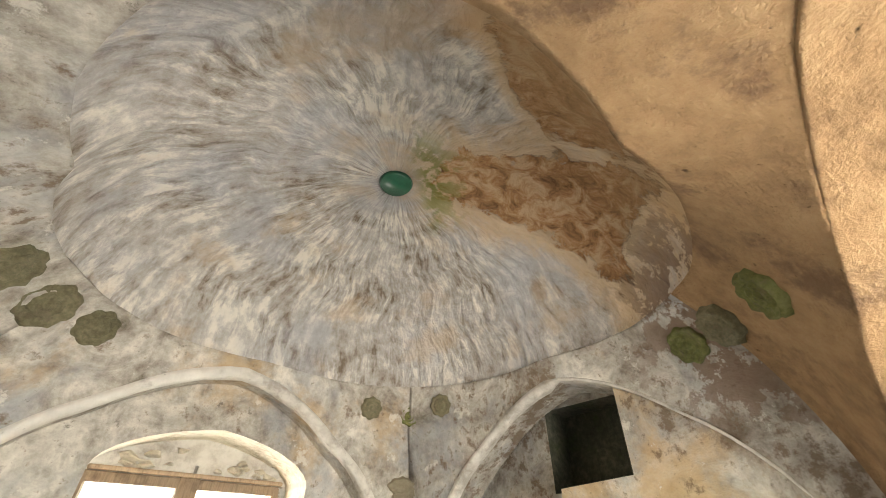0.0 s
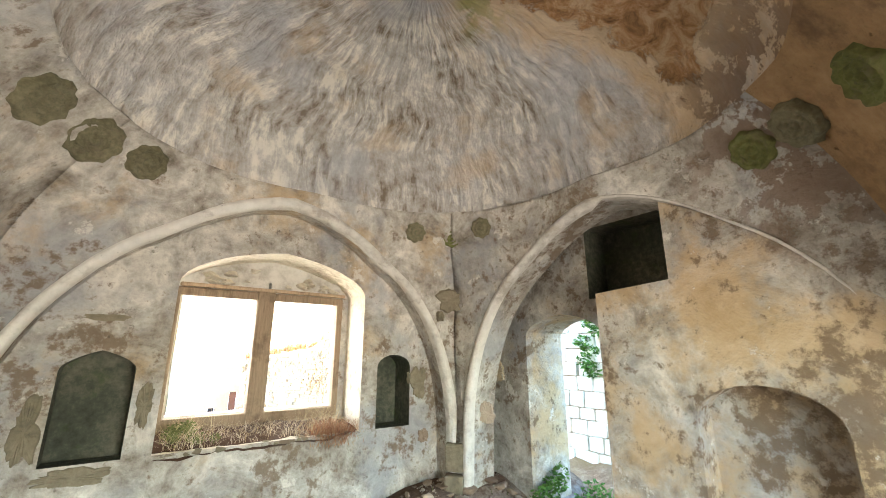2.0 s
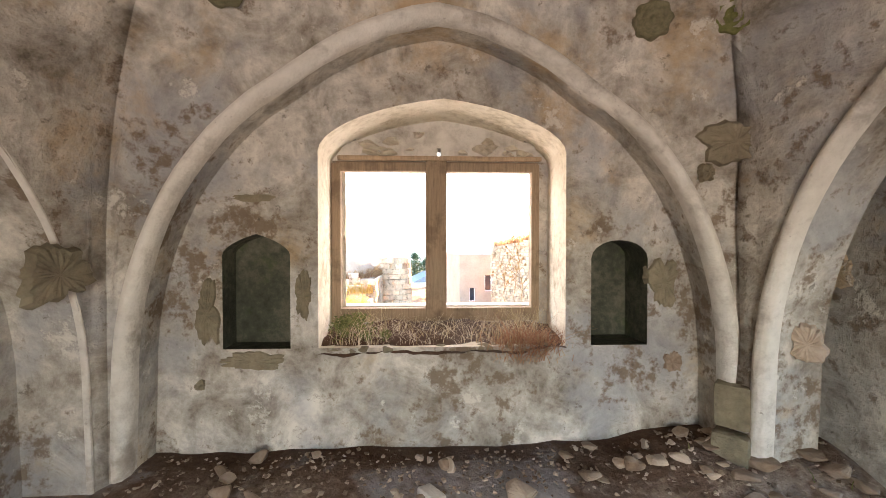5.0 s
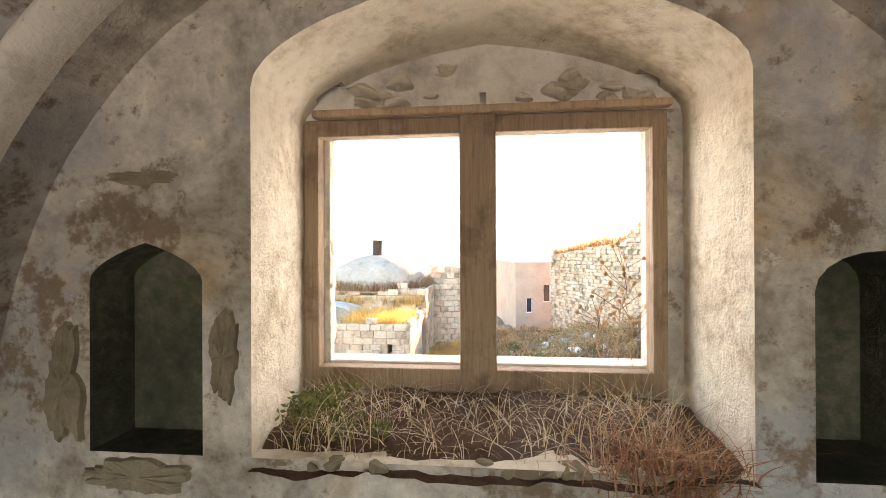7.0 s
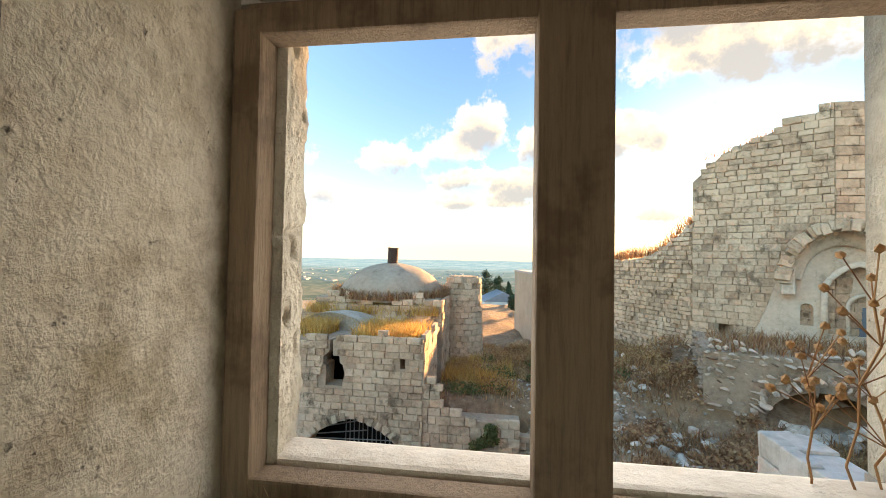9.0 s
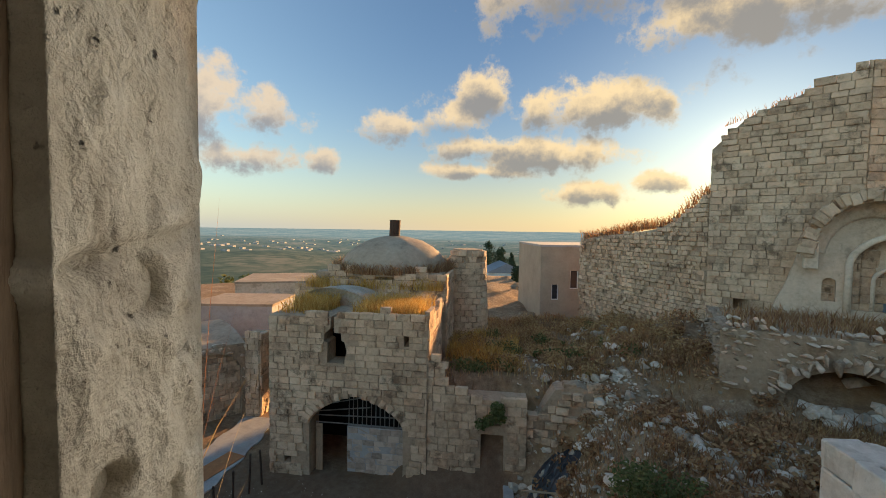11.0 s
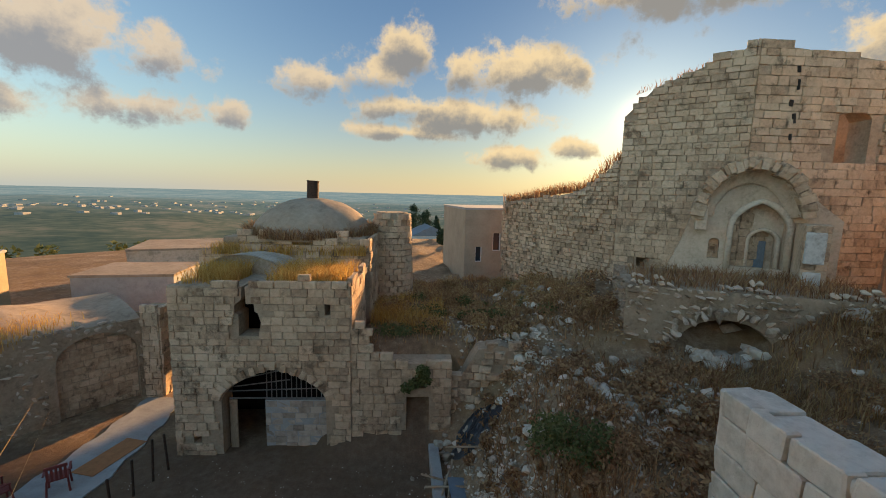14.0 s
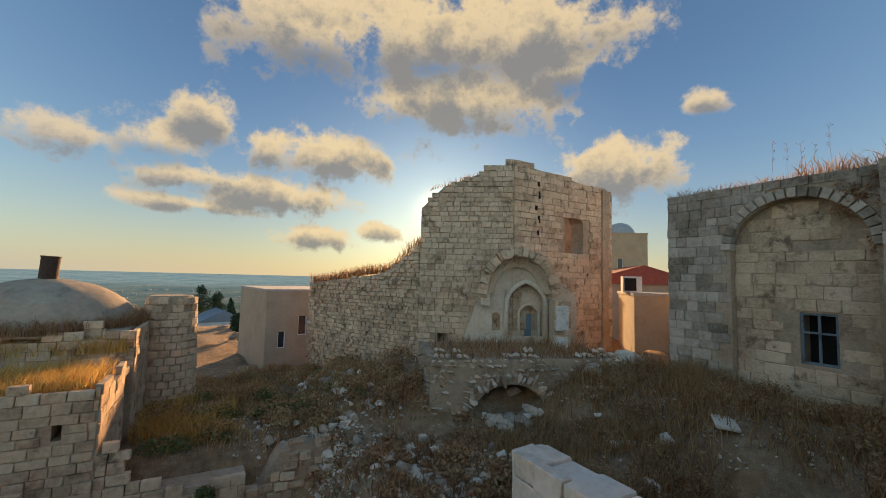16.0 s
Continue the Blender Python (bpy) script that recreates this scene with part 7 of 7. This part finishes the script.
scrub_clumps("bank_scrub", 170, 2.6, 9.5, 10.5, 22.0, 0.15, 0.42, "brush", "low reddish-brown dry scrub over the rubble bank", 0.075, 110)
scrub_clumps("slope_scrub", 150, -0.8, 8.5, 18.6, 31.0, 0.25, 0.55, "drygrass", "straw and brown scrub on the slope behind the gatehouse", 0.065, 140)
scrub_clumps("olive_scrub", 40, -0.6, 6.0, 18.8, 26.0, 0.2, 0.45, "olive", "dull green scrub among the dry growth", 0.06, 130)
scrub_clumps("terrace_scrub", 150, 8.6, 16.0, 6.5, 15.5, 0.2, 0.5, "brush", "brown dry scrub before the arched building", 0.05, 140)
for i, y in enumerate((9.6, 9.9, 10.3, 10.7, 9.2)):
    thistle(16.6, y, 5.0, 1.0 + 0.12 * i, 20 + i, "roof_thistle")
shrub("green_bush", [((4.5 + RNG.uniform(-0.7, 0.7), 12.9 + RNG.uniform(-0.6, 0.6), ground_z(4.5, 12.9) + RNG.uniform(0.1, 0.7)), (0.45, 0.45, 0.4)) for _ in range(13)], M["olive"], "olive-green bush on the rubble bank", "bush", 0.05, 260)
shrub("low_bush", [((5.7 + RNG.uniform(-0.6, 0.6), 12.3 + RNG.uniform(-0.5, 0.5), ground_z(5.7, 12.3) + RNG.uniform(0.0, 0.3)), (0.4, 0.4, 0.22)) for _ in range(8)], M["brush"], "brownish low bush on the rubble bank", "bush", 0.045, 220)
shrub("wall_shrub", [((1.0 + RNG.uniform(-0.35, 0.35), 17.25, -4.05 - 0.12 * i), (0.22, 0.16, 0.2)) for i in range(6)], M["olive"], "dark green shrub hanging over the low doorway", "shrub", 0.06, 140)
for x, y, lift, size in ((4.3, 20.6, 0.2, (0.5, 0.4, 0.3)), (1.4, 21.5, 0.25, (0.9, 0.7, 0.35))):
    shrub("green_tuft", [((x, y, ground_z(x, y) + lift), size)], M["olive"], "patch of olive-green scrub on the slope", "scrub", 0.06, 260, "stuff")
shrub("hanging_scrub", [((16.35, 8.5 + RNG.uniform(-0.6, 0.5), 4.7 - 0.16 * i), (0.22, 0.35, 0.25)) for i in range(6)] + [((16.5, 8.3, 3.0), (0.2, 0.3, 0.4))], M["brush"], "dark scrub hanging from the roof edge", "scrub", 0.05, 160)
shrub("blossom_bush", [((-8.6 + RNG.uniform(-0.3, 0.5), 24.5 + RNG.uniform(-0.6, 0.6), -5.6 + RNG.uniform(-0.4, 0.9)), (0.4, 0.4, 0.4)) for _ in range(9)], M["flower"], "flowering bush with magenta blossom behind the gatehouse", "bush", 0.07, 160)


# ---- village and distance ----
house("yellow_house", "sand-yellow flat-roofed house lit by the evening sun", -17.2, 16.4, -5.5, 10.0, 9.5, 3.75, 106, "stucco", "concrete", [])
t = bpy.data.objects["yellow_house"]
part("white_panel", boxes((7.2, 8.9, -0.03, 0.0, 1.6, 3.4)), M["white_wall"], t, "whitewashed patch of wall")
house("tank_house", "tan flat-roofed house carrying water tanks", -26.2, 24.5, -5.5, 4.6, 9.0, 6.3, 100, "stucco", "concrete", [(0.8, 3.8, 0.8, 1.2), (2.9, 3.8, 0.8, 1.2)])
house("stone_house", "low old stone house with a flat roof", -19.0, 33.0, -6.0, 8.0, 6.0, 3.3, 20, "porch", "roof_cement", [(1.5, 1.2, 0.6, 0.9), (4.2, 1.2, 0.6, 0.9)])
house("grey_shed", "low grey concrete shed", -17.6, 26.8, -5.4, 5.0, 4.0, 2.2, 8, "concrete", "roof_cement", [])
house("long_house", "long low tan house with a flat roof", -12.0, 36.0, -6.4, 9.0, 6.0, 2.9, -6, "porch", "roof_cement", [(1.2, 1.0, 0.7, 1.0), (5.5, 1.0, 0.7, 1.0)])
house("sheet_roofed_house", "white house with a low blue-grey sheet roof", 0.6, 42.0, -8.6, 5.0, 6.0, 2.7, 4, "white_wall", "roof_blue", [(0.8, 1.0, 0.8, 1.0), (3.0, 1.0, 0.8, 1.0)], 0.6)
house("white_house", "white flat-roofed village house", -1.5, 60.0, -9.0, 7.0, 7.0, 2.9, 0, "white_wall", "white_wall", [(1.0, 1.2, 0.8, 1.0), (3.5, 1.2, 0.8, 1.0)])
house("blue_roofed_house", "white house with a pointed blue roof", -0.5, 72.0, -8.6, 6.5, 7.0, 3.2, 10, "white_wall", "roof_blue", [(1.0, 1.2, 0.8, 1.2)], 1.6)
house("white_house", "white flat-roofed village house", 5.0, 66.0, -9.0, 8.0, 7.0, 3.1, -5, "white_wall", "white_wall", [(1.0, 1.2, 0.8, 1.0), (4.5, 1.2, 0.8, 1.0)])
house("sunlit_block", "tan stone building with a small dome, lit by the evening sun", 36.0, 37.0, -3.0, 8.0, 7.0, 10.2, -35, "stucco", "stucco", [(1.5, 5.5, 0.6, 1.2), (4.8, 6.2, 0.6, 1.2)])
house("red_roofed_house", "house with a red tiled roof beyond the tower", 25.5, 26.5, -2.0, 9.0, 6.0, 3.7, -38, "stucco_pink", "roof_red", [], 1.4)
house("low_stone_house", "low tan house with a sagging roof edge beside the tower", 20.3, 18.3, -2.0, 7.5, 4.0, 3.1, -42, "stucco_pink", "concrete", [])
bm = bmesh.new()
bmesh.ops.create_uvsphere(bm, u_segments=24, v_segments=12, radius=1.7)
ob = part("roof_dome", bm, M["concrete"], bpy.data.objects["sunlit_block"], "small grey dome", True)
ob.matrix_basis = Matrix.Translation((6.2, 3.5, 10.2))


def water_tank(x, y, z, material, label):
    t = thing("water_tank", label, "water tank", (x, y, z), group="roof water tanks")
    part("stand", boxes((-0.6, -0.5, -0.6, -0.5, 0, 1.7), (0.5, 0.6, -0.6, -0.5, 0, 1.7), (-0.6, -0.5, 0.5, 0.6, 0, 1.7), (0.5, 0.6, 0.5, 0.6, 0, 1.7), (-0.6, 0.6, -0.6, 0.6, 1.7, 1.76)), M["white_wall"], t, "white stand")
    bm = bmesh.new()
    bmesh.ops.create_cone(bm, cap_ends=True, segments=28, radius1=0.62, radius2=0.62, depth=1.3)
    bmesh.ops.bevel(bm, geom=bm.edges[:], offset=0.06, segments=2, affect="EDGES")
    for z2 in (-0.3, 0.0, 0.3):
        r = bmesh.ops.create_cone(bm, cap_ends=True, segments=28, radius1=0.65, radius2=0.65, depth=0.07)
        bmesh.ops.translate(bm, verts=r["verts"], vec=(0, 0, z2))
    part("tank", bm, material, t, "", True, Matrix.Translation((0, 0, 2.41)))
    part("lid", tube(bmesh.new(), (0, 0, 3.05), (0, 0, 3.16), 0.26, 20), material, t)


water_tank(-28.0, 26.6, 0.9, M["tank_black"], "black plastic water tank on a white roof stand")
water_tank(-26.4, 27.2, 0.9, M["tank_blue"], "blue plastic water tank on a white roof stand")
t = thing("air_conditioner", "white air-conditioner box on a flat roof", "air conditioner", (21.6, 19.4, 1.2), -42)
part("case", boxes((-0.5, 0.5, -0.3, 0.3, 0, 0.9), bevel=0.03), M["white_wall"], t)
part("grille", boxes((-0.42, 0.2, -0.33, -0.3, 0.1, 0.8), bevel=0.01), M["dark"], t, "dark fan grille")


def tree(name, label, x, y, z, h, r, cypress, seed):
    rng = random.Random(seed)
    t = thing(name, label, "tree", (x, y, z), group="village trees")
    bm = tube(bmesh.new(), (0, 0, -0.5), (0.1, 0, h * 0.55), 0.2, 8, 0.08)
    for i in range(5):
        a = rng.uniform(0, 6.28)
        k = rng.uniform(0.35, 0.6) * h
        tube(bm, (0.05, 0, k), (math.cos(a) * r * 0.6, math.sin(a) * r * 0.6, k + h * 0.2), 0.07, 5, 0.03)
    part("trunk", bm, M["iron"], t)
    verts, faces = [], []
    for i in range(26):
        f = rng.uniform(0.12 if cypress else 0.4, 1.0)
        rad = r * (math.sin(math.pi * min(1, 0.15 + f * 0.85)) ** 0.7 if cypress else rng.uniform(0.3, 0.9) * math.sin(math.pi * (f - 0.3) / 0.8))
        a = rng.uniform(0, 6.28)
        leaves(verts, faces, (math.cos(a) * rad * 0.5, math.sin(a) * rad * 0.5, f * h), (rad * 0.55 + 0.15, rad * 0.55 + 0.15, h * 0.09), 80, 0.14, rng)
    ob = new("crown", mesh_of("crown", verts, faces, M["pine"]))
    ob.parent = t


for i, (x, y, h, r, c) in enumerate(((5.1, 64.5, 4.0, 0.6, 1), (6.6, 64.0, 4.6, 0.7, 1), (3.6, 76.0, 4.4, 0.7, 1), (-0.6, 82.0, 7.0, 2.4, 0), (1.6, 80.0, 6.0, 2.2, 0), (-2.6, 84.0, 6.5, 2.5, 0), (3.6, 50.0, 2.6, 1.5, 0))):
    tree("cypress" if c else "pine_tree", "slim dark cypress in the village" if c else "dark spreading pine in the village", x, y, ground_z(x, y) + 0.0, h, r, c, i)


def far_village():
    verts, faces = [], []
    for i in range(190):
        a = radians(RNG.uniform(100, 150) if RNG.random() < 0.7 else RNG.uniform(70, 110))
        r = RNG.choice((RNG.gauss(1250, 90), RNG.gauss(1650, 120), RNG.uniform(700, 2200)))
        x, y = r * math.cos(a), 12 + r * math.sin(a)
        hit, place, nrm, idx = LAND.ray_cast(Vector((x, y, 300)), Vector((0, 0, -1)))
        if not hit:
            continue
        w, d, h = RNG.uniform(4, 9), RNG.uniform(4, 8), RNG.uniform(3, 6)
        k = len(verts)
        z = place.z - 1
        verts += [(x - w, y - d, z), (x + w, y - d, z), (x + w, y + d, z), (x - w, y + d, z), (x - w, y - d, z + h), (x + w, y - d, z + h), (x + w, y + d, z + h), (x - w, y + d, z + h)]
        faces += [(k, k + 1, k + 5, k + 4), (k + 1, k + 2, k + 6, k + 5), (k + 2, k + 3, k + 7, k + 6), (k + 3, k, k + 4, k + 7), (k + 4, k + 5, k + 6, k + 7)]
    tagged(new("far_village", mesh_of("far_village", verts, faces, M["far_wall"])), "pale houses scattered over the far hills", "village", kind="stuff")
    # olive groves on the near valley side
    verts, faces = [], []
    rng = random.Random(4)
    for i in range(260):
        a, r = radians(rng.uniform(85, 140)), rng.uniform(70, 170)
        x, y = r * math.cos(a), 12 + r * math.sin(a)
        leaves(verts, faces, (x, y, ground_z(x, y) + 1.2), (1.3, 1.3, 1.0), 40, 0.45, rng)
    tagged(new("olive_grove", mesh_of("olive_grove", verts, faces, M["olive"])), "olive trees dotted over the valley side", "grove", kind="stuff")


bpy.context.view_layer.update()
LAND = bpy.data.objects["backdrop"]
far_village()
